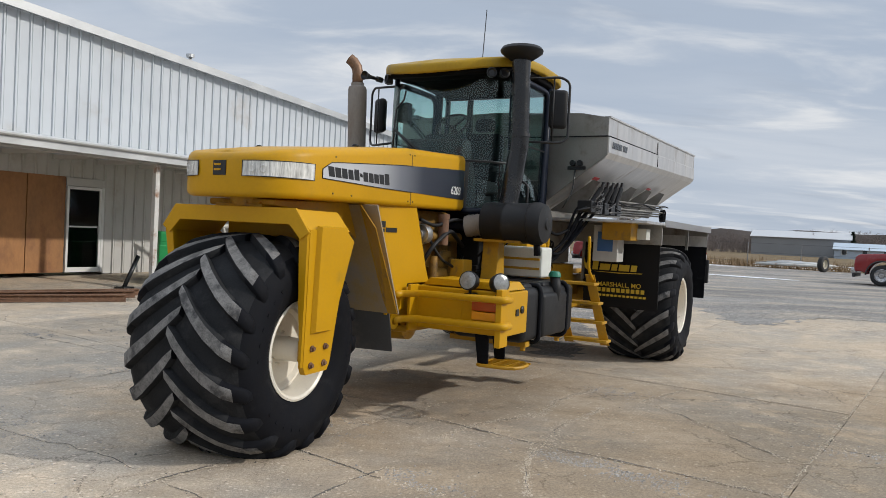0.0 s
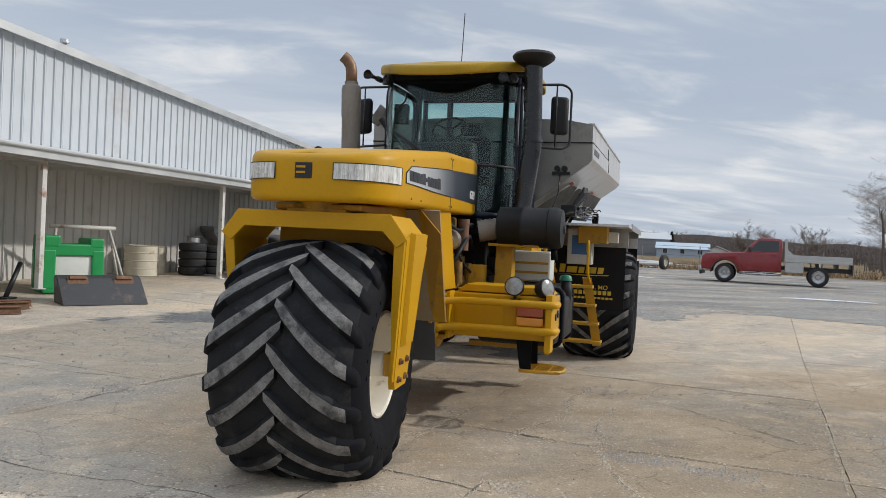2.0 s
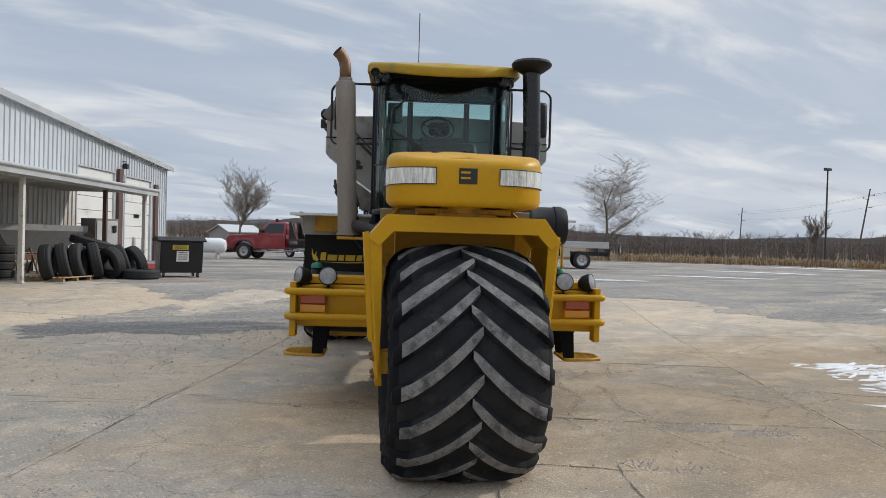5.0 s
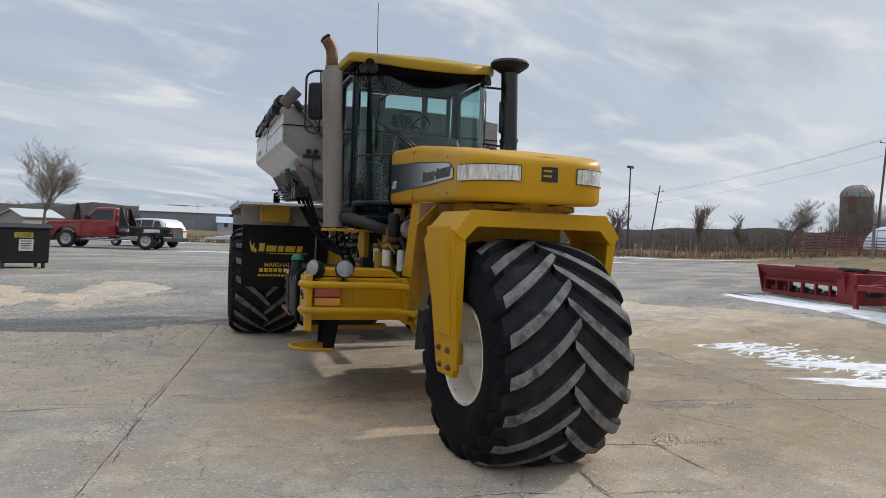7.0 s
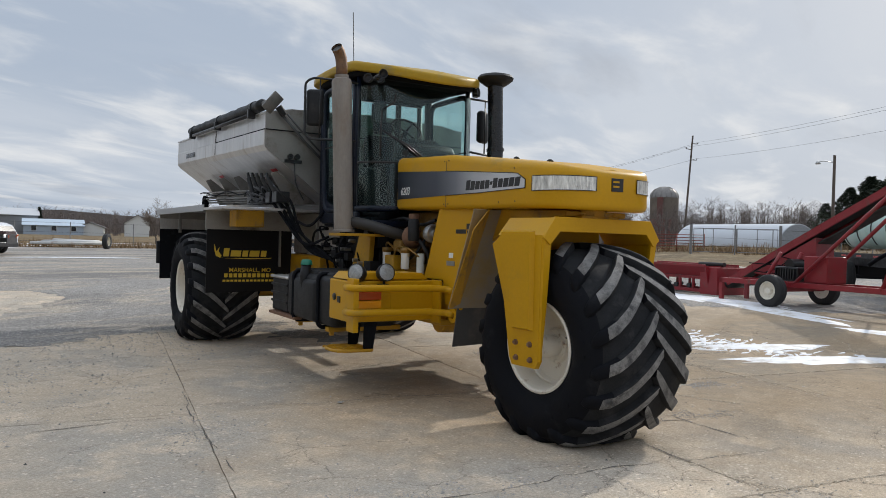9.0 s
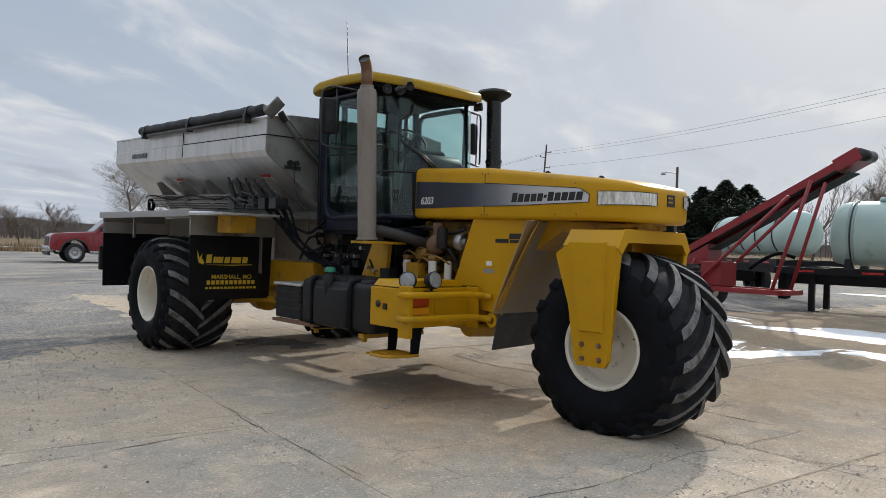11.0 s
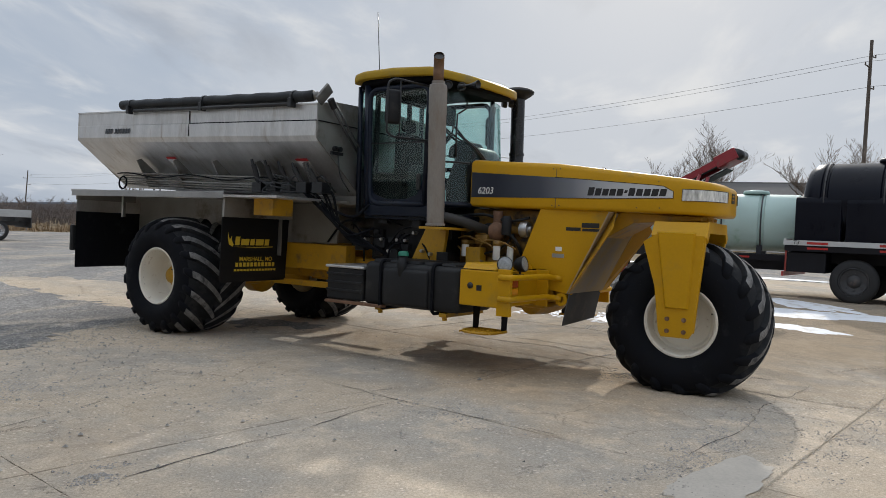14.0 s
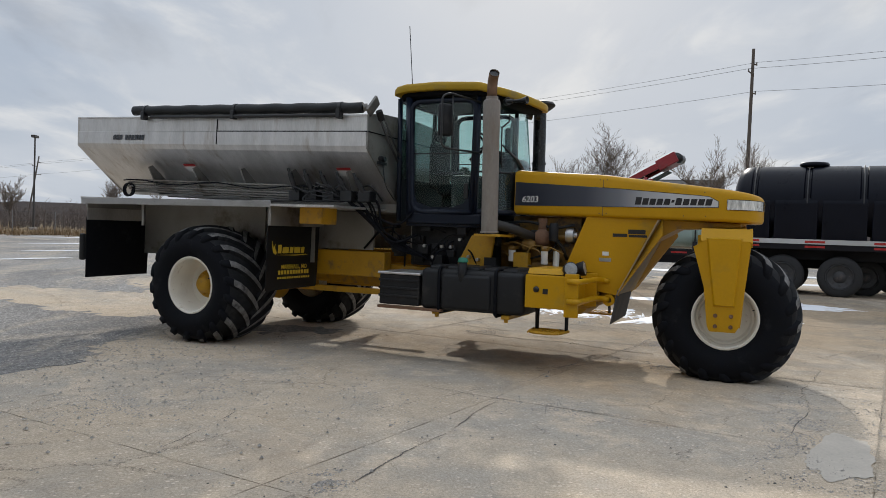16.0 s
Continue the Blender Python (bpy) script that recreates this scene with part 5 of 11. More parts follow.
    pieces("grating_bar", bm, YELLOW_WORN, stp)


def fuel_tank(s, x0, x1, y0, y1):
    bm = B()
    box(bm, x0, x1, s * y0, s * y1, 0.68, 1.20, 0.07, 4)
    ribs = B()
    n = 5
    for k in range(n):
        xa = x0 + 0.08 + (x1 - x0 - 0.16) * k / n
        box(ribs, xa + 0.02, xa + (x1 - x0 - 0.16) / n - 0.02, s * (y0 + 0.06), s * (y1 - 0.05), 1.17, 1.235, 0.03, 2)
    for xa, xb in ((x0 + 0.30, x1 - 0.42),):
        box(bm, xa, xb, s * (y1 - 0.1), s * (y1 + 0.035), 0.70, 1.14, 0.045, 3)
    t = part("fuel_tank", bm, BLACK_PLASTIC, truck, "faded black moulded fuel tank", smooth=45)
    pieces("moulded_rib", ribs, BLACK_PLASTIC, t)
    for xs in (x0 + 0.27, x1 - 0.36):
        bm = B()
        tube(bm, [(xs, s * y0, 1.215), (xs, s * (y1 - 0.02), 1.215), (xs, s * (y1 + 0.015), 1.17), (xs, s * (y1 + 0.015), 0.70), (xs, s * (y1 - 0.03), 0.655), (xs, s * y0, 0.655)], 0.022, 6, 0.05)
        part("strap", bm, RUBBER, t)
    bm = B()
    xc = (x0 + x1) / 2 - 0.12
    tube(bm, [(xc, s * (y1 - 0.03), 0.98), (xc, s * (y1 - 0.0), 1.16), (xc, s * (y1 - 0.02), 1.30)], 0.055, 14)
    part("filler_neck", bm, BLACK_PLASTIC, t)
    bm = B()
    lathe(bm, [(0.0, 0.06), (0.045, 0.055), (0.062, 0.035), (0.066, 0.0), (0.0, 0.0)][::-1], 18, Matrix.Translation((xc, s * (y1 - 0.02), 1.29)), closed=True)
    part("filler_cap", bm, GREEN_CAP, t, "green filler cap", smooth=40)
    bm = B()
    for xs in (x0 + 0.2, x1 - 0.25):
        box(bm, xs - 0.05, xs + 0.05, s * 0.5, s * (y1 - 0.05), 0.62, 0.67, 0.006)
        box(bm, xs - 0.02, xs + 0.02, s * (y1 - 0.12), s * (y1 - 0.08), 0.58, 0.64)
    pieces("tank_bracket", bm, YELLOW_WORN, t)


fuel_tank(-1, -3.90, -2.52, 0.62, 1.38)
fuel_tank(1, -3.92, -2.52, 0.62, 1.38)
bm = B()
box(bm, -4.50, -3.92, -1.36, -0.72, 0.70, 1.09, 0.02)
for z in (0.80, 0.90, 1.0):
    box(bm, -4.505, -3.93, -1.375, -1.355, z, z + 0.03, 0.006)
bt = part("battery_box", bm, BLACK_PLASTIC, truck, "ribbed black battery box")
bm = B()
box(bm, -4.52, -3.90, -1.385, -0.70, 1.09, 1.125, 0.012)
part("lid", bm, STAINLESS, bt, "pale aluminium lid")
bm = B()
box(bm, -4.50, -3.60, -1.40, -1.30, 0.655, 0.69, 0.006)
part("rust_rail", bm, RUST, truck)

# ladder and tank platform on the left
lad = new("ladder")
lad.empty_display_size = 0.2
lad.parent = truck
for x_off in (0.0, 0.42):
    bm = B()
    y = 1.02 + x_off
    plate(bm, [(-4.03, y + 0.02, 1.30), (-4.05, y + 0.12, 1.30), (-4.36, y + 0.24, 0.50), (-4.34, y + 0.14, 0.50)], 0.012)
    part("ladder_side", bm, YELLOW_WORN, lad)
for k in range(4):
    t = k / 3
    x, z, y = -4.09 - 0.24 * t, 1.20 - 0.65 * t, 1.08 + 0.10 * t
    bm = B()
    box(bm, x - 0.09, x + 0.09, y, y + 0.50, z - 0.015, z + 0.015, 0.004)
    part("rung", bm, YELLOW_WORN, lad)
bm = B()
box(bm, -4.25, -3.85, 0.62, 1.15, 0.68, 0.84, 0.01)
box(bm, -4.20, -3.55, 0.60, 0.95, 1.42, 1.62, 0.012)
pieces("ladder_bracket", bm, YELLOW, lad)
bm = B()
box(bm, -3.72, -3.42, 0.72, 1.18, 1.26, 1.58, 0.02)
res = part("washer_tank", bm, CLEAR_PLASTIC, truck, "cloudy white reservoir")
bm = B()
for z in (1.34, 1.44):
    box(bm, -3.41, -3.40, 0.74, 1.16, z, z + 0.025)
part("holder", bm, YELLOW_WORN, res)
bm = B()
for y in (1.02, 1.50):
    tube(bm, [(-4.02, y, 1.60), (-3.92, y + 0.02, 1.75), (-3.96, y + 0.02, 1.35), (-4.06, y + 0.04, 1.25)], 0.016, 8, 0.08)
pieces("grab_rail", bm, YELLOW, lad)
bm = B()
tube(bm, [(-3.60, 0.80, 2.30), (-3.60, 0.90, 2.25), (-3.60, 0.90, 1.85), (-3.60, 0.80, 1.80)], 0.016, 8, 0.06)
part("grab_rail", bm, BLACK_PAINT, cab)

# ---- spreader box behind the cab
SL = 0.026                                        # the box rises a little to the rear
def zb(x, z):
    return z + (-4.72 - x) * SL


spreader = new("spreader_box")
spreader.empty_display_size = 0.2
spreader.parent = truck
X0, X1, HW = -4.72, -10.03, 1.43
for s in (-1, 1):
    bm = B()
    # flank: upper board, lip, then the slope down to the conveyor
    levels = [(HW, 3.14), (HW - 0.004, 2.925), (HW + 0.012, 2.915), (HW + 0.012, 2.73), (HW - 0.03, 2.66), (0.52, 2.02), (0.50, 1.98)]
    rows = []
    for k in range(13):
        x = X0 + (X1 - X0) * k / 12
        rows.append([bm.verts.new((x, s * y, zb(x, z))) for y, z in levels] + [bm.verts.new((x, s * (y - 0.02), zb(x, z))) for y, z in levels[::-1]])
    n = len(rows[0])
    for u, v in zip(rows, rows[1:]):
        for i in range(n):
            bm.faces.new((u[i], u[(i + 1) % n], v[(i + 1) % n], v[i]))
    bm.faces.new(rows[0]), bm.faces.new(rows[-1][::-1])
    bmesh.ops.recalc_face_normals(bm, faces=bm.faces[:])
    fl = part("hopper_side", bm, STAINLESS, spreader, "dull stainless hopper side")
    bm = B()
    tube(bm, [(x, s * (HW + 0.004), zb(x, 2.922)) for x in (X0 + 0.01, -7.2)], 0.010, 4)
    tube(bm, [(-7.2, s * (HW + 0.002), zb(-7.2, 3.10)), (-7.2, s * (HW + 0.016), zb(-7.2, 2.74))], 0.007, 4)
    pieces("seam", bm, RUBBER, fl)
    # top flange
    bm = B()
    a, b = (X0, zb(X0, 3.14)), (X1, zb(X1, 3.14))
    plate(bm, [(a[0], s * (HW + 0.02), a[1]), (b[0], s * (HW + 0.02), b[1]), (b[0], s * (HW - 0.06), b[1]), (a[0], s * (HW - 0.06), a[1])], 0.02)
    part("top_flange", bm, STAINLESS, fl)
    # ribs on the slope
    for x in (-5.15, -6.05, -6.95, -7.85, -8.75):
        bm = B()
        plate(bm, [(x, s * 1.14, zb(x, 2.43)), (x, s * 1.22, zb(x, 2.40)), (x, s * 0.98, zb(x, 1.99)), (x, s * 0.58, zb(x, 2.03))], 0.02)
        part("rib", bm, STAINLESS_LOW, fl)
    # maker's name as dark slanted bars, warning labels
    bm = B()
    xs = -9.25 if s < 0 else -5.5
    x = xs
    for k in range(9):
        if k == 3:
            x += 0.045
        plate(bm, [(x, s * (HW + 0.0185), zb(x, 2.79)), (x + 0.05, s * (HW + 0.0185), zb(x, 2.79)), (x + 0.05 - s * 0.018, s * (HW + 0.0185), zb(x, 2.865)), (x - s * 0.018, s * (HW + 0.0185), zb(x, 2.865))], 0.003)
        x += 0.068
    bmesh.ops.recalc_face_normals(bm, faces=bm.faces[:])
    pieces("maker_mark", bm, DARK_DECAL, fl, "dark maker's lettering drawn as bars")
    for x, c in ((-8.10, WHITE_DECAL), (-5.35, WHITE_DECAL)):
        bm = B()
        y0, z0, y1, z1 = 1.13, 2.455, 1.00, 2.36
        pts = [(x, s * (y0 + 0.02), zb(x, z0)), (x + 0.22, s * (y0 + 0.02), zb(x, z0)), (x + 0.22, s * (y1 + 0.02), zb(x, z1)), (x, s * (y1 + 0.02), zb(x, z1))]
        plate(bm, pts, 0.004)
        lb = part("warning_label", bm, c, fl, "white warning label with red heading")
        bm = B()
        pts = [(x, s * (y0 + 0.026), zb(x, z0 + 0.004)), (x + 0.22, s * (y0 + 0.026), zb(x, z0 + 0.004)), (x + 0.22, s * (y0 - 0.014), zb(x, z0 - 0.026)), (x, s * (y0 - 0.014), zb(x, z0 - 0.026))]
        plate(bm, pts, 0.004)
        part("heading", bm, RED_DECAL, lb)
# end walls: trapezoid plates with a fold
for x, name in ((X0, "front_wall"), (X1, "rear_wall")):
    bm = B()
    t = 0.02 if x == X0 else -0.02
    prism(bm, [(HW, zb(x, 3.14)), (HW, zb(x, 2.70)), (0.52, zb(x, 2.0)), (-0.52, zb(x, 2.0)), (-HW, zb(x, 2.70)), (-HW, zb(x, 3.14)), (-1.1, zb(x, 3.20)), (0, zb(x, 3.24)), (1.1, zb(x, 3.20))], x, x + t, "x")
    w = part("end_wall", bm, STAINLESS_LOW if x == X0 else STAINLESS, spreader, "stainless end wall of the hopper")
    if x == X0:
        bm = B()
        for z in (2.92,):
            tube(bm, [(x + 0.03, -HW, zb(x, z)), (x + 0.03, HW, zb(x, z))], 0.009, 4)
        pieces("seam", bm, RUBBER, w)
        for s in (-1, 1):
            bm = B()
            for k in range(2):
                yy = s * (1.02 + 0.09 * k)
                cyl(bm, (x + 0.02, yy, 2.60), (x + 0.06, yy, 2.60), 0.035, n=14)
            box(bm, x + 0.02, x + 0.05, s * 0.96, s * 1.18, 2.52, 2.56)
            tube(bm, [(x + 0.05, s * 1.06, 2.52), (x + 0.08, s * 1.05, 2.25), (x + 0.2, s * 0.98, 2.05)], 0.008, 5, 0.1)
            pieces("gauge", bm, BLACK_PAINT, w)
# inner floor so the hopper is closed below
bm = B()
box(bm, X1, X0, -0.56, 0.56, 1.90, 2.02)
part("conveyor_trough", bm, STAINLESS_LOW, spreader)
# ridge cover over the hopper
bm = B()
prism(bm, [(-1.40, 3.10), (0.0, 3.13), (1.40, 3.10), (1.40, 3.08), (-1.40, 3.08)], X0 - 0.3, X1 + 0.05, "x")
bmesh.ops.transform(bm, matrix=Matrix.Identity(4), verts=bm.verts[:])
for v in bm.verts:
    v.co.z = zb(v.co.x, v.co.z - 0.06)
part("load_floor", bm, surf("dark_fertilizer_dust", (0.12, 0.10, 0.08), 0.9, vary=0.3, bump=0.4), spreader)
DARK_ARM = surf("dark_arm_steel", (0.07, 0.07, 0.072), 0.45, metal=0.5, vary=0.2, bump=0.05)
# rolled tarp along the right edge with its arm
bm = B()
pts = []
for k in range(40):
    x = -8.80 + (4.02) * k / 39
    pts.append((x, -HW - 0.02 + 0.004 * math.sin(k * 2.1), zb(x, 3.225) + 0.005 * math.sin(k * 1.3)))
tube(bm, pts, 0.072, 14)
tarp = part("rolled_tarp", bm, TARP, spreader, "black tarp rolled on a tube")
bm = B()
tube(bm, [(-8.4, -HW - 0.09, zb(-8.4, 3.12)), (-5.1, -HW - 0.09, zb(-5.1, 3.12))], 0.025, 8)
for x in (-8.55, -6.85, -5.10):
    box(bm, x - 0.03, x + 0.03, -HW - 0.12, -HW - 0.02, zb(x, 3.08), zb(x, 3.20), 0.008)
    cyl(bm, (x - 0.02, -HW - 0.02, zb(x, 3.225)), (x + 0.02, -HW - 0.02, zb(x, 3.225)), 0.082, n=14)
pieces("tarp_bracket", bm, BLACK_PAINT, tarp)
bm = B()
tube(bm, [(-4.63, -1.27, 3.13), (-4.63, -0.95, 2.80), (-4.63, -0.66, 2.54)], 0.018, 8)
tube(bm, [(-4.60, -1.24, 3.17), (-4.60, -0.92, 2.84), (-4.60, -0.63, 2.58)], 0.012, 8)
pieces("tarp_arm", bm, DARK_ARM, tarp)
bm = B()
box(bm, -0.02, 0.02, -0.075, 0.075, -0.13, 0.13, 0.012, m=Matrix.Translation((-4.68, -1.355, 3.255)) @ rot_m(-38, 12, 0))
cyl(bm, (-4.73, -1.40, 3.24), (-4.78, -1.43, 3.23), 0.05, n=16)
gb = part("tarp_gearbox", bm, surf("dull_motor_plate", (0.17, 0.165, 0.155), 0.5, metal=0.5, vary=0.3, scale=9, bump=0.1, dirt=(0.05, 0.045, 0.04), dirt_amount=0.4), tarp, "dull grey tarp motor plate", smooth=40)
bm = B()
cyl(bm, (-4.62, -1.30, 3.20), (-4.62, -1.22, 3.10), 0.045, n=14)
part("motor", bm, BLACK_PLASTIC, gb, smooth=40)
# bundle of long rods at the foot of the slope, valves ahead of them
for s in (-1, 1):
    bm = B()
    for k in range(6):
        y, z = 1.02 + 0.05 * (k % 3), 2.03 + 0.045 * (k // 1) * 0.75
        pts = [(x, s * (y + 0.006 * math.sin(3 * x + k)), zb(x, z)) for x in np.linspace(-9.3, -5.5, 12)]
        tube(bm, pts, 0.014, 6)
    pieces("rod", bm, STAINLESS_LOW, spreader)
    bm = B()
    for k in range(4):
        x = -9.35 + 0.05 * k
        ring = [(x + 0.10 * math.cos(a), s * (1.05 + 0.1 * k * 0.3), 2.16 + 0.10 * math.sin(a)) for a in np.linspace(0, 2 * math.pi, 15)]
        tube(bm, ring, 0.012, 5)
    tube(bm, [(x, s * 1.18, zb(x, 2.17) + 0.03 * math.sin(4 * x)) for x in np.linspace(-9.3, -5.0, 30)], 0.010, 5)
    pieces("cable", bm, RUBBER, spreader)
    bm = B()
    r2 = random.Random(5 + s)
    for k in range(5):
        x = -5.95 + 0.28 * k
        cyl(bm, (x, s * 1.18, 2.06), (x - 0.10, s * (1.24 + 0.02 * k), 2.40 - 0.02 * k), 0.035, n=10)
        cyl(bm, (x - 0.10, s * (1.24 + 0.02 * k), 2.38 - 0.02 * k), (x - 0.13, s * (1.25 + 0.02 * k), 2.47 - 0.02 * k), 0.02, n=8)
        box(bm, x - 0.10, x + 0.08, s * 1.08, s * 1.26, 2.02, 2.16, 0.01)
    for k in range(14):
        x = r2.uniform(-6.0, -4.8)
        tube(bm, [(x, s * 1.2, r2.uniform(2.05, 2.25)), (x + r2.uniform(-0.2, 0.3), s * 1.33, r2.uniform(2.0, 2.3)), (x + r2.uniform(0.2, 0.6), s * 1.15, 2.03)], 0.012, 5, 0.1)
    pieces("hydraulic_fitting", bm, BLACK_PAINT, spreader)
    for k in range(7):
        bm = B()
        x0, dx = -5.45 + 0.07 * k, 0.02 * k
        tube(bm, [(x0, s * (1.24 - 0.03 * k), 2.10 + 0.03 * (k % 3)), (x0 + 0.32, s * (1.20 - 0.02 * k), 2.06 - 0.05 * (k % 2)), (-4.86 + dx, s * (1.12 - 0.03 * k), 1.82 - 0.03 * k), (-4.62 + dx, s * (0.98 - 0.03 * k), 1.52 - 0.04 * (k % 4)), (-4.36 + 0.05 * k, s * 0.66, 1.36 - 0.02 * k)], 0.017 - 0.002 * (k % 3), 7, 0.16)
        part("hose", bm, RUBBER, spreader, "black hydraulic hose")

# fenders, mud flaps
for s in (-1, 1):
    fd = new("fender")
    fd.empty_display_size = 0.2
    fd.parent = truck
    bm = B()
    prism(bm, [(-9.38, 2.005), (-5.6, 1.945), (-4.88, 1.945), (-4.88, 1.915), (-5.6, 1.915), (-9.38, 1.965)], s * 0.55, s * 1.90, "y")
    part("fender_top", bm, STAINLESS, fd, "flat stainless fender top")
    bm = B()
    box(bm, -9.36, -5.86, s * 1.905, s * 1.89, 1.90, 1.99, 0.003)
    part("edge_rail", bm, STEEL, fd)
    bm = B()
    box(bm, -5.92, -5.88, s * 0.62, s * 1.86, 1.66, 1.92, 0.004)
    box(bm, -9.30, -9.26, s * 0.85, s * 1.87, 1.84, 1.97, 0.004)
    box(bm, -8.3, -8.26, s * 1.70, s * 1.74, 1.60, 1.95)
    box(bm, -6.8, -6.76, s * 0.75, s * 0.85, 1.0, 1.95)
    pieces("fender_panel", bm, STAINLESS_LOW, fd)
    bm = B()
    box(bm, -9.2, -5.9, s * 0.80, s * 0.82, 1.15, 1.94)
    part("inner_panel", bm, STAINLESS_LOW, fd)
    bm = B()
    box(bm, -5.60, -5.25, s * 1.25, s * 1.62, 1.70, 1.92, 0.012)
    part("light_box", bm, YELLOW_WORN, fd)
    # front flap with lettering
    bm = B()
    ya, yb = (0.62, 1.83) if s < 0 else (0.80, 1.83)
    pts = [(-5.965, s * ya, 1.68), (-5.955, s * yb, 1.68), (-5.97, s * yb, 0.79), (-5.985, s * (ya + 0.02), 0.80)]
    plate(bm, pts, 0.012)
    fp = part("mud_flap", bm, surf("black_flap_rubber", (0.006, 0.006, 0.007), 0.5, vary=0.2, scale=3, bump=0.1, spec=0.22), fd, "black mud flap with gold lettering")
    mid = s * (ya + yb) / 2
    bm = B()
    xf = -5.945
    # flame and name stroke of the dealer's mark, then bars for place, number and address
    def gy(u):
        return mid - u
    flame = [(0.40, 1.30), (0.44, 1.36), (0.43, 1.42), (0.47, 1.36), (0.50, 1.46), (0.50, 1.38), (0.48, 1.30), (0.42, 1.27)]
    f = bm.faces.new([bm.verts.new((xf, gy(u), z)) for u, z in flame])
    x = 0.38
    for k in range(7):
        h = 0.115 if k in (0,) else 0.085
        w = 0.10
        pts = [(x, 1.29), (x - w + 0.022, 1.29), (x - w + 0.010, 1.29 + h), (x - 0.012, 1.29 + h)]
        bm.faces.new([bm.verts.new((xf, gy(u), z)) for u, z in pts])
        x -= w * (0.62 if k in (1, 4) else 1.0)
    bm.faces.new([bm.verts.new((xf, gy(u), z)) for u, z in ((0.42, 1.268), (0.0, 1.255), (-0.30, 1.265), (-0.30, 1.275), (0.0, 1.268))])
    bmesh.ops.recalc_face_normals(bm, faces=bm.faces[:])
    pieces("dealer_mark", bm, GOLD_DECAL, fp, "gold dealer mark with a flame, drawn as shapes")
    lettering("lettering", "MARSHALL, MO", 0.085, Matrix.Translation((xf, mid, 1.10)) @ rot_m(90, 0, 90), GOLD_DECAL, fp, "gold words naming a town")
    for z, u0, u1, h, cnt in ((1.00, 0.36, -0.36, 0.055, 11), (0.94, 0.38, -0.38, 0.028, 14)):
        bm = B()
        step = (u0 - u1) / cnt
        for k in range(cnt):
            u = u0 - step * k
            bm.faces.new([bm.verts.new((xf, gy(uu), zz)) for uu, zz in ((u, z), (u - step * 0.74, z), (u - step * 0.74, z + h), (u, z + h))])
        pieces("text_bar", bm, GOLD_DECAL, fp, "row of gold bars for small lettering")
    bm = B()
    plate(bm, [(-9.285, s * 0.62, 1.94), (-9.285, s * 1.86, 1.94), (-9.285, s * 1.86, 1.66), (-9.285, s * 0.62, 1.66)], 0.006)
    part("rear_sheet", bm, STAINLESS, fd)
    bm = B()
    pts = [(-9.30, s * 0.64, 1.70), (-9.30, s * 1.86, 1.70), (-9.31, s * 1.85, 0.79), (-9.32, s * 0.66, 0.80)]
    plate(bm, pts, 0.012)
    part("mud_flap", bm, RUBBER, fd, "plain black rear mud flap")
    bm = B()
    box(bm, -9.40, -9.32, s * 1.83, s * 1.90, 1.05, 1.45, 0.02)
    part("rear_lamp", bm, BLACK_PLASTIC, fd)
# control boxes ahead of the left fender
bm = B()
box(bm, -5.70, -5.40, 1.10, 1.42, 1.42, 1.88, 0.01)
cb = part("control_box", bm, surf("grey_enclosure", (0.50, 0.50, 0.48), 0.45, vary=0.08, bump=0.03), truck, "grey control box with blue label")
bm = B()
box(bm, -5.395, -5.392, 1.16, 1.36, 1.55, 1.80)
part("label_plate", bm, BLUE_DECAL, cb)
bm = B()
box(bm, -5.75, -5.55, 1.52, 1.74, 1.72, 1.86, 0.008)
part("junction_box", bm, CLEAR_PLASTIC, truck)

# ---------------------------------------------------------------- ground
def smooth01(t):
    t = min(1.0, max(0.0, t))
    return t * t * (3 - 2 * t)


def H(x, y):
    """Height of the ground: a shallow dip round the truck, and a long rise to the east."""
    r = math.hypot(x + 2.5, y - 8.5)
    az = math.degrees(math.atan2(y - 6, x + 8))
    h = 0.25 * smooth01((r - 8) / 7)
    h += 1.35 * smooth01((r - 30) / 50) * smooth01((24 - az) / 16) * smooth01((az + 80) / 30)
    return h


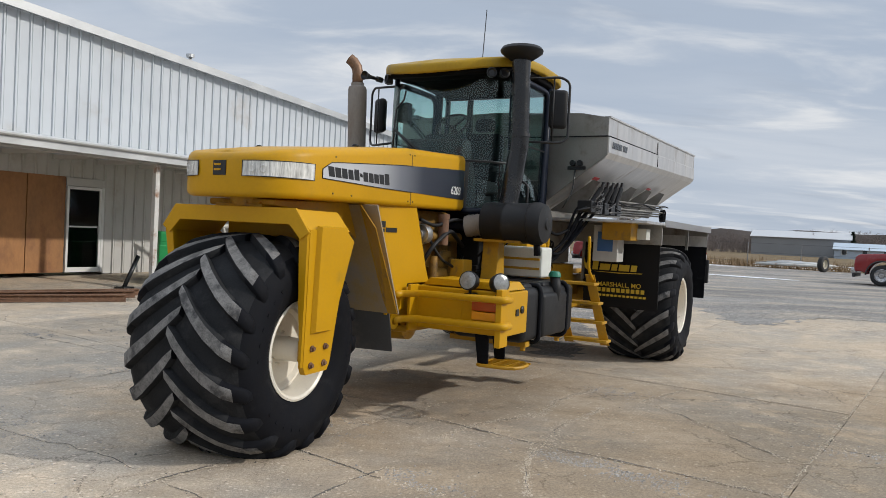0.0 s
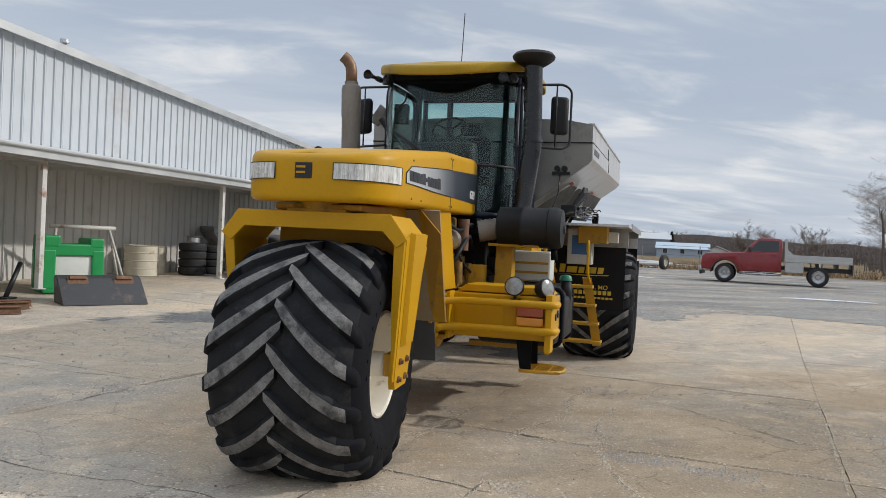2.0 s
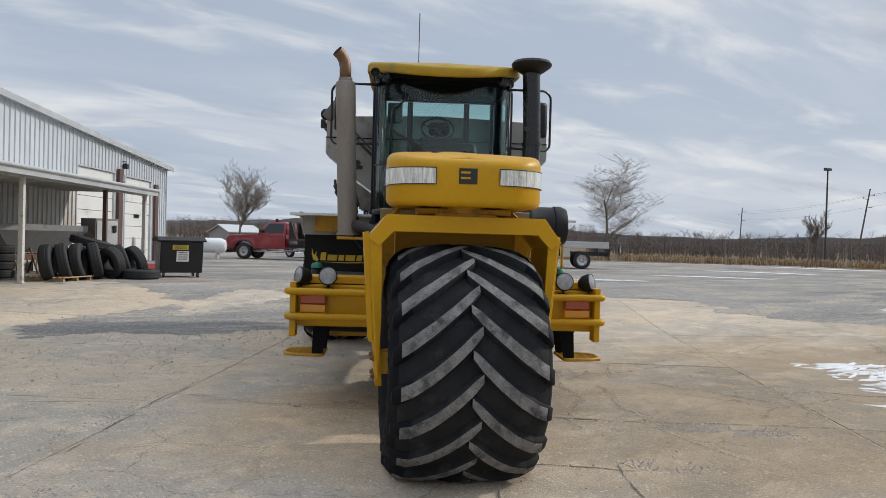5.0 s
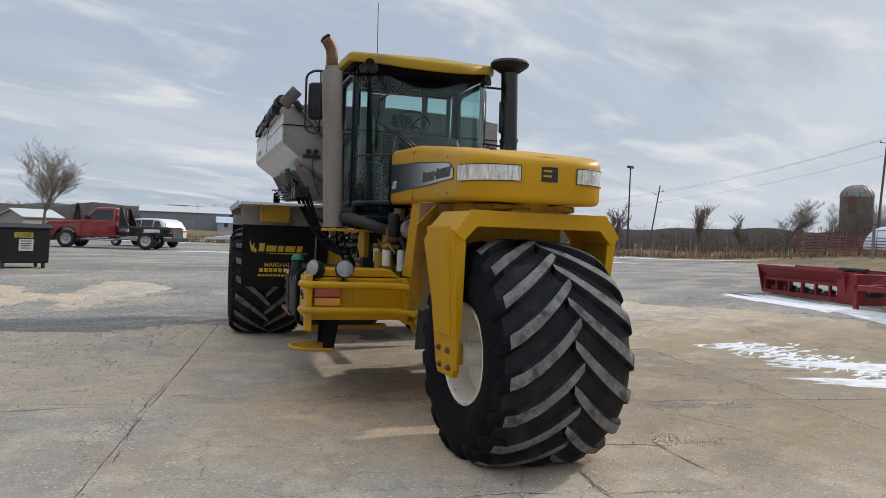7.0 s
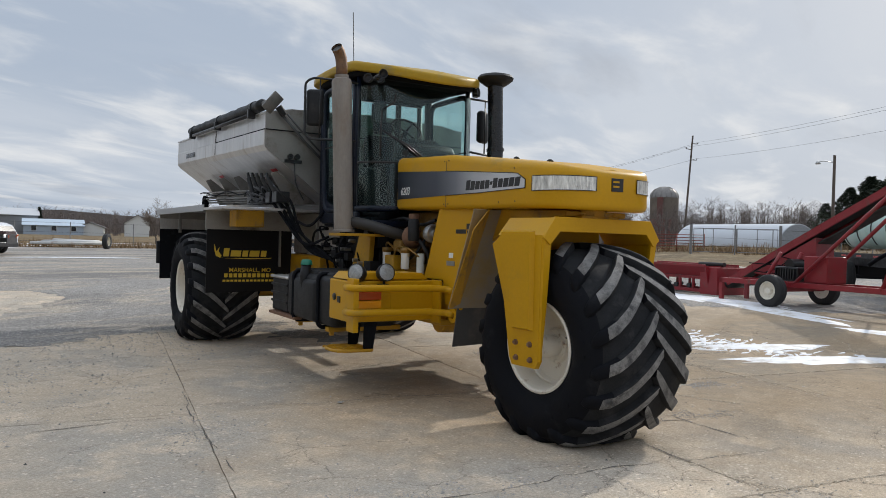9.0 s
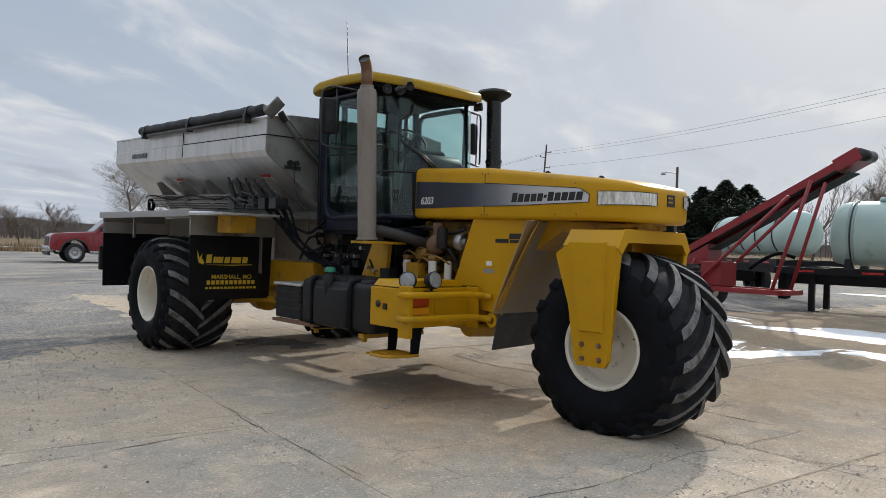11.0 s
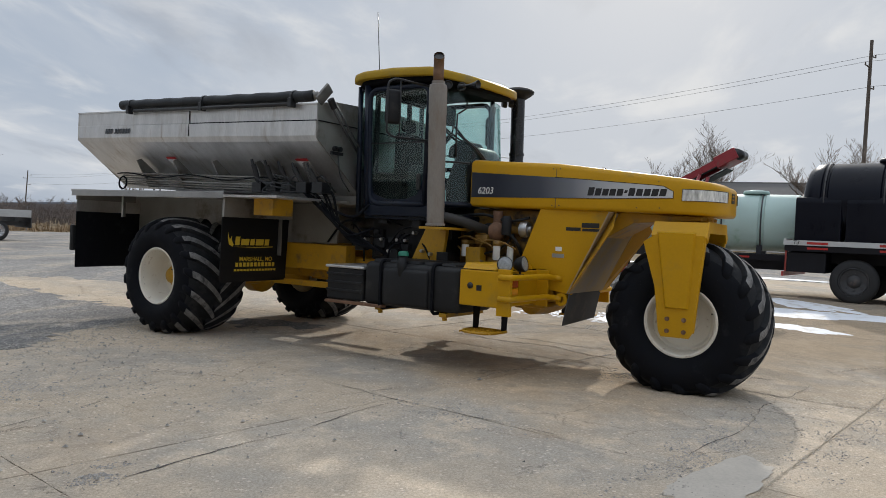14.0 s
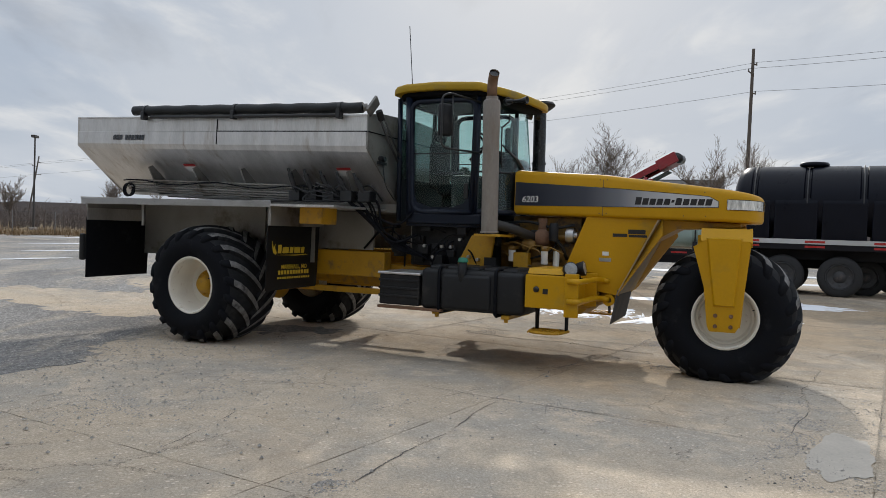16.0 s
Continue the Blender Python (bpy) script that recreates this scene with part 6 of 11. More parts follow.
def layered_ground(name, base, second, third, s1, s2, lo1, hi1, lo2, hi2, grain, bump, rough=0.9, stretch=None, fine_dark=0.25, pebble=0.0):
    """Ground in three blended tones with grit; object space is world space."""
    m = bpy.data.materials.new(name)
    m.use_nodes = True
    nt = m.node_tree
    N, K = nt.nodes.new, nt.links.new
    p = nt.nodes["Principled BSDF"]
    tc = N("ShaderNodeTexCoord")
    mp = N("ShaderNodeMapping")
    if stretch:
        mp.inputs["Rotation"].default_value = (0, 0, radians(stretch[0]))
        mp.inputs["Scale"].default_value = (stretch[1], 1, 1)
    K(tc.outputs["Object"], mp.inputs[0])

    def nz(scale, detail=6, rough_=0.6, vec=None, dist=0.0):
        n = N("ShaderNodeTexNoise")
        n.inputs["Scale"].default_value, n.inputs["Detail"].default_value, n.inputs["Roughness"].default_value = scale, detail, rough_
        n.inputs["Distortion"].default_value = dist
        K(vec or tc.outputs["Object"], n.inputs["Vector"])
        return n.outputs["Fac"]

    def ramp(v, lo, hi, a=0.0, b=1.0):
        r = N("ShaderNodeMapRange")
        r.interpolation_type = "SMOOTHSTEP"
        r.inputs["From Min"].default_value, r.inputs["From Max"].default_value = lo, hi
        r.inputs["To Min"].default_value, r.inputs["To Max"].default_value = a, b
        K(v, r.inputs["Value"])
        return r.outputs[0]

    def mix(f, a, b, mode="MIX"):
        x = N("ShaderNodeMix")
        x.data_type, x.blend_type = "RGBA", mode
        for sock, v in ((x.inputs["Factor"], f), (x.inputs["A"], a), (x.inputs["B"], b)):
            if isinstance(v, (int, float)):
                sock.default_value = v
            elif isinstance(v, tuple):
                sock.default_value = (*v, 1)
            else:
                K(v, sock)
        return x.outputs["Result"]

    c = mix(ramp(nz(s1, 7, 0.62, mp.outputs[0], 0.3), lo1, hi1), base, second)
    c = mix(ramp(nz(s2, 9, 0.68, mp.outputs[0], 0.2), lo2, hi2), c, third)
    g = nz(grain, 4, 0.7)
    g2 = nz(grain * 4.3, 2, 0.6)
    c = mix(1.0, c, mix(ramp(g, 0.3, 0.7), (1 - fine_dark,) * 3, (1 + fine_dark,) * 3), "MULTIPLY")
    c = mix(1.0, c, mix(ramp(g2, 0.3, 0.72), (1 - fine_dark * 0.8,) * 3, (1 + fine_dark * 0.6,) * 3), "MULTIPLY")
    height = g
    if pebble:
        vo = N("ShaderNodeTexVoronoi")
        vo.inputs["Scale"].default_value = pebble
        K(tc.outputs["Object"], vo.inputs["Vector"])
        c = mix(0.55, c, mix(1.0, c, mix(ramp(vo.outputs["Distance"], 0.05, 0.6), (1.25,) * 3, (0.55,) * 3), "MULTIPLY"))
        height = vo.outputs["Distance"]
    K(c, p.inputs["Base Color"])
    p.inputs["Roughness"].default_value = rough
    p.inputs["Specular IOR Level"].default_value = 0.08
    b = N("ShaderNodeBump")
    b.inputs["Strength"].default_value, b.inputs["Distance"].default_value = bump, 0.02
    K(height, b.inputs["Height"])
    K(b.outputs[0], p.inputs["Normal"])
    return m


def concrete_mat():
    """Old yard concrete: two tones, rusty stains, exposed grit, hairline cracks, each slab a little different."""
    m = layered_ground("weathered_concrete", (0.535, 0.442, 0.335), (0.425, 0.382, 0.325), (0.60, 0.50, 0.385), 0.42, 1.7, 0.38, 0.62, 0.47, 0.68, 46, 0.45, fine_dark=0.15)
    nt = m.node_tree
    N, K = nt.nodes.new, nt.links.new
    p = nt.nodes["Principled BSDF"]
    src = p.inputs["Base Color"].links[0].from_socket
    tc = nt.nodes["Texture Coordinate"]
    def crack(scale, w0, w1, dark, amp_big, amp_fine, gate):
        """Jagged hairlines: cell edges of a warped grid, only where a slow noise lets them show."""
        vec = tc.outputs["Object"]
        for sc, amp in ((1.1, amp_big), (9.0, amp_fine)):
            wob = N("ShaderNodeTexNoise")
            wob.inputs["Scale"].default_value, wob.inputs["Detail"].default_value, wob.inputs["Roughness"].default_value = sc, 6, 0.7
            K(tc.outputs["Object"], wob.inputs["Vector"])
            add = N("ShaderNodeVectorMath")
            add.operation = "MULTIPLY_ADD"
            add.inputs[1].default_value = (amp, amp, amp)
            K(wob.outputs["Color"], add.inputs[0])
            K(vec, add.inputs[2])
            vec = add.outputs[0]
        vo = N("ShaderNodeTexVoronoi")
        vo.feature = "DISTANCE_TO_EDGE"
        vo.inputs["Scale"].default_value = scale
        K(vec, vo.inputs["Vector"])
        cr = N("ShaderNodeMapRange")
        cr.inputs["From Min"].default_value, cr.inputs["From Max"].default_value = w0, w1
        cr.inputs["To Min"].default_value, cr.inputs["To Max"].default_value = 1 - dark, 1.0
        K(vo.outputs["Distance"], cr.inputs["Value"])
        gn = N("ShaderNodeTexNoise")
        gn.inputs["Scale"].default_value, gn.inputs["Detail"].default_value = 0.5, 3
        K(tc.outputs["Object"], gn.inputs["Vector"])
        gr = N("ShaderNodeMapRange")
        gr.interpolation_type = "SMOOTHSTEP"
        gr.inputs["From Min"].default_value, gr.inputs["From Max"].default_value = gate - 0.05, gate + 0.06
        K(gn.outputs["Fac"], gr.inputs["Value"])
        mixf = N("ShaderNodeMix")
        K(gr.outputs[0], mixf.inputs["Factor"])
        mixf.inputs["A"].default_value = 1.0
        K(cr.outputs[0], mixf.inputs["B"])
        return mixf.outputs["Result"]

    c1 = crack(0.42, 0.0008, 0.0042, 0.50, 0.40, 0.22, 0.50)
    c2 = crack(1.3, 0.0015, 0.010, 0.42, 0.30, 0.14, 0.55)
    cr = N("ShaderNodeMath")
    cr.operation = "MULTIPLY"
    K(c1, cr.inputs[0])
    K(c2, cr.inputs[1])
    # fine pale and dark aggregate
    ag = N("ShaderNodeTexVoronoi")
    ag.inputs["Scale"].default_value = 75
    K(tc.outputs["Object"], ag.inputs["Vector"])
    agr = N("ShaderNodeMapRange")
    agr.inputs["To Min"].default_value, agr.inputs["To Max"].default_value = 0.88, 1.10
    K(ag.outputs["Color"], agr.inputs["Value"])
    agm = N("ShaderNodeMath")
    agm.operation = "MULTIPLY"
    K(cr.outputs[0], agm.inputs[0])
    K(agr.outputs[0], agm.inputs[1])
    cr = agm
    oi = N("ShaderNodeObjectInfo")
    orr = N("ShaderNodeMapRange")
    orr.inputs["To Min"].default_value, orr.inputs["To Max"].default_value = 0.94, 1.05
    K(oi.outputs["Random"], orr.inputs["Value"])
    mm = N("ShaderNodeMath")
    mm.operation = "MULTIPLY"
    K(cr.outputs[0], mm.inputs[0])
    K(orr.outputs[0], mm.inputs[1])
    # rusty run-off
    st = N("ShaderNodeTexNoise")
    st.inputs["Scale"].default_value, st.inputs["Detail"].default_value = 0.33, 8
    K(tc.outputs["Object"], st.inputs["Vector"])
    sr = N("ShaderNodeMapRange")
    sr.interpolation_type = "SMOOTHSTEP"
    sr.inputs["From Min"].default_value, sr.inputs["From Max"].default_value = 0.58, 0.78
    sr.inputs["To Max"].default_value = 0.55
    K(st.outputs["Fac"], sr.inputs["Value"])
    mx = N("ShaderNodeMix")
    mx.data_type = "RGBA"
    K(sr.outputs[0], mx.inputs["Factor"])
    K(src, mx.inputs["A"])
    mx.inputs["B"].default_value = (0.46, 0.345, 0.235, 1)
    sc = N("ShaderNodeVectorMath")
    sc.operation = "SCALE"
    K(mx.outputs["Result"], sc.inputs[0])
    K(mm.outputs[0], sc.inputs["Scale"])
    base = sc.outputs[0]

    def flecks(scale, least, size, colour, amount, slow):
        """Scattered small chips: cells whose chance is high enough, more of them where a slow noise is high."""
        v = N("ShaderNodeTexVoronoi")
        v.inputs["Scale"].default_value = scale
        K(tc.outputs["Object"], v.inputs["Vector"])
        sep = N("ShaderNodeSeparateColor")
        K(v.outputs["Color"], sep.inputs[0])
        slow_n = N("ShaderNodeTexNoise")
        slow_n.inputs["Scale"].default_value, slow_n.inputs["Detail"].default_value = slow, 5
        K(tc.outputs["Object"], slow_n.inputs["Vector"])
        chance = N("ShaderNodeMath")
        chance.operation, chance.inputs[1].default_value = "MULTIPLY_ADD", 0.5
        K(slow_n.outputs["Fac"], chance.inputs[0])
        K(sep.outputs[0], chance.inputs[2])
        radius = N("ShaderNodeMapRange")
        radius.inputs["From Min"].default_value, radius.inputs["From Max"].default_value = least + 0.25, 1.3
        radius.inputs["To Max"].default_value = size
        K(chance.outputs[0], radius.inputs["Value"])
        gap_ = N("ShaderNodeMath")
        gap_.operation = "SUBTRACT"
        K(radius.outputs[0], gap_.inputs[0])
        K(v.outputs["Distance"], gap_.inputs[1])
        on = N("ShaderNodeMapRange")
        on.inputs["From Min"].default_value, on.inputs["From Max"].default_value = 0.0, size * 0.35
        on.inputs["To Max"].default_value = amount
        K(gap_.outputs[0], on.inputs["Value"])
        m2 = N("ShaderNodeMix")
        m2.data_type = "RGBA"
        K(on.outputs[0], m2.inputs["Factor"])
        K(base, m2.inputs["A"])
        m2.inputs["B"].default_value = (*colour, 1)
        return m2.outputs["Result"]

    def blot(scale, lo, hi, colour, amount, rough_=0.7):
        """Worn or stained areas with a ragged outline."""
        n = N("ShaderNodeTexNoise")
        n.inputs["Scale"].default_value, n.inputs["Detail"].default_value, n.inputs["Roughness"].default_value = scale, 10, rough_
        n.inputs["Distortion"].default_value = 0.4
        K(tc.outputs["Object"], n.inputs["Vector"])
        r = N("ShaderNodeMapRange")
        r.inputs["From Min"].default_value, r.inputs["From Max"].default_value = lo, hi
        r.inputs["To Max"].default_value = amount
        K(n.outputs["Fac"], r.inputs["Value"])
        m2 = N("ShaderNodeMix")
        m2.data_type, m2.blend_type = "RGBA", "MULTIPLY"
        K(r.outputs[0], m2.inputs["Factor"])
        K(base, m2.inputs["A"])
        m2.inputs["B"].default_value = (*colour, 1)
        return m2.outputs["Result"]

    base = blot(5.5, 0.44, 0.66, (0.80, 0.785, 0.77), 0.55)
    base = blot(0.8, 0.52, 0.72, (0.90, 0.90, 0.91), 0.8, 0.75)
    base = blot(2.6, 0.60, 0.72, (0.70, 0.64, 0.58), 0.6, 0.8)
    base = flecks(26, 0.42, 0.46, (0.78, 0.69, 0.57), 0.60, 0.7)
    base = flecks(44, 0.55, 0.42, (0.26, 0.22, 0.18), 0.45, 1.2)
    base = flecks(8, 0.80, 0.12, (0.15, 0.135, 0.12), 0.75, 0.5)
    # rusty wash where machines have stood and dripped
    rd = N("ShaderNodeVectorMath")
    rd.operation = "DISTANCE"
    rd.inputs[1].default_value = (-1.7, 7.6, 0.0)
    K(tc.outputs["Object"], rd.inputs[0])
    rn = N("ShaderNodeTexNoise")
    rn.inputs["Scale"].default_value, rn.inputs["Detail"].default_value = 1.1, 9
    K(tc.outputs["Object"], rn.inputs["Vector"])
    rs = N("ShaderNodeMath")
    rs.operation, rs.inputs[1].default_value = "MULTIPLY_ADD", -3.5
    K(rn.outputs["Fac"], rs.inputs[0])
    K(rd.outputs["Value"], rs.inputs[2])
    rr = N("ShaderNodeMapRange")
    rr.interpolation_type = "SMOOTHSTEP"
    rr.inputs["From Min"].default_value, rr.inputs["From Max"].default_value = 0.4, -1.3
    rr.inputs["To Max"].default_value = 0.6
    K(rs.outputs[0], rr.inputs["Value"])
    rm = N("ShaderNodeMix")
    rm.data_type, rm.blend_type = "RGBA", "MULTIPLY"
    K(rr.outputs[0], rm.inputs["Factor"])
    K(base, rm.inputs["A"])
    rm.inputs["B"].default_value = (1.0, 0.86, 0.68, 1)
    base = rm.outputs["Result"]
    # darker, slightly browner tone over the slabs towards (5.5, 3.5), in drawn-out patches
    far = N("ShaderNodeVectorMath")
    far.operation = "DISTANCE"
    far.inputs[1].default_value = (5.5, 3.5, 0.0)
    K(tc.outputs["Object"], far.inputs[0])
    mud = N("ShaderNodeTexNoise")
    mud.inputs["Scale"].default_value, mud.inputs["Detail"].default_value, mud.inputs["Roughness"].default_value = 0.9, 9, 0.66
    mud.inputs["Distortion"].default_value = 0.6
    mpm = N("ShaderNodeMapping")
    mpm.inputs["Rotation"].default_value = (0, 0, radians(-35))
    mpm.inputs["Scale"].default_value = (0.45, 1.3, 1)
    K(tc.outputs["Object"], mpm.inputs[0])
    K(mpm.outputs[0], mud.inputs["Vector"])
    reach = N("ShaderNodeMath")
    reach.operation, reach.inputs[1].default_value = "MULTIPLY_ADD", 9.0
    K(mud.outputs["Fac"], reach.inputs[0])
    back = N("ShaderNodeMath")
    back.operation, back.inputs[1].default_value = "MULTIPLY", -1.0
    K(far.outputs["Value"], back.inputs[0])
    K(back.outputs[0], reach.inputs[2])
    cover = N("ShaderNodeMapRange")
    cover.interpolation_type = "SMOOTHSTEP"
    cover.inputs["From Min"].default_value, cover.inputs["From Max"].default_value = -4.5, 1.0
    K(reach.outputs[0], cover.inputs["Value"])
    dirty = N("ShaderNodeMix")
    dirty.data_type, dirty.blend_type = "RGBA", "MULTIPLY"
    K(cover.outputs[0], dirty.inputs["Factor"])
    K(base, dirty.inputs["A"])
    dirty.inputs["B"].default_value = (0.64, 0.605, 0.555, 1)
    K(dirty.outputs["Result"], p.inputs["Base Color"])
    p.inputs["Roughness"].default_value = 0.97
    return m


CONCRETE = concrete_mat()
GRAVEL = layered_ground("grey_gravel_and_broken_asphalt", (0.36, 0.345, 0.325), (0.25, 0.24, 0.23), (0.47, 0.415, 0.345), 0.22, 0.8, 0.40, 0.60, 0.46, 0.64, 14, 0.7, fine_dark=0.30, pebble=24, stretch=(55, 0.35))
DRY_GRASS = layered_ground("dead_winter_grass", (0.19, 0.135, 0.075), (0.13, 0.10, 0.065), (0.24, 0.19, 0.12), 0.12, 0.6, 0.4, 0.6, 0.45, 0.65, 6, 0.8, fine_dark=0.35)
SNOW = surf("old_wet_snow", (0.70, 0.715, 0.745), 0.6, vary=0.05, scale=4, grain=30, bump=0.5, dirt=(0.50, 0.47, 0.43), dirt_amount=0.45, dirt_scale=3)


def sheet(name, x0, x1, y0, y1, step, lift, mat, inside=None, jitter=0.0, label="", kind="structure", category=""):
    rnd = random.Random(11)
    nx, ny = int((x1 - x0) / step) + 1, int((y1 - y0) / step) + 1
    verts, idx = [], {}
    faces = []
    for j in range(ny):
        for i in range(nx):
            x, y = x0 + i * step, y0 + j * step
            if jitter:
                x, y = x + rnd.uniform(-jitter, jitter) * step, y + rnd.uniform(-jitter, jitter) * step
            verts.append((x, y, H(x, y) + lift))
    for j in range(ny - 1):
        for i in range(nx - 1):
            a = j * nx + i
            if inside is None or inside(x0 + (i + 0.5) * step, y0 + (j + 0.5) * step):
                faces.append((a, a + 1, a + 1 + nx, a + nx))
    me = bpy.data.meshes.new(name)
    me.from_pydata(verts, [], faces)
    me.materials.append(mat)
    ob = new(name, me)
    for f in me.polygons:
        f.use_smooth = True
    return tagged(ob, label, category, kind=kind)


def far_ground():
    """One sheet to the horizon: fine in the middle, rings outwards."""
    radii = [0, 6, 12, 18, 24, 30, 36, 44, 52, 62, 74, 88, 105, 130, 170, 230, 330, 500, 900, 1800, 3600]
    n = 64
    verts, faces = [(0, 20, -0.30)], []
    for r in radii[1:]:
        for k in range(n):
            a = 2 * math.pi * k / n
            x, y = r * math.cos(a), 20 + r * math.sin(a)
            verts.append((x, y, H(x, y) - (0.30 if r <= 30 else 0.06) if r < 1000 else H(900 * math.cos(a), 900 * math.sin(a)) - 0.06))
    for k in range(n):
        faces.append((0, 1 + k, 1 + (k + 1) % n))
    for i in range(len(radii) - 2):
        for k in range(n):
            a, b = 1 + i * n + k, 1 + i * n + (k + 1) % n
            faces.append((a, a + n, b + n, b))
    me = bpy.data.meshes.new("ground")
    me.from_pydata(verts, [], faces)
    me.materials.append(DRY_GRASS)
    for f in me.polygons:
        f.use_smooth = True
    tagged(new("ground", me), "flat field of dead winter grass to the horizon", "ground", kind="structure")


far_ground()


def in_yard(x, y):
    a = math.degrees(math.atan2(y - 6, x + 6))
    r = math.hypot(x + 6, y - 6)
    edge = np.interp(a, [-180, -60, -35, -10, 5, 15, 28, 40, 52, 62, 75, 90, 120, 180], [30, 34, 38, 42, 42, 50, 68, 60, 62, 60, 70, 60, 45, 30])
    return r < edge + 2.5 * noise.noise(Vector((x * 0.12, y * 0.12, 0)))


sheet("yard", -60, 70, -45, 90, 1.0, -0.022, GRAVEL, in_yard, 0.28, "grey gravel and broken asphalt yard", category="yard")

# concrete slabs in a grid turned with the building
SLAB_ANG = 55.0
su, sv = Vector((math.cos(radians(SLAB_ANG)), math.sin(radians(SLAB_ANG)))), Vector((-math.sin(radians(SLAB_ANG)), math.cos(radians(SLAB_ANG))))
pave = thing("pavement", "weathered cracked concrete paving slabs with dirty joints", "pavement", kind="structure")


def slab(u0, u1, v0, v1, rnd):
    """One cast slab: a thin plate with slightly worn edges, following the ground."""
    gap = 0.003
    nu, nv = 24, 24
    verts, faces = [], []
    lift = rnd.uniform(-0.0015, 0.0015)
    for j in range(nv + 1):
        for i in range(nu + 1):
            a, b = u0 + gap + (u1 - u0 - 2 * gap) * i / nu, v0 + gap + (v1 - v0 - 2 * gap) * j / nv
            wob = 0.006
            if i in (0, nu):
                a += rnd.uniform(-wob, wob) * (1 if 0 < j < nv else 0.3)
            if j in (0, nv):
                b += rnd.uniform(-wob, wob) * (1 if 0 < i < nu else 0.3)
            p = su * a + sv * b
            edge = i in (0, nu) or j in (0, nv)
            verts.append((p.x, p.y, H(p.x, p.y) + lift - (0.003 if edge else 0.0)))
    W = nu + 1
    for j in range(nv):
        for i in range(nu):
            faces.append((j * W + i, j * W + i + 1, (j + 1) * W + i + 1, (j + 1) * W + i))
    ring = [i for i in range(W)] + [j * W + nu for j in range(1, nv + 1)] + [nv * W + i for i in range(nu - 1, -1, -1)] + [j * W for j in range(nv - 1, 0, -1)]
    base = len(verts)
    for k in ring:
        x, y, z = verts[k]
        verts.append((x, y, z - 0.05))
    for k in range(len(ring)):
        k2 = (k + 1) % len(ring)
        faces.append((ring[k], base + k, base + k2, ring[k2]))
    me = bpy.data.meshes.new("slab")
    me.from_pydata(verts, [], faces)
    me.materials.append(CONCRETE)
    ob = new("slab", me)
    ob.parent = pave


def slab_grid():
    rnd = random.Random(21)
    us = [-17.73 + 3.36 * k for k in range(13)]
    vs = [-18.35 + 3.25 * k for k in range(13)]
    for i in range(len(us) - 1):
        for j in range(len(vs) - 1):
            uc, vc = (us[i] + us[i + 1]) / 2, (vs[j] + vs[j + 1]) / 2
            p = su * uc + sv * vc
            if uc > 19:
                continue
            slab(us[i], us[i + 1], vs[j], vs[j + 1], rnd)


slab_grid()


def gravel_depth(u, v):
    """Above zero where loose gravel and broken asphalt cover the slabs, in the slabs' axes."""
    p = su * u + sv * v
    d = max(min(u - 8.5, v - 9.6, 13.0 - v) - 1.0, min(u - 10.5, v - 5.2, 11.0 - v) - 0.7, u - 18.1 + 0.05 * v, min(u - 9.6, 0.53 * u - v - 9.9))
    return d + 2.0 * noise.noise(Vector((p.x * 0.35, p.y * 0.35, 5))) + 0.7 * noise.noise(Vector((p.x * 1.3, p.y * 1.3, 2))) + 0.35 * noise.noise(Vector((p.x * 4.0, p.y * 4.0, 8)))


def gravel_cover():
    """A thin ragged sheet of gravel over the slabs."""
    step = 0.16
    verts, faces, idx = [], [], {}
    rnd = random.Random(3)

    def vert(i, j):
        if (i, j) not in idx:
            u, v = i * step + rnd.uniform(-0.06, 0.06), j * step + rnd.uniform(-0.06, 0.06)
            p = su * u + sv * v
            idx[(i, j)] = len(verts)
            verts.append((p.x, p.y, H(p.x, p.y) + (0.006 + 0.008 * min(1, max(0, gravel_depth(u, v))) if gravel_depth(u, v) > 0.15 else 0.0015)))
        return idx[(i, j)]
    for i in range(int(0 / step), int(22 / step)):
        for j in range(int(-18 / step), int(20 / step)):
            if gravel_depth((i + 0.5) * step, (j + 0.5) * step) > 0:
                faces.append((vert(i, j), vert(i + 1, j), vert(i + 1, j + 1), vert(i, j + 1)))
    me = bpy.data.meshes.new("gravel_cover")
    me.from_pydata(verts, [], faces)
    me.materials.append(GRAVEL)
    for f in me.polygons:
        f.use_smooth = True
    tagged(new("gravel_cover", me), "thin ragged cover of loose grey gravel over the slabs", "gravel", kind="stuff")


gravel_cover()


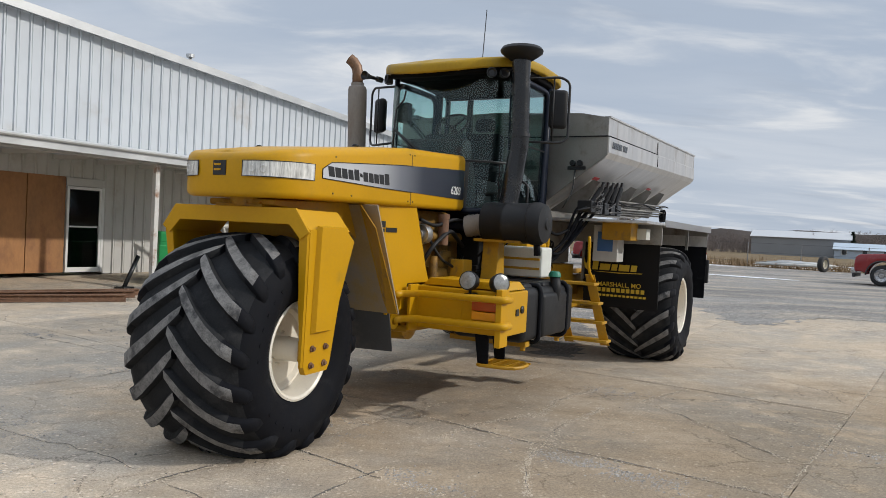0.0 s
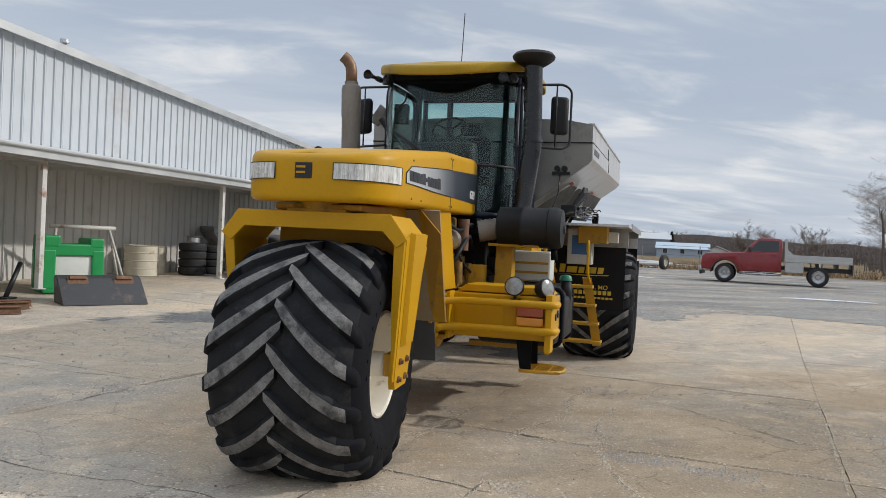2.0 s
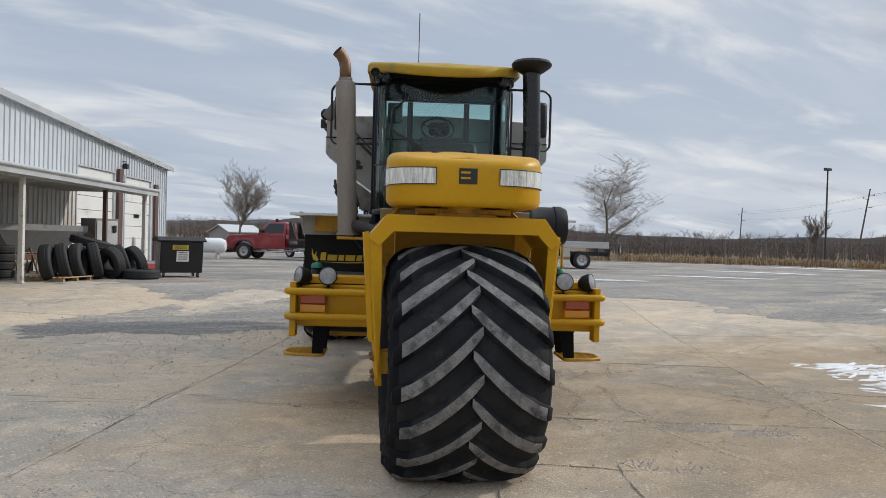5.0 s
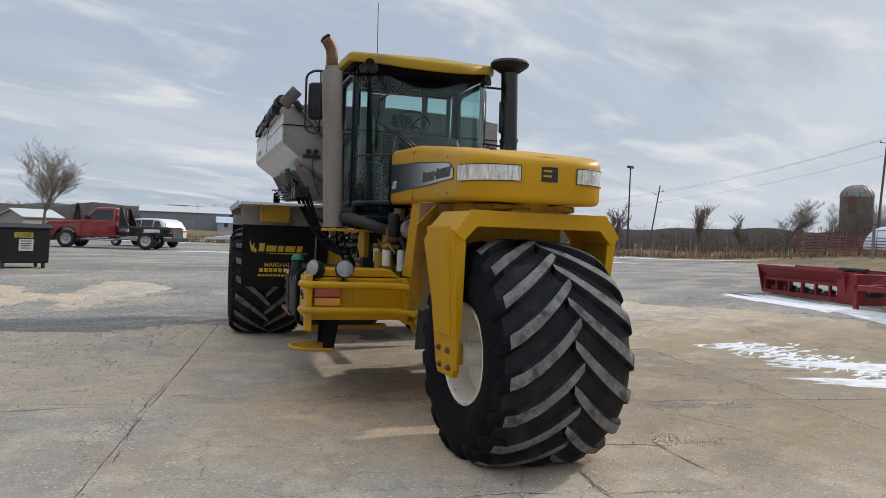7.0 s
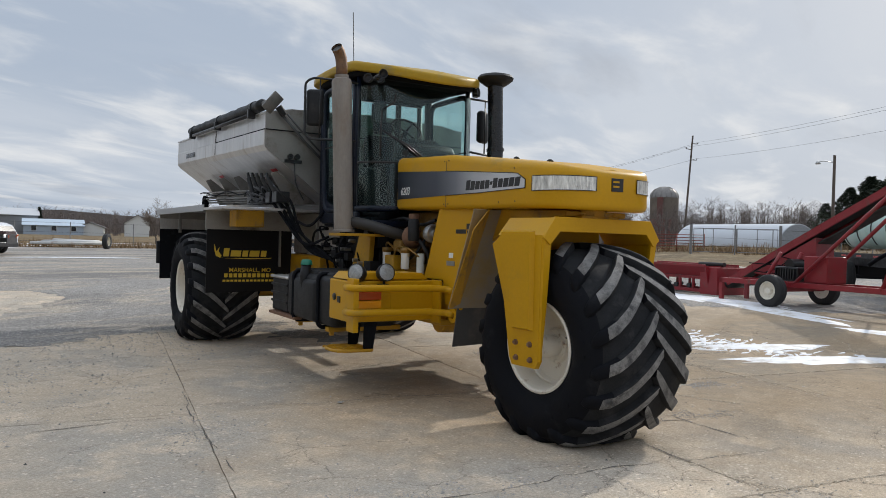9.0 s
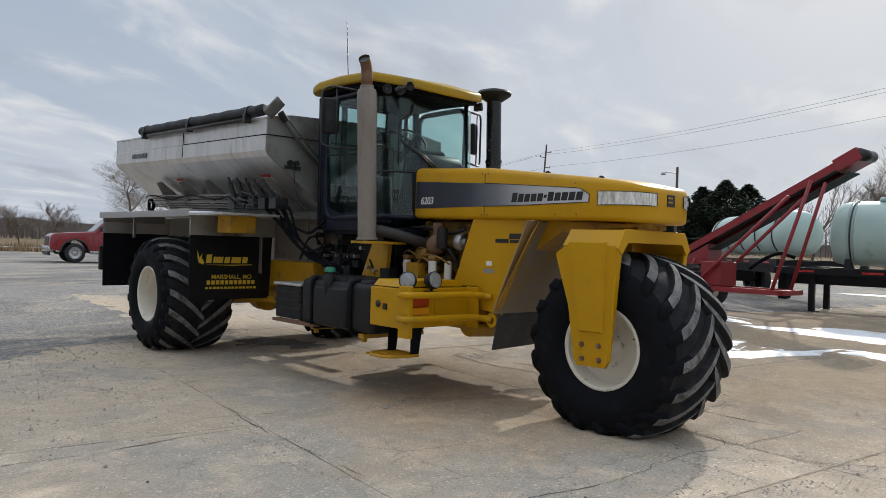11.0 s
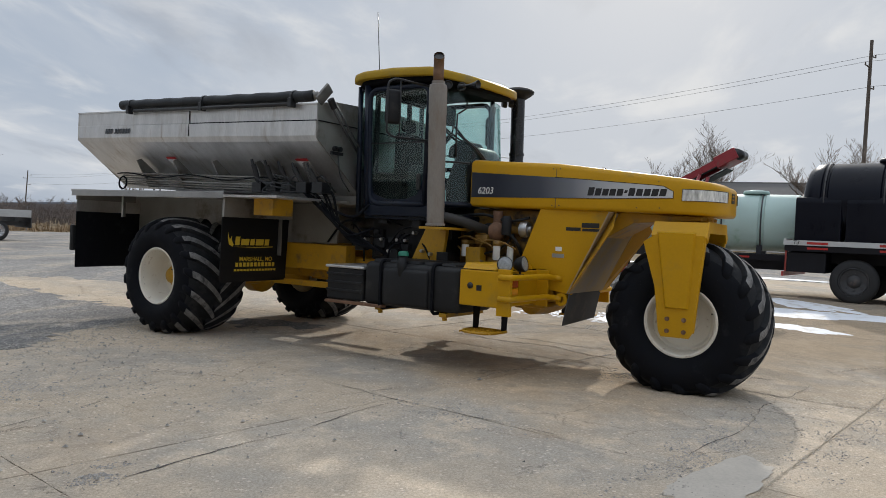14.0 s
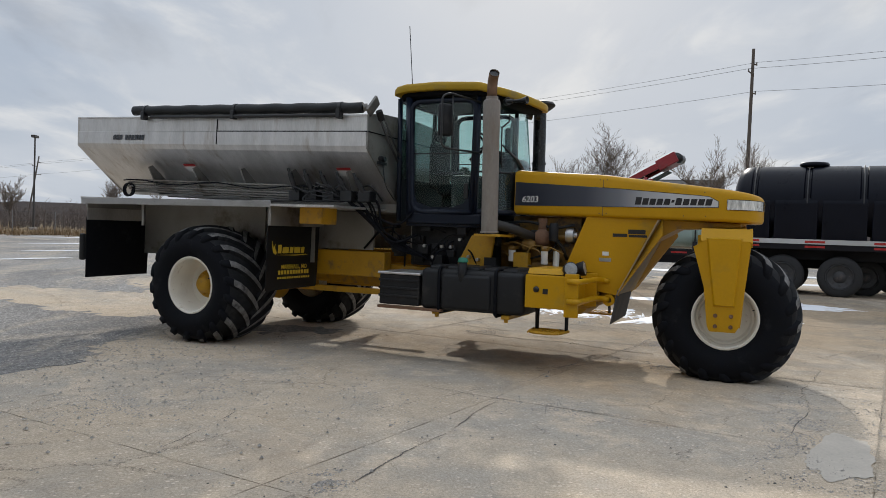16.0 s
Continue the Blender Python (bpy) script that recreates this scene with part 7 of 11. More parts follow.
def gravel_stones():
    """Loose stones over the gravel patches."""
    rnd = random.Random(5)
    verts, faces = [], []
    shape = [(1, 0, 0), (-1, 0, 0), (0, 1, 0), (0, -1, 0), (0, 0, 1)]
    tris = [(0, 2, 4), (2, 1, 4), (1, 3, 4), (3, 0, 4)]
    n = 0
    while n < 12000:
        k = rnd.random()
        if k < 0.45:
            u, v = rnd.gauss(12.0, 2.2), rnd.gauss(8.4, 1.6)
        elif k < 0.7:
            u, v = rnd.uniform(18.5, 25), rnd.uniform(-6, 6)
        elif k < 0.85:
            u, v = rnd.gauss(10.0, 3.0), rnd.gauss(11.0, 2.2)
        else:
            u, v = rnd.uniform(-8, 18), rnd.choice((1.15, 4.4, 7.65)) + rnd.gauss(0, 0.10)
        p = su * u + sv * v
        s = abs(rnd.gauss(0, 0.006)) + 0.004
        if k >= 0.85:
            s *= 0.45
        z = H(p.x, p.y) + (0.010 if k < 0.85 else 0.0)
        a = rnd.uniform(0, 6.28)
        b = len(verts)
        for x, y, zz in shape:
            q = (1 + rnd.uniform(-0.3, 0.3)) * s
            verts.append((p.x + (x * math.cos(a) - y * math.sin(a)) * q, p.y + (x * math.sin(a) + y * math.cos(a)) * q, z + zz * q * 0.9))
        faces += [tuple(b + i for i in t) for t in tris]
        n += 1
    me = bpy.data.meshes.new("loose_stones")
    me.from_pydata(verts, [], faces)
    me.materials.append(surf("grey_stones", (0.36, 0.34, 0.31), 0.9, vary=0.4, scale=30, bump=0.2))
    tagged(new("loose_stones", me), "loose grey gravel stones on the yard", "gravel", kind="stuff")


gravel_stones()

CRACK_DIRT = surf("packed_crack_dirt", (0.13, 0.115, 0.10), 0.95, vary=0.4, scale=12, bump=0.4)
CRUMB = surf("concrete_crumbs", (0.54, 0.46, 0.36), 0.95, vary=0.35, scale=25, bump=0.2)
GRIT = surf("grey_grit", (0.37, 0.345, 0.315), 0.95, vary=0.45, scale=40, bump=0.2)
DARK_CHIP = surf("dark_chips", (0.10, 0.095, 0.09), 0.9, vary=0.4, scale=20)


class Scatter:
    """Small angular stones gathered into one mesh of stuff."""

    def __init__(self):
        self.verts, self.faces = [], []

    def stone(self, u, v, s, rnd, lift=0.0):
        p = su * u + sv * v
        a, b = rnd.uniform(0, 6.28), len(self.verts)
        z = H(p.x, p.y) + 0.001 + lift
        ring = []
        for k in range(4):
            q = s * rnd.uniform(0.6, 1.3)
            ring.append((p.x + q * math.cos(a + k * 1.57), p.y + q * math.sin(a + k * 1.57), z))
        self.verts += ring + [(p.x + rnd.uniform(-0.3, 0.3) * s, p.y + rnd.uniform(-0.3, 0.3) * s, z + s * rnd.uniform(0.4, 0.9))]
        self.faces += [(b + k, b + (k + 1) % 4, b + 4) for k in range(4)]

    def done(self, name, mat, label, category):
        me = bpy.data.meshes.new(name)
        me.from_pydata(self.verts, [], self.faces)
        me.materials.append(mat)
        tagged(new(name, me), label, category, kind="stuff")


def yard_cracks():
    """Wandering cracks across the slabs, their dirt, the crumbs along them and patches of bared grit."""
    rnd = random.Random(44)
    dirt_v, dirt_f = [], []
    crumbs, grit, chips = Scatter(), Scatter(), Scatter()

    def crack(u0, v0, u1, v1, wide=0.008, wander=0.10, crumb=60, pale=0.03, seed=0):
        length = math.hypot(u1 - u0, v1 - v0)
        n = max(6, int(length / 0.035))
        du, dv = (u1 - u0) / length, (v1 - v0) / length
        last = None
        spine = []
        for i in range(n + 1):
            f = i / n
            off = wander * math.sin(math.pi * f) * (noise.noise(Vector((f * length * 0.9, seed * 7.1, 0))) * 1.6 + 0.4 * noise.noise(Vector((f * length * 5, seed * 3.3, 4))))
            off += 0.012 * noise.noise(Vector((f * length * 22, seed * 5.7, 9)))
            u, v = u0 + (u1 - u0) * f - dv * off, v0 + (v1 - v0) * f + du * off
            spine.append((u, v))
            w = wide * max(0.0, 0.55 + 1.5 * noise.noise(Vector((f * length * 3.1, seed * 2.2, 1)))) * min(1, 6 * f, 6 * (1 - f))
            a, b = su * (u - dv * w) + sv * (v + du * w), su * (u + dv * w) + sv * (v - du * w)
            k = len(dirt_v)
            dirt_v.extend([(a.x, a.y, H(a.x, a.y) + 0.0035), (b.x, b.y, H(b.x, b.y) + 0.0035)])
            if last is not None and w > 0.0008:
                dirt_f.append((last, last + 1, k + 1, k))
            last = k
        for _ in range(int(crumb * length)):
            u, v = rnd.choice(spine)
            spread = pale * (0.6 + 1.2 * abs(noise.noise(Vector((u * 2.5, v * 2.5, 3)))))
            crumbs.stone(u + rnd.gauss(0, spread), v + rnd.gauss(0, spread), 0.003 + abs(rnd.gauss(0, 0.004)), rnd)

    crack(8.35, 3.40, 6.70, 1.20, 0.011, 0.12, 90, 0.022, 1)
    crack(8.40, 3.59, 5.33, 3.70, 0.004, 0.16, 420, 0.030, 2)
    crack(7.45, 3.20, 5.75, 2.95, 0.003, 0.14, 330, 0.040, 3)
    crack(7.95, 2.95, 9.03, 2.80, 0.004, 0.10, 300, 0.035, 4)
    crack(5.78, 4.40, 5.80, 1.15, 0.012, 0.06, 130, 0.030, 5)
    crack(4.28, 4.40, 4.22, 2.90, 0.012, 0.08, 120, 0.030, 6)
    crack(7.47, 1.18, 7.40, -1.9, 0.014, 0.25, 200, 0.050, 7)
    crack(3.09, 7.60, 3.20, 3.40, 0.0045, 0.14, 70, 0.020, 8)
    crack(5.60, 2.98, 4.60, 2.50, 0.004, 0.12, 380, 0.035, 9)
    crack(9.15, 3.80, 9.18, 1.16, 0.007, 0.05, 60, 0.020, 10)
    crack(5.30, 10.8, 5.70, 7.70, 0.007, 0.05, 70, 0.020, 11)
    crack(3.70, 4.42, 2.43, 4.36, 0.014, 0.05, 160, 0.040, 12)
    crack(4.40, 3.52, 3.50, 3.45, 0.010, 0.08, 120, 0.030, 13)
    crack(6.90, 7.70, 3.90, 7.58, 0.007, 0.08, 50, 0.020, 14)
    crack(6.50, 9.20, 5.85, 6.60, 0.004, 0.12, 50, 0.025, 15)
    crack(5.90, 4.40, 5.95, 7.40, 0.006, 0.10, 60, 0.020, 16)
    crack(2.45, 3.60, 0.60, 2.10, 0.010, 0.20, 150, 0.040, 17)
    crack(3.20, 2.10, 2.43, 0.40, 0.009, 0.15, 120, 0.035, 18)
    crack(6.90, 10.9, 7.60, 8.90, 0.004, 0.15, 50, 0.020, 19)
    for k in range(16):
        u, v = rnd.uniform(-2, 11), rnd.uniform(-4, 13)
        a = rnd.uniform(0, 6.28)
        r = rnd.uniform(0.5, 1.8)
        crack(u, v, u + r * math.cos(a), v + r * math.sin(a), 0.0035, 0.2, 50, 0.025, 30 + k)
    # joints that have crumbled along their length
    for u0, v0, u1, v1, c in ((12.5, 1.13, 4.6, 1.20, 110), (12.4, 4.40, 2.43, 4.40, 60), (8.9, 10.9, 5.3, 10.9, 40), (2.43, 8.6, 2.43, -1.0, 220), (5.78, 1.15, 5.80, -2.1, 110)):
        length = math.hypot(u1 - u0, v1 - v0)
        for _ in range(int(c * length)):
            f = rnd.random()
            spread = 0.008 + 0.05 * max(0, noise.noise(Vector((f * length * 1.1, u0, v0)))) 
            crumbs.stone(u0 + (u1 - u0) * f + rnd.gauss(0, spread), v0 + (v1 - v0) * f + rnd.gauss(0, spread), 0.003 + abs(rnd.gauss(0, 0.004)), rnd)
    # bared grit
    for u, v, lu, lv, count in ((5.52, 2.35, 0.10, 0.42, 1500), (5.52, 10.62, 0.09, 0.13, 900), (3.05, 6.9, 0.16, 0.7, 2200), (2.75, 8.3, 0.2, 0.3, 1000), (7.45, 0.85, 0.12, 0.25, 500),
                                (4.9, 4.62, 0.14, 0.2, 600), (8.2, 9.9, 0.35, 0.5, 1800), (8.3, 3.35, 0.18, 0.2, 500), (4.35, 3.2, 0.10, 0.2, 500), (5.2, 7.7, 0.35, 0.25, 700), (6.9, 8.6, 0.5, 0.5, 500), (2.3, 5.6, 0.2, 1.0, 1400), (1.4, 2.4, 0.5, 0.5, 900)):
        n = 0
        while n < count:
            a, b = u + rnd.gauss(0, lu), v + rnd.gauss(0, lv)
            n += 1
            if noise.noise(Vector((a * 3.5, b * 3.5, 6))) > -0.12:
                grit.stone(a, b, 0.003 + abs(rnd.gauss(0, 0.0045)), rnd)
    # chips strewn thinly over the slabs
    for _ in range(2600):
        u, v = rnd.uniform(-1, 13), rnd.uniform(-3, 13)
        if noise.noise(Vector((u * 0.8, v * 0.8, 2))) > rnd.uniform(-0.5, 0.6):
            (chips if rnd.random() < 0.6 else grit).stone(u, v, 0.003 + abs(rnd.gauss(0, 0.004)), rnd)
    me = bpy.data.meshes.new("crack_dirt")
    me.from_pydata(dirt_v, [], dirt_f)
    me.materials.append(CRACK_DIRT)
    tagged(new("crack_dirt", me), "dark dirt packed in wandering cracks of the concrete", "dirt", kind="stuff")
    crumbs.done("concrete_crumbs", CRUMB, "pale crumbled concrete along cracks and joints", "rubble")
    grit.done("bared_grit", GRIT, "grey grit bared in worn patches of concrete", "grit")
    chips.done("dark_chips", DARK_CHIP, "small dark stone chips strewn on the concrete", "gravel")


yard_cracks()


def cement_patch():
    """A smooth grey repair troweled over the corner of one slab."""
    n = 72
    verts, faces = [(0, 0, 0)], []
    for k in range(n):
        a = 2 * math.pi * k / n
        r = 1 + 0.35 * noise.noise(Vector((math.cos(a) * 1.7, math.sin(a) * 1.7, 3))) + 0.12 * noise.noise(Vector((math.cos(a) * 9, math.sin(a) * 9, 5)))
        verts.append((0.23 * r * math.cos(a), 0.68 * r * math.sin(a), 0))
        faces.append((0, 1 + k, 1 + (k + 1) % n))
    out = []
    for a, b, _ in verts:
        p = su * (2.67 + a) + sv * (7.80 + b)
        out.append((p.x, p.y, H(p.x, p.y) + 0.005))
    me = bpy.data.meshes.new("cement_patch")
    me.from_pydata(out, [], faces)
    me.materials.append(surf("smooth_grey_cement", (0.47, 0.425, 0.365), 0.95, vary=0.16, scale=3, grain=40, bump=0.15))
    tagged(new("cement_patch", me), "smooth grey cement repair on the worn slab", "repair patch", kind="stuff")


cement_patch()


def snow_patch(cx, cy, lx, ly, ang, thick=0.025, seed=0, group="old snow patches"):
    """A thin melting patch with a ragged outline."""
    rnd = random.Random(seed)
    n, rings = 56, 5
    verts, faces = [], []
    ca, sa = math.cos(radians(ang)), math.sin(radians(ang))
    out = []
    for k in range(n):
        a = 2 * math.pi * k / n
        r = 1 + 0.55 * noise.noise(Vector((math.cos(a) * 1.7 + seed * 3.1, math.sin(a) * 1.7, seed))) + 0.35 * noise.noise(Vector((math.cos(a) * 5 + seed, math.sin(a) * 5, 2.0 * seed)))
        out.append((lx * r * math.cos(a), ly * r * math.sin(a)))
    verts.append((cx, cy, H(cx, cy) + thick + 0.004))
    for q in range(1, rings + 1):
        t = q / rings
        for x, y in out:
            X, Y = cx + (x * ca - y * sa) * t, cy + (x * sa + y * ca) * t
            z = H(X, Y) + (thick * (1 - t ** 4) * (0.7 + 0.5 * noise.noise(Vector((X * 2, Y * 2, 0)))) + 0.005 if q < rings else -0.004)
            verts.append((X, Y, z))
    for k in range(n):
        faces.append((0, 1 + k, 1 + (k + 1) % n))
    for q in range(rings - 1):
        for k in range(n):
            a, b = 1 + q * n + k, 1 + q * n + (k + 1) % n
            faces.append((a, a + n, b + n, b))
    me = bpy.data.meshes.new("snow_patch")
    me.from_pydata(verts, [], faces)
    me.materials.append(SNOW)
    for f in me.polygons:
        f.use_smooth = True
    tagged(new("snow_patch", me), "thin ragged patch of melting snow on the ground", "snow", group)


rs = random.Random(17)
for k in range(230):                                  # broken film of snow beside the front wheel
    t = rs.random() ** 0.8
    u, v = 6.3 + 3.5 * t, min(0.1, -1.25 + 0.7 * t + rs.gauss(0, 0.34))
    p = su * u + sv * v
    snow_patch(p.x, p.y, rs.uniform(0.04, 0.22), rs.uniform(0.014, 0.05), SLAB_ANG - 70 + rs.gauss(0, 22), 0.007, 40 + k)
for cx, cy, lx, ly, ang, seed in ((4.6, 4.6, 1.5, 0.34, -48, 31), (5.4, 5.7, 1.1, 0.22, -52, 32), (12.4, 8.2, 4.4, 0.85, 50, 2), (7.2, 2.0, 2.6, 0.7, 62, 3), (5.0, 2.6, 0.9, 0.35, 40, 5), (13.2, 10.2, 1.8, 0.4, 50, 6), (8.6, 1.0, 1.6, 0.5, 20, 7),
                                  
                                  (16.0, 22.5, 1.3, 0.12, -30, 12), (24, 24, 2.5, 0.2, -40, 13), (33, 28, 3.0, 0.25, -50, 14), (47, 33, 4.0, 0.35, -62, 15), (50, 28, 4.5, 0.4, -70, 16), (38, 14, 3, 0.4, -75, 17),
                                  (34, 0, 4.0, 0.5, -80, 18), (14.0, 37.5, 2.6, 0.35, -30, 19), (26, 62, 5, 0.7, -40, 20), (18, 58, 4, 0.5, -35, 21), (33, 66, 6, 0.6, -42, 22), (22, -2, 3.0, 0.7, 60, 23), (19, -7, 2.2, 0.6, 60, 24), (13.5, -4.0, 1.6, 0.35, 60, 25), (44, 70, 8, 0.8, -42, 26)):
    snow_patch(cx, cy, lx, ly, ang, 0.03, seed)

# ---------------------------------------------------------------- the metal building
WHITE_METAL = surf("white_ribbed_metal", (0.50, 0.53, 0.56), 0.42, vary=0.06, scale=1.2, bump=0.02, dirt=(0.44, 0.43, 0.42), dirt_amount=0.22, dirt_scale=0.7)
GREY_METAL = surf("sheltered_wall_metal", (0.50, 0.49, 0.47), 0.55, vary=0.08, scale=1.0, bump=0.03, dirt=(0.40, 0.36, 0.31), dirt_amount=0.3, dirt_scale=0.8)
GALV = surf("galvanised_trim", (0.50, 0.51, 0.51), 0.45, metal=0.5, vary=0.1, scale=2, bump=0.03)
PLYWOOD = surf("weathered_plywood", (0.34, 0.165, 0.065), 0.7, vary=0.25, scale=1.6, grain=14, bump=0.1, dirt=(0.22, 0.10, 0.045), dirt_amount=0.45, dirt_scale=1.4, stretch=(1, 1, 0.5))
BROWN_STEEL = surf("red_brown_column_paint", (0.10, 0.05, 0.04), 0.5, vary=0.15, bump=0.05)
POST_WHITE = surf("peeling_white_post", (0.55, 0.54, 0.51), 0.6, vary=0.1, bump=0.1, dirt=(0.25, 0.13, 0.07), dirt_amount=0.35, dirt_scale=3)
DOOR_WHITE = surf("white_door_panel", (0.66, 0.66, 0.64), 0.45, vary=0.04, scale=1.5, bump=0.02, dirt=(0.45, 0.43, 0.40), dirt_amount=0.2, dirt_scale=1)
ROOF_METAL = surf("galvanised_roof", (0.55, 0.56, 0.57), 0.4, metal=0.4, vary=0.1, bump=0.03)

BARN = Matrix.Translation((-6.64, 17.70, 0.25)) @ rot_m(0, 0, 60.3)     # x along the wall, y into the building
NW, B0, B1 = 2.65, -22.0, 25.0


def roof_z(b):
    return 5.86 - 0.056 * b if b > -10 else 5.86 + 0.56 + 0.056 * (b + 10)


barn = thing("metal_building", "white ribbed metal workshop with a canopy along its side", "building", BARN)


def ribbed(bm, b0, b1, z0, ztop, y, pitch=0.305, mat=0, depth=0.042):
    """Ribbed sheet wall between b0 and b1, its ribs standing proud towards the yard."""
    n = max(1, int(round((b1 - b0) / pitch)))
    prof = []
    w = (b1 - b0) / n
    for k in range(n):
        x = b0 + w * k
        prof += [(x, 0.0), (x + w * 0.05, 0.018), (x + w * 0.10, 0.0), (x + w * 0.78, 0.0), (x + w * 0.83, -depth), (x + w * 0.93, -depth)]
    prof.append((b1, 0.0))
    lo = [bm.verts.new((x, y + d, z0)) for x, d in prof]
    hi = [bm.verts.new((x, y + d, ztop(x))) for x, d in prof]
    for i in range(len(prof) - 1):
        f = bm.faces.new((lo[i], lo[i + 1], hi[i + 1], hi[i]))
        f.material_index = mat


def wall_piece(name, b0, b1, z0, ztop, mat):
    bm = B()
    ribbed(bm, b0, b1, z0, ztop, NW)
    # backing gives the wall its thickness
    pts = [(b0, z0), (b1, z0), (b1, ztop(b1)), (b0, ztop(b0))]
    prism(bm, pts, NW + 0.01, NW + 0.15, "y")
    part(name, bm, mat, barn)


CZ = 2.80
# lower wall pieces between openings, and the upper band
for b0, b1 in ((B0, -2.6), (0.42, 15.1), (18.6, 19.65), (22.85, B1)):
    wall_piece("wall_panel", b0, b1, -0.05, (lambda b: CZ + 0.02) if b1 < 16 else (lambda b: 3.75), GREY_METAL if b1 < 16 else WHITE_METAL)
wall_piece("wall_panel", B0, 15.1, CZ + 0.02, roof_z, WHITE_METAL)
wall_piece("wall_panel", 15.1, 18.6, 3.78, roof_z, WHITE_METAL)
wall_piece("wall_panel", 18.6, 22.85, 3.75, roof_z, WHITE_METAL)
wall_piece("wall_panel", 22.85, B1, 3.75, roof_z, WHITE_METAL)
wall_piece("wall_panel", -2.6, 0.42, 2.32, lambda b: CZ + 0.02, GREY_METAL)
bm = B()
prism(bm, [(B0, 0.0), (B1, 0.0), (B1, roof_z(B1)), (-10, roof_z(-10)), (B0, roof_z(B0))], 22.0, 22.15, "y")
part("back_wall", bm, WHITE_METAL, barn)
bm = B()
for b, s in ((B0, 1), (B1, -1)):
    box(bm, b, b + s * 0.15, NW, 22.0, -0.05, roof_z(b) - 0.02)
pieces("end_wall", bm, WHITE_METAL, barn)
bm = B()
prism(bm, [(B0 - 0.3, roof_z(B0) - 0.02), (-10, roof_z(-10)), (B1 + 0.3, roof_z(B1) - 0.02), (B1 + 0.3, roof_z(B1) + 0.12), (-10, roof_z(-10) + 0.14), (B0 - 0.3, roof_z(B0) + 0.12)], NW - 0.22, 22.4, "y")
part("roof", bm, ROOF_METAL, barn, "low galvanised gable roof")
bm = B()
prism(bm, [(B1 + 0.32, roof_z(B1) - 0.06), (B1 + 0.32, roof_z(B1) + 0.14), (-10, roof_z(-10) + 0.16), (-10, roof_z(-10) - 0.04)], NW - 0.26, NW - 0.225, "y")
part("rake_trim", bm, GALV, barn)
# canopy: fascia, deck, posts
bm = B()
prism(bm, [(-0.40, CZ - 0.12), (-0.40, CZ + 0.10), (NW - 0.03, CZ + 0.24), (NW - 0.03, CZ + 0.18), (-0.28, CZ + 0.04), (-0.28, CZ - 0.12)], B0, 14.75, "x")
part("canopy_deck", bm, GALV, barn, "galvanised canopy along the wall")
bm = B()
prism(bm, [(-0.43, CZ - 0.13), (-0.43, CZ + 0.02), (-0.405, CZ + 0.02), (-0.405, CZ - 0.13)], B0, 14.8, "x")
cyl(bm, (B0, -0.46, CZ + 0.06), (14.8, -0.46, CZ + 0.06), 0.05, n=10)
part("gutter", bm, GALV, barn)
bm = B()
box(bm, B0, 14.7, -0.10, 0.0, CZ - 0.16, CZ - 0.02)
for b in np.arange(B0 + 0.6, 14.6, 1.2):
    box(bm, b - 0.03, b + 0.03, 0.0, NW - 0.04, CZ - 0.10, CZ + 0.0)
pieces("canopy_beam", bm, GREY_METAL, barn)
for b, mt in ((-12.0, POST_WHITE), (-6.0, POST_WHITE), (-0.22, POST_WHITE), (6.1, POST_WHITE), (11.1, BROWN_STEEL), (14.5, POST_WHITE)):
    bm = B()
    box(bm, b - 0.06, b + 0.06, -0.11, 0.01, 0.0, CZ - 0.14, 0.008)
    box(bm, b - 0.10, b + 0.10, -0.15, 0.05, 0.0, 0.02)
    part("canopy_post", bm, mt, barn, "peeling white steel canopy post" if mt is POST_WHITE else "")
# plywood panel and glazed door
for b0, b1 in ((-2.58, -1.62), (-1.60, -0.66)):
    bm = B()
    box(bm, b0, b1, NW - 0.02, NW + 0.02, 0.0, 2.32, 0.003)
    part("plywood_sheet", bm, PLYWOOD, barn, "orange-brown plywood sheet over an opening")
gd = new("glazed_door")
gd.parent = barn
bm = B()
for x0, x1, z0, z1 in ((-0.62, -0.56, 0.0, 2.08), (0.26, 0.32, 0.0, 2.08), (-0.62, 0.32, 2.03, 2.10), (-0.56, 0.26, 0.0, 0.12), (-0.56, 0.26, 1.10, 1.14)):
    box(bm, x0, x1, NW - 0.04, NW + 0.04, z0, z1, 0.004)
box(bm, 0.34, 0.40, NW - 0.02, NW + 0.10, 0.0, 2.30)
part("door_frame", bm, surf("white_aluminium", (0.70, 0.70, 0.69), 0.4, vary=0.05, bump=0.02), gd)
for z0, z1 in ((0.12, 1.10), (1.14, 2.03)):
    bm = B()
    box(bm, -0.56, 0.26, NW - 0.006, NW + 0.006, z0, z1)
    part("pane", bm, GLASS_DARK, gd, "dark glass")
bm = B()
box(bm, 0.20, 0.24, NW - 0.09, NW - 0.05, 0.95, 1.15, 0.006)
part("door_pull", bm, STEEL, gd)
bm = B()
box(bm, -0.64, 0.42, NW - 0.02, NW + 0.14, 2.11, 2.31)
part("transom", bm, GREY_METAL, barn)
# dark room behind the door
bm = B()
box(bm, -2.7, 0.5, NW + 2.0, NW + 2.05, 0.0, 2.6)
part("inner_wall", bm, GREY_METAL, barn)
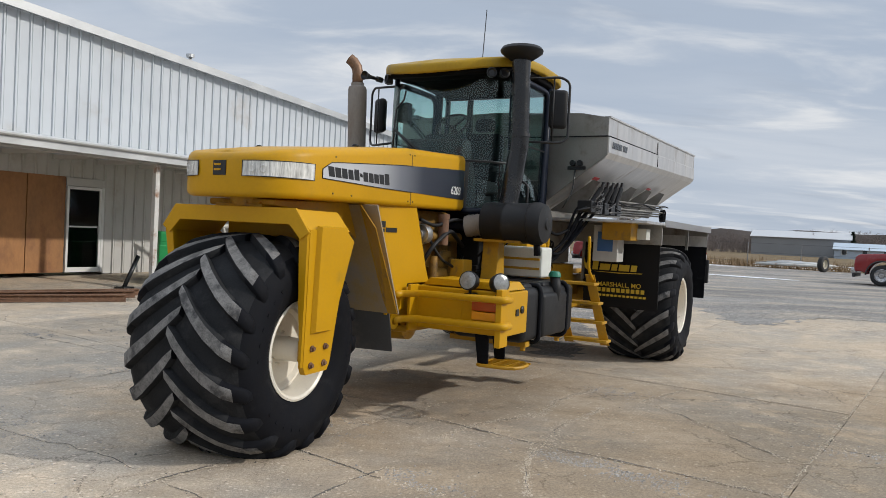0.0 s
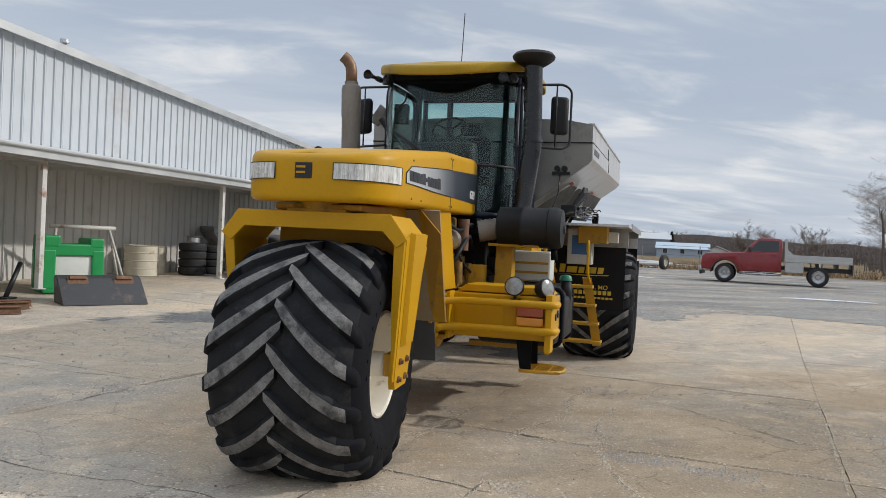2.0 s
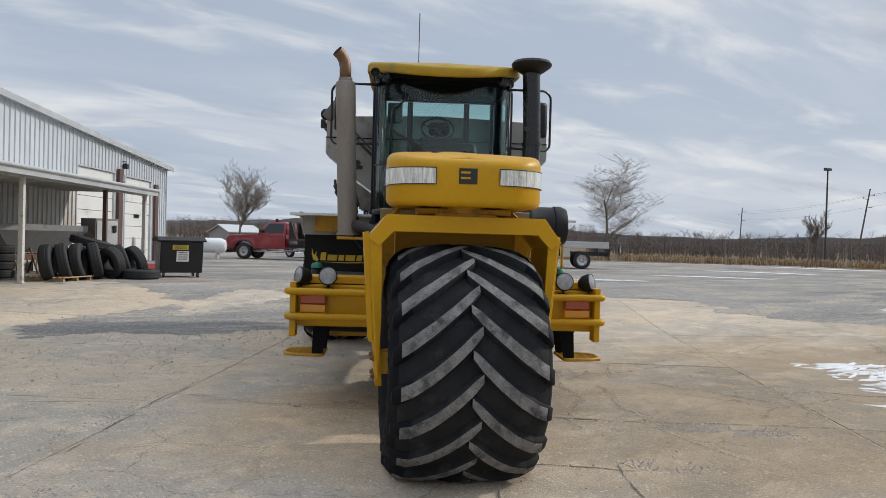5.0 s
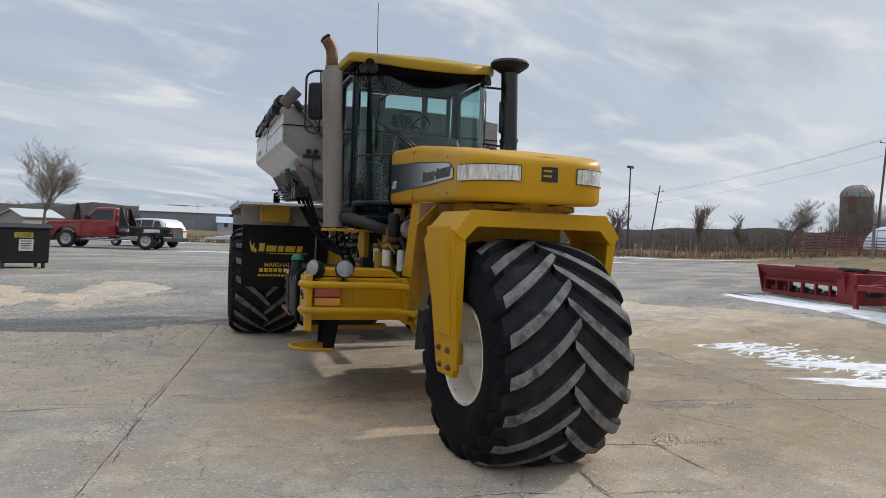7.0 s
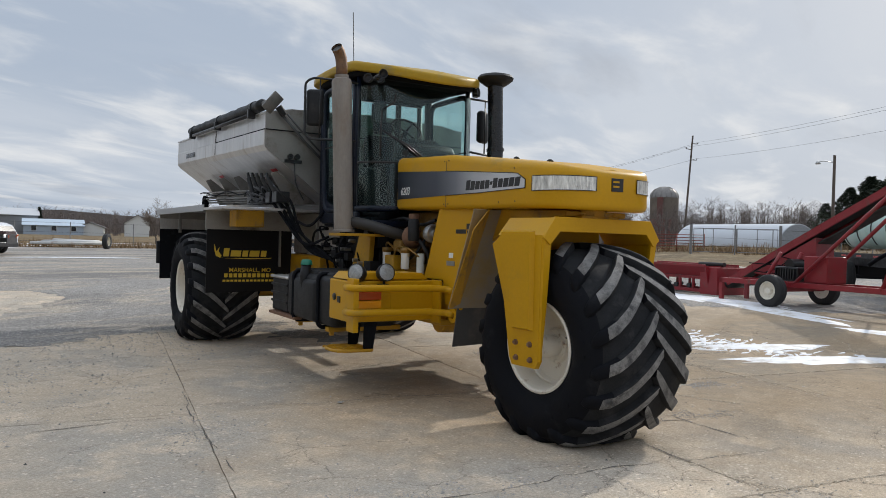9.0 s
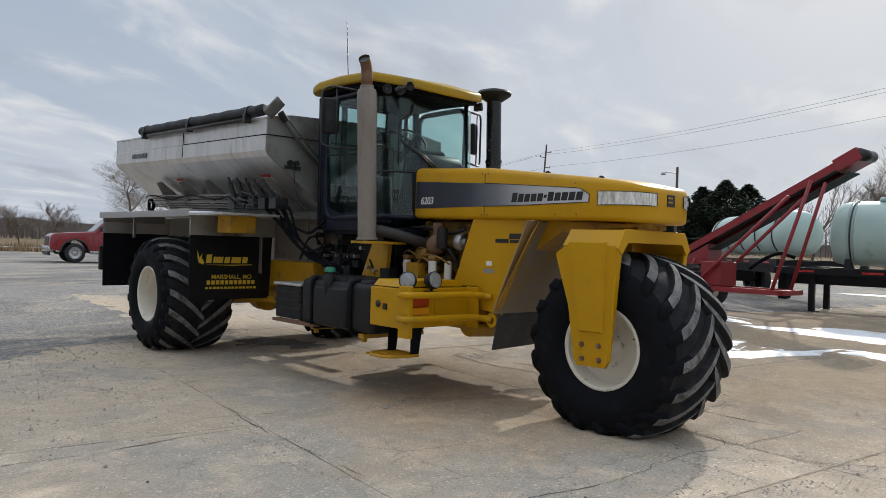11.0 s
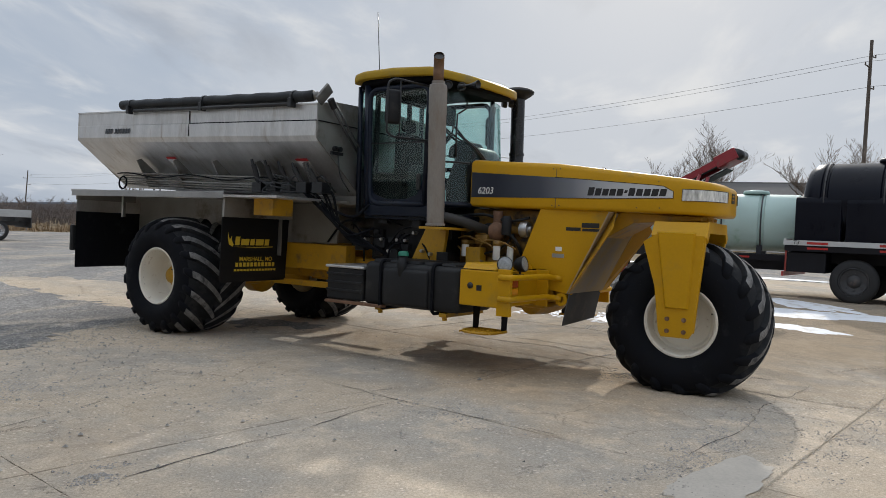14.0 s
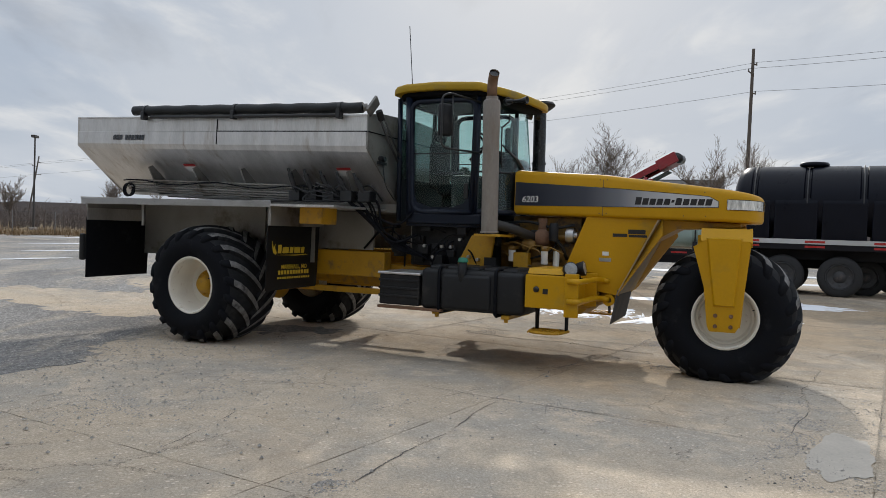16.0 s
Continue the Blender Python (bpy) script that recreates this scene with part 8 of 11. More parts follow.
# two overhead doors with their brown columns
for b0, b1, zt in ((15.15, 18.55, 3.75), (19.70, 22.80, 3.70)):
    nsec = 7
    od = new("overhead_door")
    od.parent = barn
    od["label"] = "white sectional overhead door"
    for k in range(nsec):
        z0 = zt * k / nsec
        bm = B()
        box(bm, b0, b1, NW + 0.06, NW + 0.10, z0 + 0.008, z0 + zt / nsec - 0.008, 0.006)
        part("door_section", bm, DOOR_WHITE, od)
    bm = B()
    for x in (b0 - 0.05, b1 - 0.01):
        box(bm, x, x + 0.06, NW - 0.02, NW + 0.10, 0.0, zt)
    box(bm, b0 - 0.05, b1 + 0.05, NW - 0.03, NW + 0.10, zt, zt + 0.06)
    pieces("jamb", bm, GALV, od)
for b in (18.75, 23.1):
    bm = B()
    box(bm, b, b + 0.42, NW - 0.14, NW - 0.02, 0.0, 3.95 if b < 20 else 3.6, 0.01)
    part("column", bm, BROWN_STEEL, barn, "red-brown steel column")
bm = B()
box(bm, 20.9, 21.5, NW + 0.03, NW + 0.058, 1.95, 2.12)
part("door_window", bm, GLASS_DARK, barn)
# bollards, wall lamp
for b in (19.5, 24.2):
    bm = B()
    cyl(bm, (b, NW - 0.5, 0), (b, NW - 0.5, 1.1), 0.09, n=14)
    part("bollard", bm, POST_WHITE, barn, smooth=40)
bm = B()
box(bm, 19.25, 19.45, NW - 0.25, NW - 0.05, 4.0, 4.22, 0.03)
tube(bm, [(19.35, NW, 4.3), (19.35, NW - 0.15, 4.3), (19.35, NW - 0.15, 4.2)], 0.02, 6)
part("wall_lamp", bm, BLACK_PAINT, barn)
bm = B()
for b, z in ((-8.0, 6.3), (3.2, 5.75)):
    tube(bm, [(b, NW + 0.3, z - 0.3), (b, NW + 0.3, z + 0.35)], 0.05, 8)
    cyl(bm, (b, NW + 0.3, z + 0.33), (b, NW + 0.3, z + 0.42), 0.12, n=12)
pieces("roof_vent", bm, GALV, barn)

# apron strip of bare concrete at the wall is part of the slabs; things under the canopy follow
def on_barn(b, n, z=0.0, turn=0.0):
    p = BARN @ Vector((b, n, 0))
    return BARN @ Matrix.Translation((b, n, z + H(p.x, p.y) - 0.25)) @ rot_m(0, 0, turn)


GREEN_PLASTIC = surf("bright_green_plastic", (0.015, 0.27, 0.075), 0.42, vary=0.1, scale=3, bump=0.05)
WHITE_POLY = surf("milky_white_poly", (0.62, 0.64, 0.60), 0.4, vary=0.06, bump=0.03)
CREAM_STEEL = surf("cream_drum_paint", (0.58, 0.54, 0.44), 0.5, vary=0.1, bump=0.05, dirt=(0.33, 0.25, 0.17), dirt_amount=0.25)
DARK_STEEL = surf("dark_grey_steel", (0.035, 0.035, 0.037), 0.5, vary=0.2, bump=0.1, dirt=(0.14, 0.10, 0.08), dirt_amount=0.25)
WOOD = surf("raw_pallet_wood", (0.40, 0.27, 0.15), 0.8, vary=0.25, scale=5, grain=40, bump=0.2)
ORANGE = surf("orange_rim_paint", (0.42, 0.09, 0.02), 0.5, vary=0.15, bump=0.05)
TREAD = surf("road_tyre_rubber", (0.018, 0.018, 0.019), 0.75, vary=0.25, scale=10, bump=0.2)


def tyre_mesh(bm, R, w, rim_r, m):
    lathe(bm, [(rim_r, -w * 0.40), (rim_r + 0.02, -w * 0.48), (R * 0.86, -w * 0.5), (R * 0.97, -w * 0.40), (R, -w * 0.30), (R * 0.985, -w * 0.12), (R, -w * 0.10), (R, w * 0.10), (R * 0.985, w * 0.12), (R, w * 0.30), (R * 0.97, w * 0.40), (R * 0.86, w * 0.5), (rim_r + 0.02, w * 0.48), (rim_r, w * 0.40), (rim_r, -w * 0.40)], 32, m, closed=True)


def loose_tyre(m, R=0.5, w=0.28, rim=None, label="worn black truck tyre", group="used tyres by the wall"):
    t = thing("tyre", label, "tyre", m, group)
    bm = B()
    tyre_mesh(bm, R, w, R * 0.56, Matrix.Identity(4))
    part("tread", bm, TREAD, t, smooth=40)
    if rim:
        bm = B()
        lathe(bm, [(R * 0.57, -w * 0.42), (R * 0.52, -w * 0.3), (R * 0.5, 0.0), (R * 0.3, 0.03), (R * 0.12, 0.02), (R * 0.12, 0.08), (0.0, 0.08)], 24, None, closed=True)
        lathe(bm, [(R * 0.57, w * 0.42), (R * 0.52, w * 0.3), (R * 0.5, 0.0)], 24, None, closed=True)
        part("rim", bm, rim, t, smooth=40)
    return t


def spray_tank():
    t = thing("spray_tank", "green plastic tank cradle holding a white poly tank", "tank", on_barn(1.05, 0.45, 0, -30))
    bm = B()
    box(bm, -0.62, 0.62, -0.45, 0.45, 0.0, 0.16, 0.04)
    for x in (-0.50, 0.50):
        for y in (-0.36, 0.36):
            box(bm, x - 0.13, x + 0.13, y - 0.10, y + 0.10, 0.1, 0.95, 0.03)
    part("cradle", bm, GREEN_PLASTIC, t)
    bm = B()
    box(bm, -0.62, 0.62, -0.45, 0.45, 0.82, 1.08, 0.03)
    box(bm, -0.62, -0.28, -0.46, 0.46, 1.0, 1.26, 0.04)
    box(bm, 0.32, 0.62, -0.46, 0.46, 1.0, 1.22, 0.04)
    part("collar", bm, GREEN_PLASTIC, t)
    bm = B()
    box(bm, -0.50, 0.52, -0.40, 0.40, 0.14, 0.86, 0.08, 3)
    part("poly_tank", bm, WHITE_POLY, t, smooth=45)


spray_tank()


def a_frame():
    t = thing("steel_trestle", "white steel trestle with splayed legs", "trestle", on_barn(2.3, 1.25, 0, -32))
    bm = B()
    tube(bm, [(-0.75, 0, 1.38), (0.75, 0, 1.38)], 0.05, 8)
    part("top_bar", bm, POST_WHITE, t)
    for x, dx in ((-0.6, -0.15), (0.6, 0.35)):
        for y in (-0.25, 0.25):
            bm = B()
            tube(bm, [(x, 0, 1.36), (x + dx, y, 0.0)], 0.03, 6)
            part("leg", bm, POST_WHITE, t)


a_frame()


def bucket():
    t = thing("loader_bucket", "black steel skid-loader attachment lying on the concrete", "attachment", on_barn(0.22, -1.25, 0, -32))
    bm = B()
    prism(bm, [(-0.45, 0.0), (0.30, 0.0), (0.40, 0.52), (0.28, 0.56), (0.10, 0.50)], -0.82, 0.82, "x", bev=0.01)
    part("shell", bm, DARK_STEEL, t)
    for x in (-0.45, 0.45):
        bm = B()
        box(bm, x - 0.20, x + 0.20, -0.22, -0.10, 0.18, 0.50, 0.01, m=rot_m(-32, 0, 0))
        box(bm, x - 0.16, x + 0.16, -0.27, -0.20, 0.42, 0.50, 0.01, m=rot_m(-32, 0, 0))
        part("mount_plate", bm, RUST, t)


bucket()


def drum(m, r, h, label):
    t = thing("drum", label, "drum", m, "drums by the wall")
    bm = B()
    prof = [(0.0, 0.0), (r, 0.0), (r + 0.02, 0.01), (r, 0.03)]
    for k in range(1, 4):
        z = h * k / 4
        prof += [(r, z - 0.02), (r + 0.018, z), (r, z + 0.02)]
    prof += [(r, h - 0.03), (r + 0.02, h - 0.01), (r, h), (r - 0.03, h - 0.015), (0.0, h - 0.02)]
    lathe(bm, prof, 32, None, closed=True)
    part("shell", bm, CREAM_STEEL, t, smooth=40)


drum(on_barn(5.3, 2.0), 0.46, 0.86, "wide cream steel drum with rolled hoops")
drum(on_barn(6.3, 2.3), 0.30, 0.82, "narrow cream drum beside the wide one")

for k in range(4):
    loose_tyre(on_barn(6.75, 1.35, 0.14 + 0.235 * k), 0.40, 0.24, label="black tyre in a stack of four", group="stacked tyres")
for k in range(4):
    loose_tyre(on_barn(7.75, 1.40, 0.13 + 0.22 * k), 0.40, 0.23, label="black tyre in a second stack", group="stacked tyres")
t = thing("wheel_rim", "bare silver wheel rim on the tyre stack", "rim", on_barn(6.75, 1.35, 0.97))
bm = B()
lathe(bm, [(0.24, 0.0), (0.19, 0.03), (0.18, 0.16), (0.25, 0.20), (0.24, 0.21), (0.17, 0.17), (0.17, 0.02)], 28, None, closed=True)
part("barrel", bm, STEEL, t, smooth=40)

# old stainless hopper spreader against the wall
def old_spreader():
    t = thing("drop_spreader", "old grey steel hopper spreader on rusty legs", "spreader", on_barn(10.0, 1.65, 0, -28))
    bm = B()
    for s in (-1, 1):
        plate(bm, [(-1.45, s * 0.62, 1.50), (1.45, s * 0.62, 1.50), (1.45, s * 0.62, 1.32), (-1.45, s * 0.62, 1.32)], 0.015)
        plate(bm, [(-1.45, s * 0.62, 1.32), (1.45, s * 0.62, 1.32), (0.75, s * 0.22, 0.66), (-0.75, s * 0.22, 0.66)], 0.015)
    for s in (-1, 1):
        plate(bm, [(s * 1.45, -0.62, 1.50), (s * 1.45, 0.62, 1.50), (s * 1.45, 0.62, 1.32), (s * 1.45, -0.62, 1.32)], 0.015)
        plate(bm, [(s * 1.45, -0.62, 1.32), (s * 1.45, 0.62, 1.32), (s * 0.75, 0.22, 0.66), (s * 0.75, -0.22, 0.66)], 0.015)
    pieces("hopper_plate", bm, surf("grey_hopper_steel", (0.25, 0.25, 0.245), 0.5, metal=0.3, vary=0.15, bump=0.05, dirt=(0.16, 0.10, 0.07), dirt_amount=0.3), t)
    for x in (-0.9, -0.3, 0.4, 1.0):
        for y in (-0.45, 0.45):
            bm = B()
            tube(bm, [(x, y * 0.6, 0.95), (x + (0.2 if x < 0 else -0.2), y, 0.0)], 0.028, 6)
            part("leg", bm, RUST, t)
    bm = B()
    box(bm, -0.8, 0.9, -0.35, 0.35, 0.45, 0.62, 0.02)
    part("spinner_frame", bm, RUST, t)


old_spreader()


def pallet(m, label="pale wooden pallet on the ground"):
    t = thing("pallet", label, "pallet", m, "pallets")
    for k in range(7):
        bm = B()
        y = -0.5 + k / 6
        box(bm, -0.6, 0.6, y - 0.05, y + 0.05, 0.10, 0.125)
        part("plank", bm, WOOD, t)
    for x in (-0.55, 0, 0.55):
        bm = B()
        box(bm, x - 0.03, x + 0.03, -0.5, 0.5, 0.0, 0.10)
        part("runner", bm, WOOD, t)


pallet(on_barn(7.6, -0.35, 0, -12))
t = thing("steel_cabinet", "tall grey steel cabinet standing by the post", "cabinet", on_barn(13.6, 1.15, 0, -32))
bm = B()
box(bm, -0.45, 0.45, -0.40, 0.40, 0.0, 1.78, 0.01)
part("body", bm, surf("grey_cabinet_paint", (0.24, 0.235, 0.225), 0.5, vary=0.12, bump=0.04, dirt=(0.16, 0.12, 0.09), dirt_amount=0.3), t)
bm = B()
box(bm, -0.40, 0.40, -0.425, -0.402, 0.1, 1.7, 0.006)
part("door", bm, GALV, t)
bm = B()
box(bm, 0.20, 0.34, -0.47, -0.43, 1.3, 1.55, 0.02)
part("meter", bm, BLACK_PLASTIC, t)
t = thing("cardboard_box", "brown cardboard box under the canopy", "box", on_barn(11.9, 1.5, 0, 10))
bm = B()
box(bm, -0.5, 0.5, -0.35, 0.35, 0.0, 0.75, 0.01)
part("carton", bm, surf("cardboard", (0.24, 0.14, 0.075), 0.85, vary=0.15, bump=0.1), t)
# heap of tyres at the canopy's end
rt = random.Random(9)
for k, (b, n, R, tilt, turn, rim) in enumerate(((8.6, -0.45, 0.50, 78, 20, None), (9.05, -0.65, 0.50, 80, 10, None), (9.5, -0.9, 0.52, 78, 25, ORANGE), (9.75, -1.25, 0.46, 75, 60, None), (10.2, -1.35, 0.50, 72, 30, None), (10.6, -1.6, 0.48, 70, 50, None), (10.0, -0.4, 0.52, 80, 0, None), (10.9, -0.9, 0.5, 68, 15, None), (8.25, -0.2, 0.48, 82, 15, None))):
    loose_tyre(on_barn(b - 1.1, n, R * math.sin(radians(tilt)) + 0.02, turn) @ rot_m(tilt, 0, 0), R, 0.30, rim, "worn black truck tyre with an orange rim" if rim else "worn black truck tyre leaning in a heap")
loose_tyre(on_barn(8.9, -2.0, 0.15, 0), 0.52, 0.28, None, "black tyre lying flat before the heap")
loose_tyre(on_barn(8.8, -0.6, 1.02, 20) @ rot_m(14, 0, 0), 0.56, 0.24, None, "thin black tyre on top of the heap")

# wheeled waste container
def dumpster():
    t = thing("waste_container", "black plastic wheeled waste container with white notices", "dumpster", on_barn(10.33, -2.62, 0, -62))
    bm = B()
    prism(bm, [(-0.42, 0.16), (0.42, 0.16), (0.56, 1.10), (-0.56, 1.10)], -0.62, 0.62, "x", bev=0.02)
    part("body", bm, BLACK_PAINT, t)
    bm = B()
    prism(bm, [(-0.62, 1.10), (0.62, 1.10), (0.62, 1.14), (0.3, 1.24), (-0.3, 1.24), (-0.62, 1.14)], -0.70, 0.70, "x", bev=0.01)
    part("lid", bm, BLACK_PLASTIC, t)
    for x in (-0.5, 0.5):
        for y in (-0.34, 0.34):
            bm = B()
            cyl(bm, (x - 0.025, y, 0.09), (x + 0.025, y, 0.09), 0.09, n=16)
            box(bm, x - 0.04, x + 0.04, y - 0.05, y + 0.05, 0.10, 0.17)
            part("castor", bm, DARK_STEEL, t)
    for z0, z1, x0, x1, mt, lb in ((0.86, 1.0, -0.28, 0.18, surf("yellow_notice", (0.62, 0.47, 0.05), 0.5, vary=0.05, bump=0), "yellow notice"), (0.50, 0.82, -0.16, 0.20, WHITE_DECAL, "white notice")):
        bm = B()
        y0, y1 = -(0.42 + (z0 - 0.16) * 0.149) - 0.006, -(0.42 + (z1 - 0.16) * 0.149) - 0.006
        plate(bm, [(x0, y0, z0), (x1, y0, z0), (x1, y1, z1), (x0, y1, z1)], 0.004)
        nb = part("notice", bm, mt, t, lb)
        bm = B()
        for k in range(4):
            zz = z0 + (z1 - z0) * (0.2 + 0.2 * k)
            yy = -(0.42 + (zz - 0.16) * 0.149) - 0.012
            box(bm, x0 + 0.05, x1 - 0.05, yy - 0.002, yy + 0.001, zz, zz + (z1 - z0) * 0.07)
        part("text_bar", bm, DARK_DECAL, nb)


dumpster()
t = thing("lifting_frame", "red steel frame lying on the concrete", "frame", on_barn(14.6, -0.3, 0, -30))
for k in range(4):
    bm = B()
    box(bm, -0.9, 0.9, -0.4 + 0.22 * k, -0.32 + 0.22 * k, 0.02 + 0.08 * (k % 2), 0.12 + 0.08 * (k % 2), 0.005)
    part("bar", bm, surf("faded_red_paint", (0.30, 0.03, 0.03), 0.5, vary=0.2, bump=0.05, dirt=(0.18, 0.08, 0.06), dirt_amount=0.3) if k == 0 else bpy.data.materials["faded_red_paint"], t)
# rusty steel sections by the plywood
t = thing("steel_sections", "rusty brown steel beams stacked on the concrete", "scrap steel", on_barn(-2.9, -0.8, 0, -25))
for k in range(5):
    bm = B()
    y = -0.3 + 0.16 * k
    m = rot_m(0, 0, (-4, 3, -2, 6, 1)[k])
    L = (1.1, 1.3, 1.0, 1.5, 0.9)[k]
    box(bm, -L, L, y - 0.05, y - 0.035, 0.02 + 0.05 * (k % 2), 0.14 + 0.05 * (k % 2), m=m)
    box(bm, -L, L, y - 0.10, y + 0.03, 0.13 + 0.05 * (k % 2), 0.145 + 0.05 * (k % 2), m=m)
    box(bm, -L, L, y - 0.10, y + 0.03, 0.01 + 0.05 * (k % 2), 0.025 + 0.05 * (k % 2), m=m)
    part("beam", bm, RUST, t)
t = thing("jack_stand", "black screw jack leaning at the post", "jack", on_barn(-0.35, 0.35, 0, 10))
bm = B()
tube(bm, [(-0.35, 0, 0.03), (0.05, 0, 0.72)], 0.05, 10)
box(bm, -0.5, -0.2, -0.15, 0.15, 0.0, 0.04, 0.01)
part("shaft", bm, BLACK_PAINT, t)

# ---------------------------------------------------------------- vehicles in the yard
RED_PAINT = surf("red_truck_paint", (0.22, 0.006, 0.011), 0.25, vary=0.06, scale=2, bump=0.01, coat=0.6)
WHITE_CAR = surf("white_car_paint", (0.70, 0.72, 0.74), 0.25, vary=0.03, bump=0.0, coat=0.6)
DARK_CAR = surf("dark_red_car_paint", (0.10, 0.012, 0.018), 0.25, vary=0.05, bump=0.0, coat=0.6)
BUMPER_GREY = surf("dark_bumper_plastic", (0.03, 0.03, 0.032), 0.5, vary=0.1, bump=0.05)
CHROME = surf("chrome", (0.45, 0.45, 0.46), 0.22, metal=0.9, vary=0.05, bump=0)
CAR_GLASS = surf("car_window_glass", (0.012, 0.015, 0.018), 0.06, vary=0.0, bump=0, sheen_rough=0.0, coat=0.5)
SILVER_BED = surf("brushed_aluminium_bed", (0.50, 0.50, 0.49), 0.4, metal=0.7, vary=0.1, bump=0.03)
DARK_BED = surf("dark_flatbed_paint", (0.05, 0.025, 0.025), 0.5, vary=0.2, bump=0.05)


def road_wheel(parent, x, y, R, w, rim_mat, out):
    wh = new("wheel")
    wh.parent = parent
    wh.matrix_local = Matrix.Translation((x, y, R))
    bm = B()
    tyre_mesh(bm, R, w, R * 0.62, rot_m(90, 0, 0))
    part("tyre", bm, TREAD, wh, smooth=40)
    bm = B()
    m = rot_m(-90, 0, 0) @ Matrix.Diagonal((1, 1, out, 1))
    lathe(bm, [(R * 0.63, w * 0.44), (R * 0.60, w * 0.46), (R * 0.55, w * 0.30), (R * 0.30, w * 0.18), (R * 0.22, w * 0.30), (0.0, w * 0.32)], 24, m, closed=True)
    for k in range(8):
        a = 2 * math.pi * k / 8
        cyl(bm, m @ Vector((R * 0.42 * math.cos(a), R * 0.42 * math.sin(a), w * 0.15)), m @ Vector((R * 0.42 * math.cos(a), R * 0.42 * math.sin(a), w * 0.27)), R * 0.06, n=8)
    part("rim", bm, rim_mat, wh, smooth=40)


def shell(bm, side, hw, taper=None, mat=0):
    """A body from its side outline; taper(z) gives the half width at a height."""
    u, v = [], []
    for x, z in side:
        w = taper(z) if taper else hw
        u.append(bm.verts.new((x, w, z)))
        v.append(bm.verts.new((x, -w, z)))
    n = len(side)
    fs = [bm.faces.new(u), bm.faces.new(v[::-1])]
    for i in range(n):
        fs.append(bm.faces.new((u[i], v[i], v[(i + 1) % n], u[(i + 1) % n])))
    bmesh.ops.recalc_face_normals(bm, faces=fs)
    edges = list({e for f in fs for e in f.edges})
    bmesh.ops.bevel(bm, geom=edges, offset=0.045, segments=3, affect="EDGES", profile=0.5)


def pickup(m, label, bed_mat, wheelbase, rail, size=(1.06, 1.06, 1.09)):
    """Single-cab pickup with a flatbed; x forwards, origin on the ground under its front axle."""
    t = thing("pickup_truck", label, "pickup truck", m @ Matrix.Diagonal((size[0], size[1], size[2], 1)), "parked pickup trucks")
    R = 0.41
    wb = wheelbase
    # lower body with wheel arch
    def arch(cx, r, n=9):
        return [(cx + r * math.cos(math.pi * k / (n - 1)), R + r * math.sin(math.pi * k / (n - 1))) for k in range(n)]
    side = [(0.98, 0.55), (1.0, 0.80), (0.96, 1.10), (0.80, 1.22), (-0.70, 1.32), (-2.30, 1.34), (-2.30, 0.55)] + [(p[0], p[1]) for p in [(-0.62, 0.52)] + arch(0.0, 0.54)[::-1] + [(0.62, 0.52)]]
    bm = B()
    shell(bm, side, 0.97, lambda z: 0.98 - 0.05 * max(0, z - 0.9))
    part("body", bm, RED_PAINT, t, smooth=40)
    bm = B()
    cabside = [(-0.72, 1.30), (-1.30, 1.90), (-1.50, 1.95), (-2.18, 1.95), (-2.30, 1.88), (-2.32, 1.30)]
    shell(bm, cabside, 0.9, lambda z: 0.95 - 0.25 * max(0, z - 1.3))
    part("cab_shell", bm, RED_PAINT, t, smooth=40)
    for s in (-1, 1):
        bm = B()
        w = lambda z: s * (0.95 - 0.25 * (z - 1.3) + 0.004)
        plate(bm, [(-0.98, w(1.38), 1.38), (-1.36, w(1.84), 1.84), (-2.16, w(1.84), 1.84), (-2.18, w(1.38), 1.38)], 0.004)
        part("side_window", bm, CAR_GLASS, t)
        bm = B()
        box(bm, -1.05, -0.92, s * 0.98, s * 1.22, 1.38, 1.56, 0.03)
        part("wing_mirror", bm, BUMPER_GREY, t)
        bm = B()
        box(bm, -2.06, -1.92, s * 0.962, s * 0.985, 1.20, 1.25, 0.008)
        part("door_handle", bm, BUMPER_GREY, t)
        bm = B()
        tube(bm, [(-0.72, s * 0.975, 1.28), (-0.70, s * 0.985, 0.56), (-2.18, s * 0.985, 0.56), (-2.20, s * 0.96, 1.30)], 0.006, 4)
        part("door_gap", bm, BUMPER_GREY, t)
        bm = B()
        tube(bm, [(-0.6, s * 1.0, 0.42), (-2.3, s * 1.0, 0.42)], 0.045, 8)
        part("side_step", bm, CHROME, t)
        bm = B()
        box(bm, 0.86, 0.985, s * 0.60, s * 0.93, 0.86, 1.06, 0.02)
        part("headlight", bm, LENS, t)
        bm = B()
        prev = arch(0.0, 0.57, 11)
        tube(bm, [(x, s * 0.985, z) for x, z in prev], 0.03, 6)
        part("wheel_arch_trim", bm, BUMPER_GREY, t)
    bm = B()
    plate(bm, [(-0.76, -0.80, 1.36), (-0.76, 0.80, 1.36), (-1.28, 0.72, 1.88), (-1.28, -0.72, 1.88)], 0.006)
    part("windscreen", bm, CAR_GLASS, t)
    bm = B()
    box(bm, 0.92, 1.12, -0.95, 0.95, 0.45, 0.68, 0.04)
    part("bumper", bm, CHROME, t, smooth=45)
    bm = B()
    box(bm, 0.95, 1.06, -0.92, 0.92, 0.30, 0.47, 0.03)
    part("air_dam", bm, BUMPER_GREY, t)
    bm = B()
    box(bm, 0.97, 1.015, -0.58, 0.58, 0.74, 1.08, 0.02)
    part("grille", bm, BUMPER_GREY, t)
    # flatbed
    bm = B()
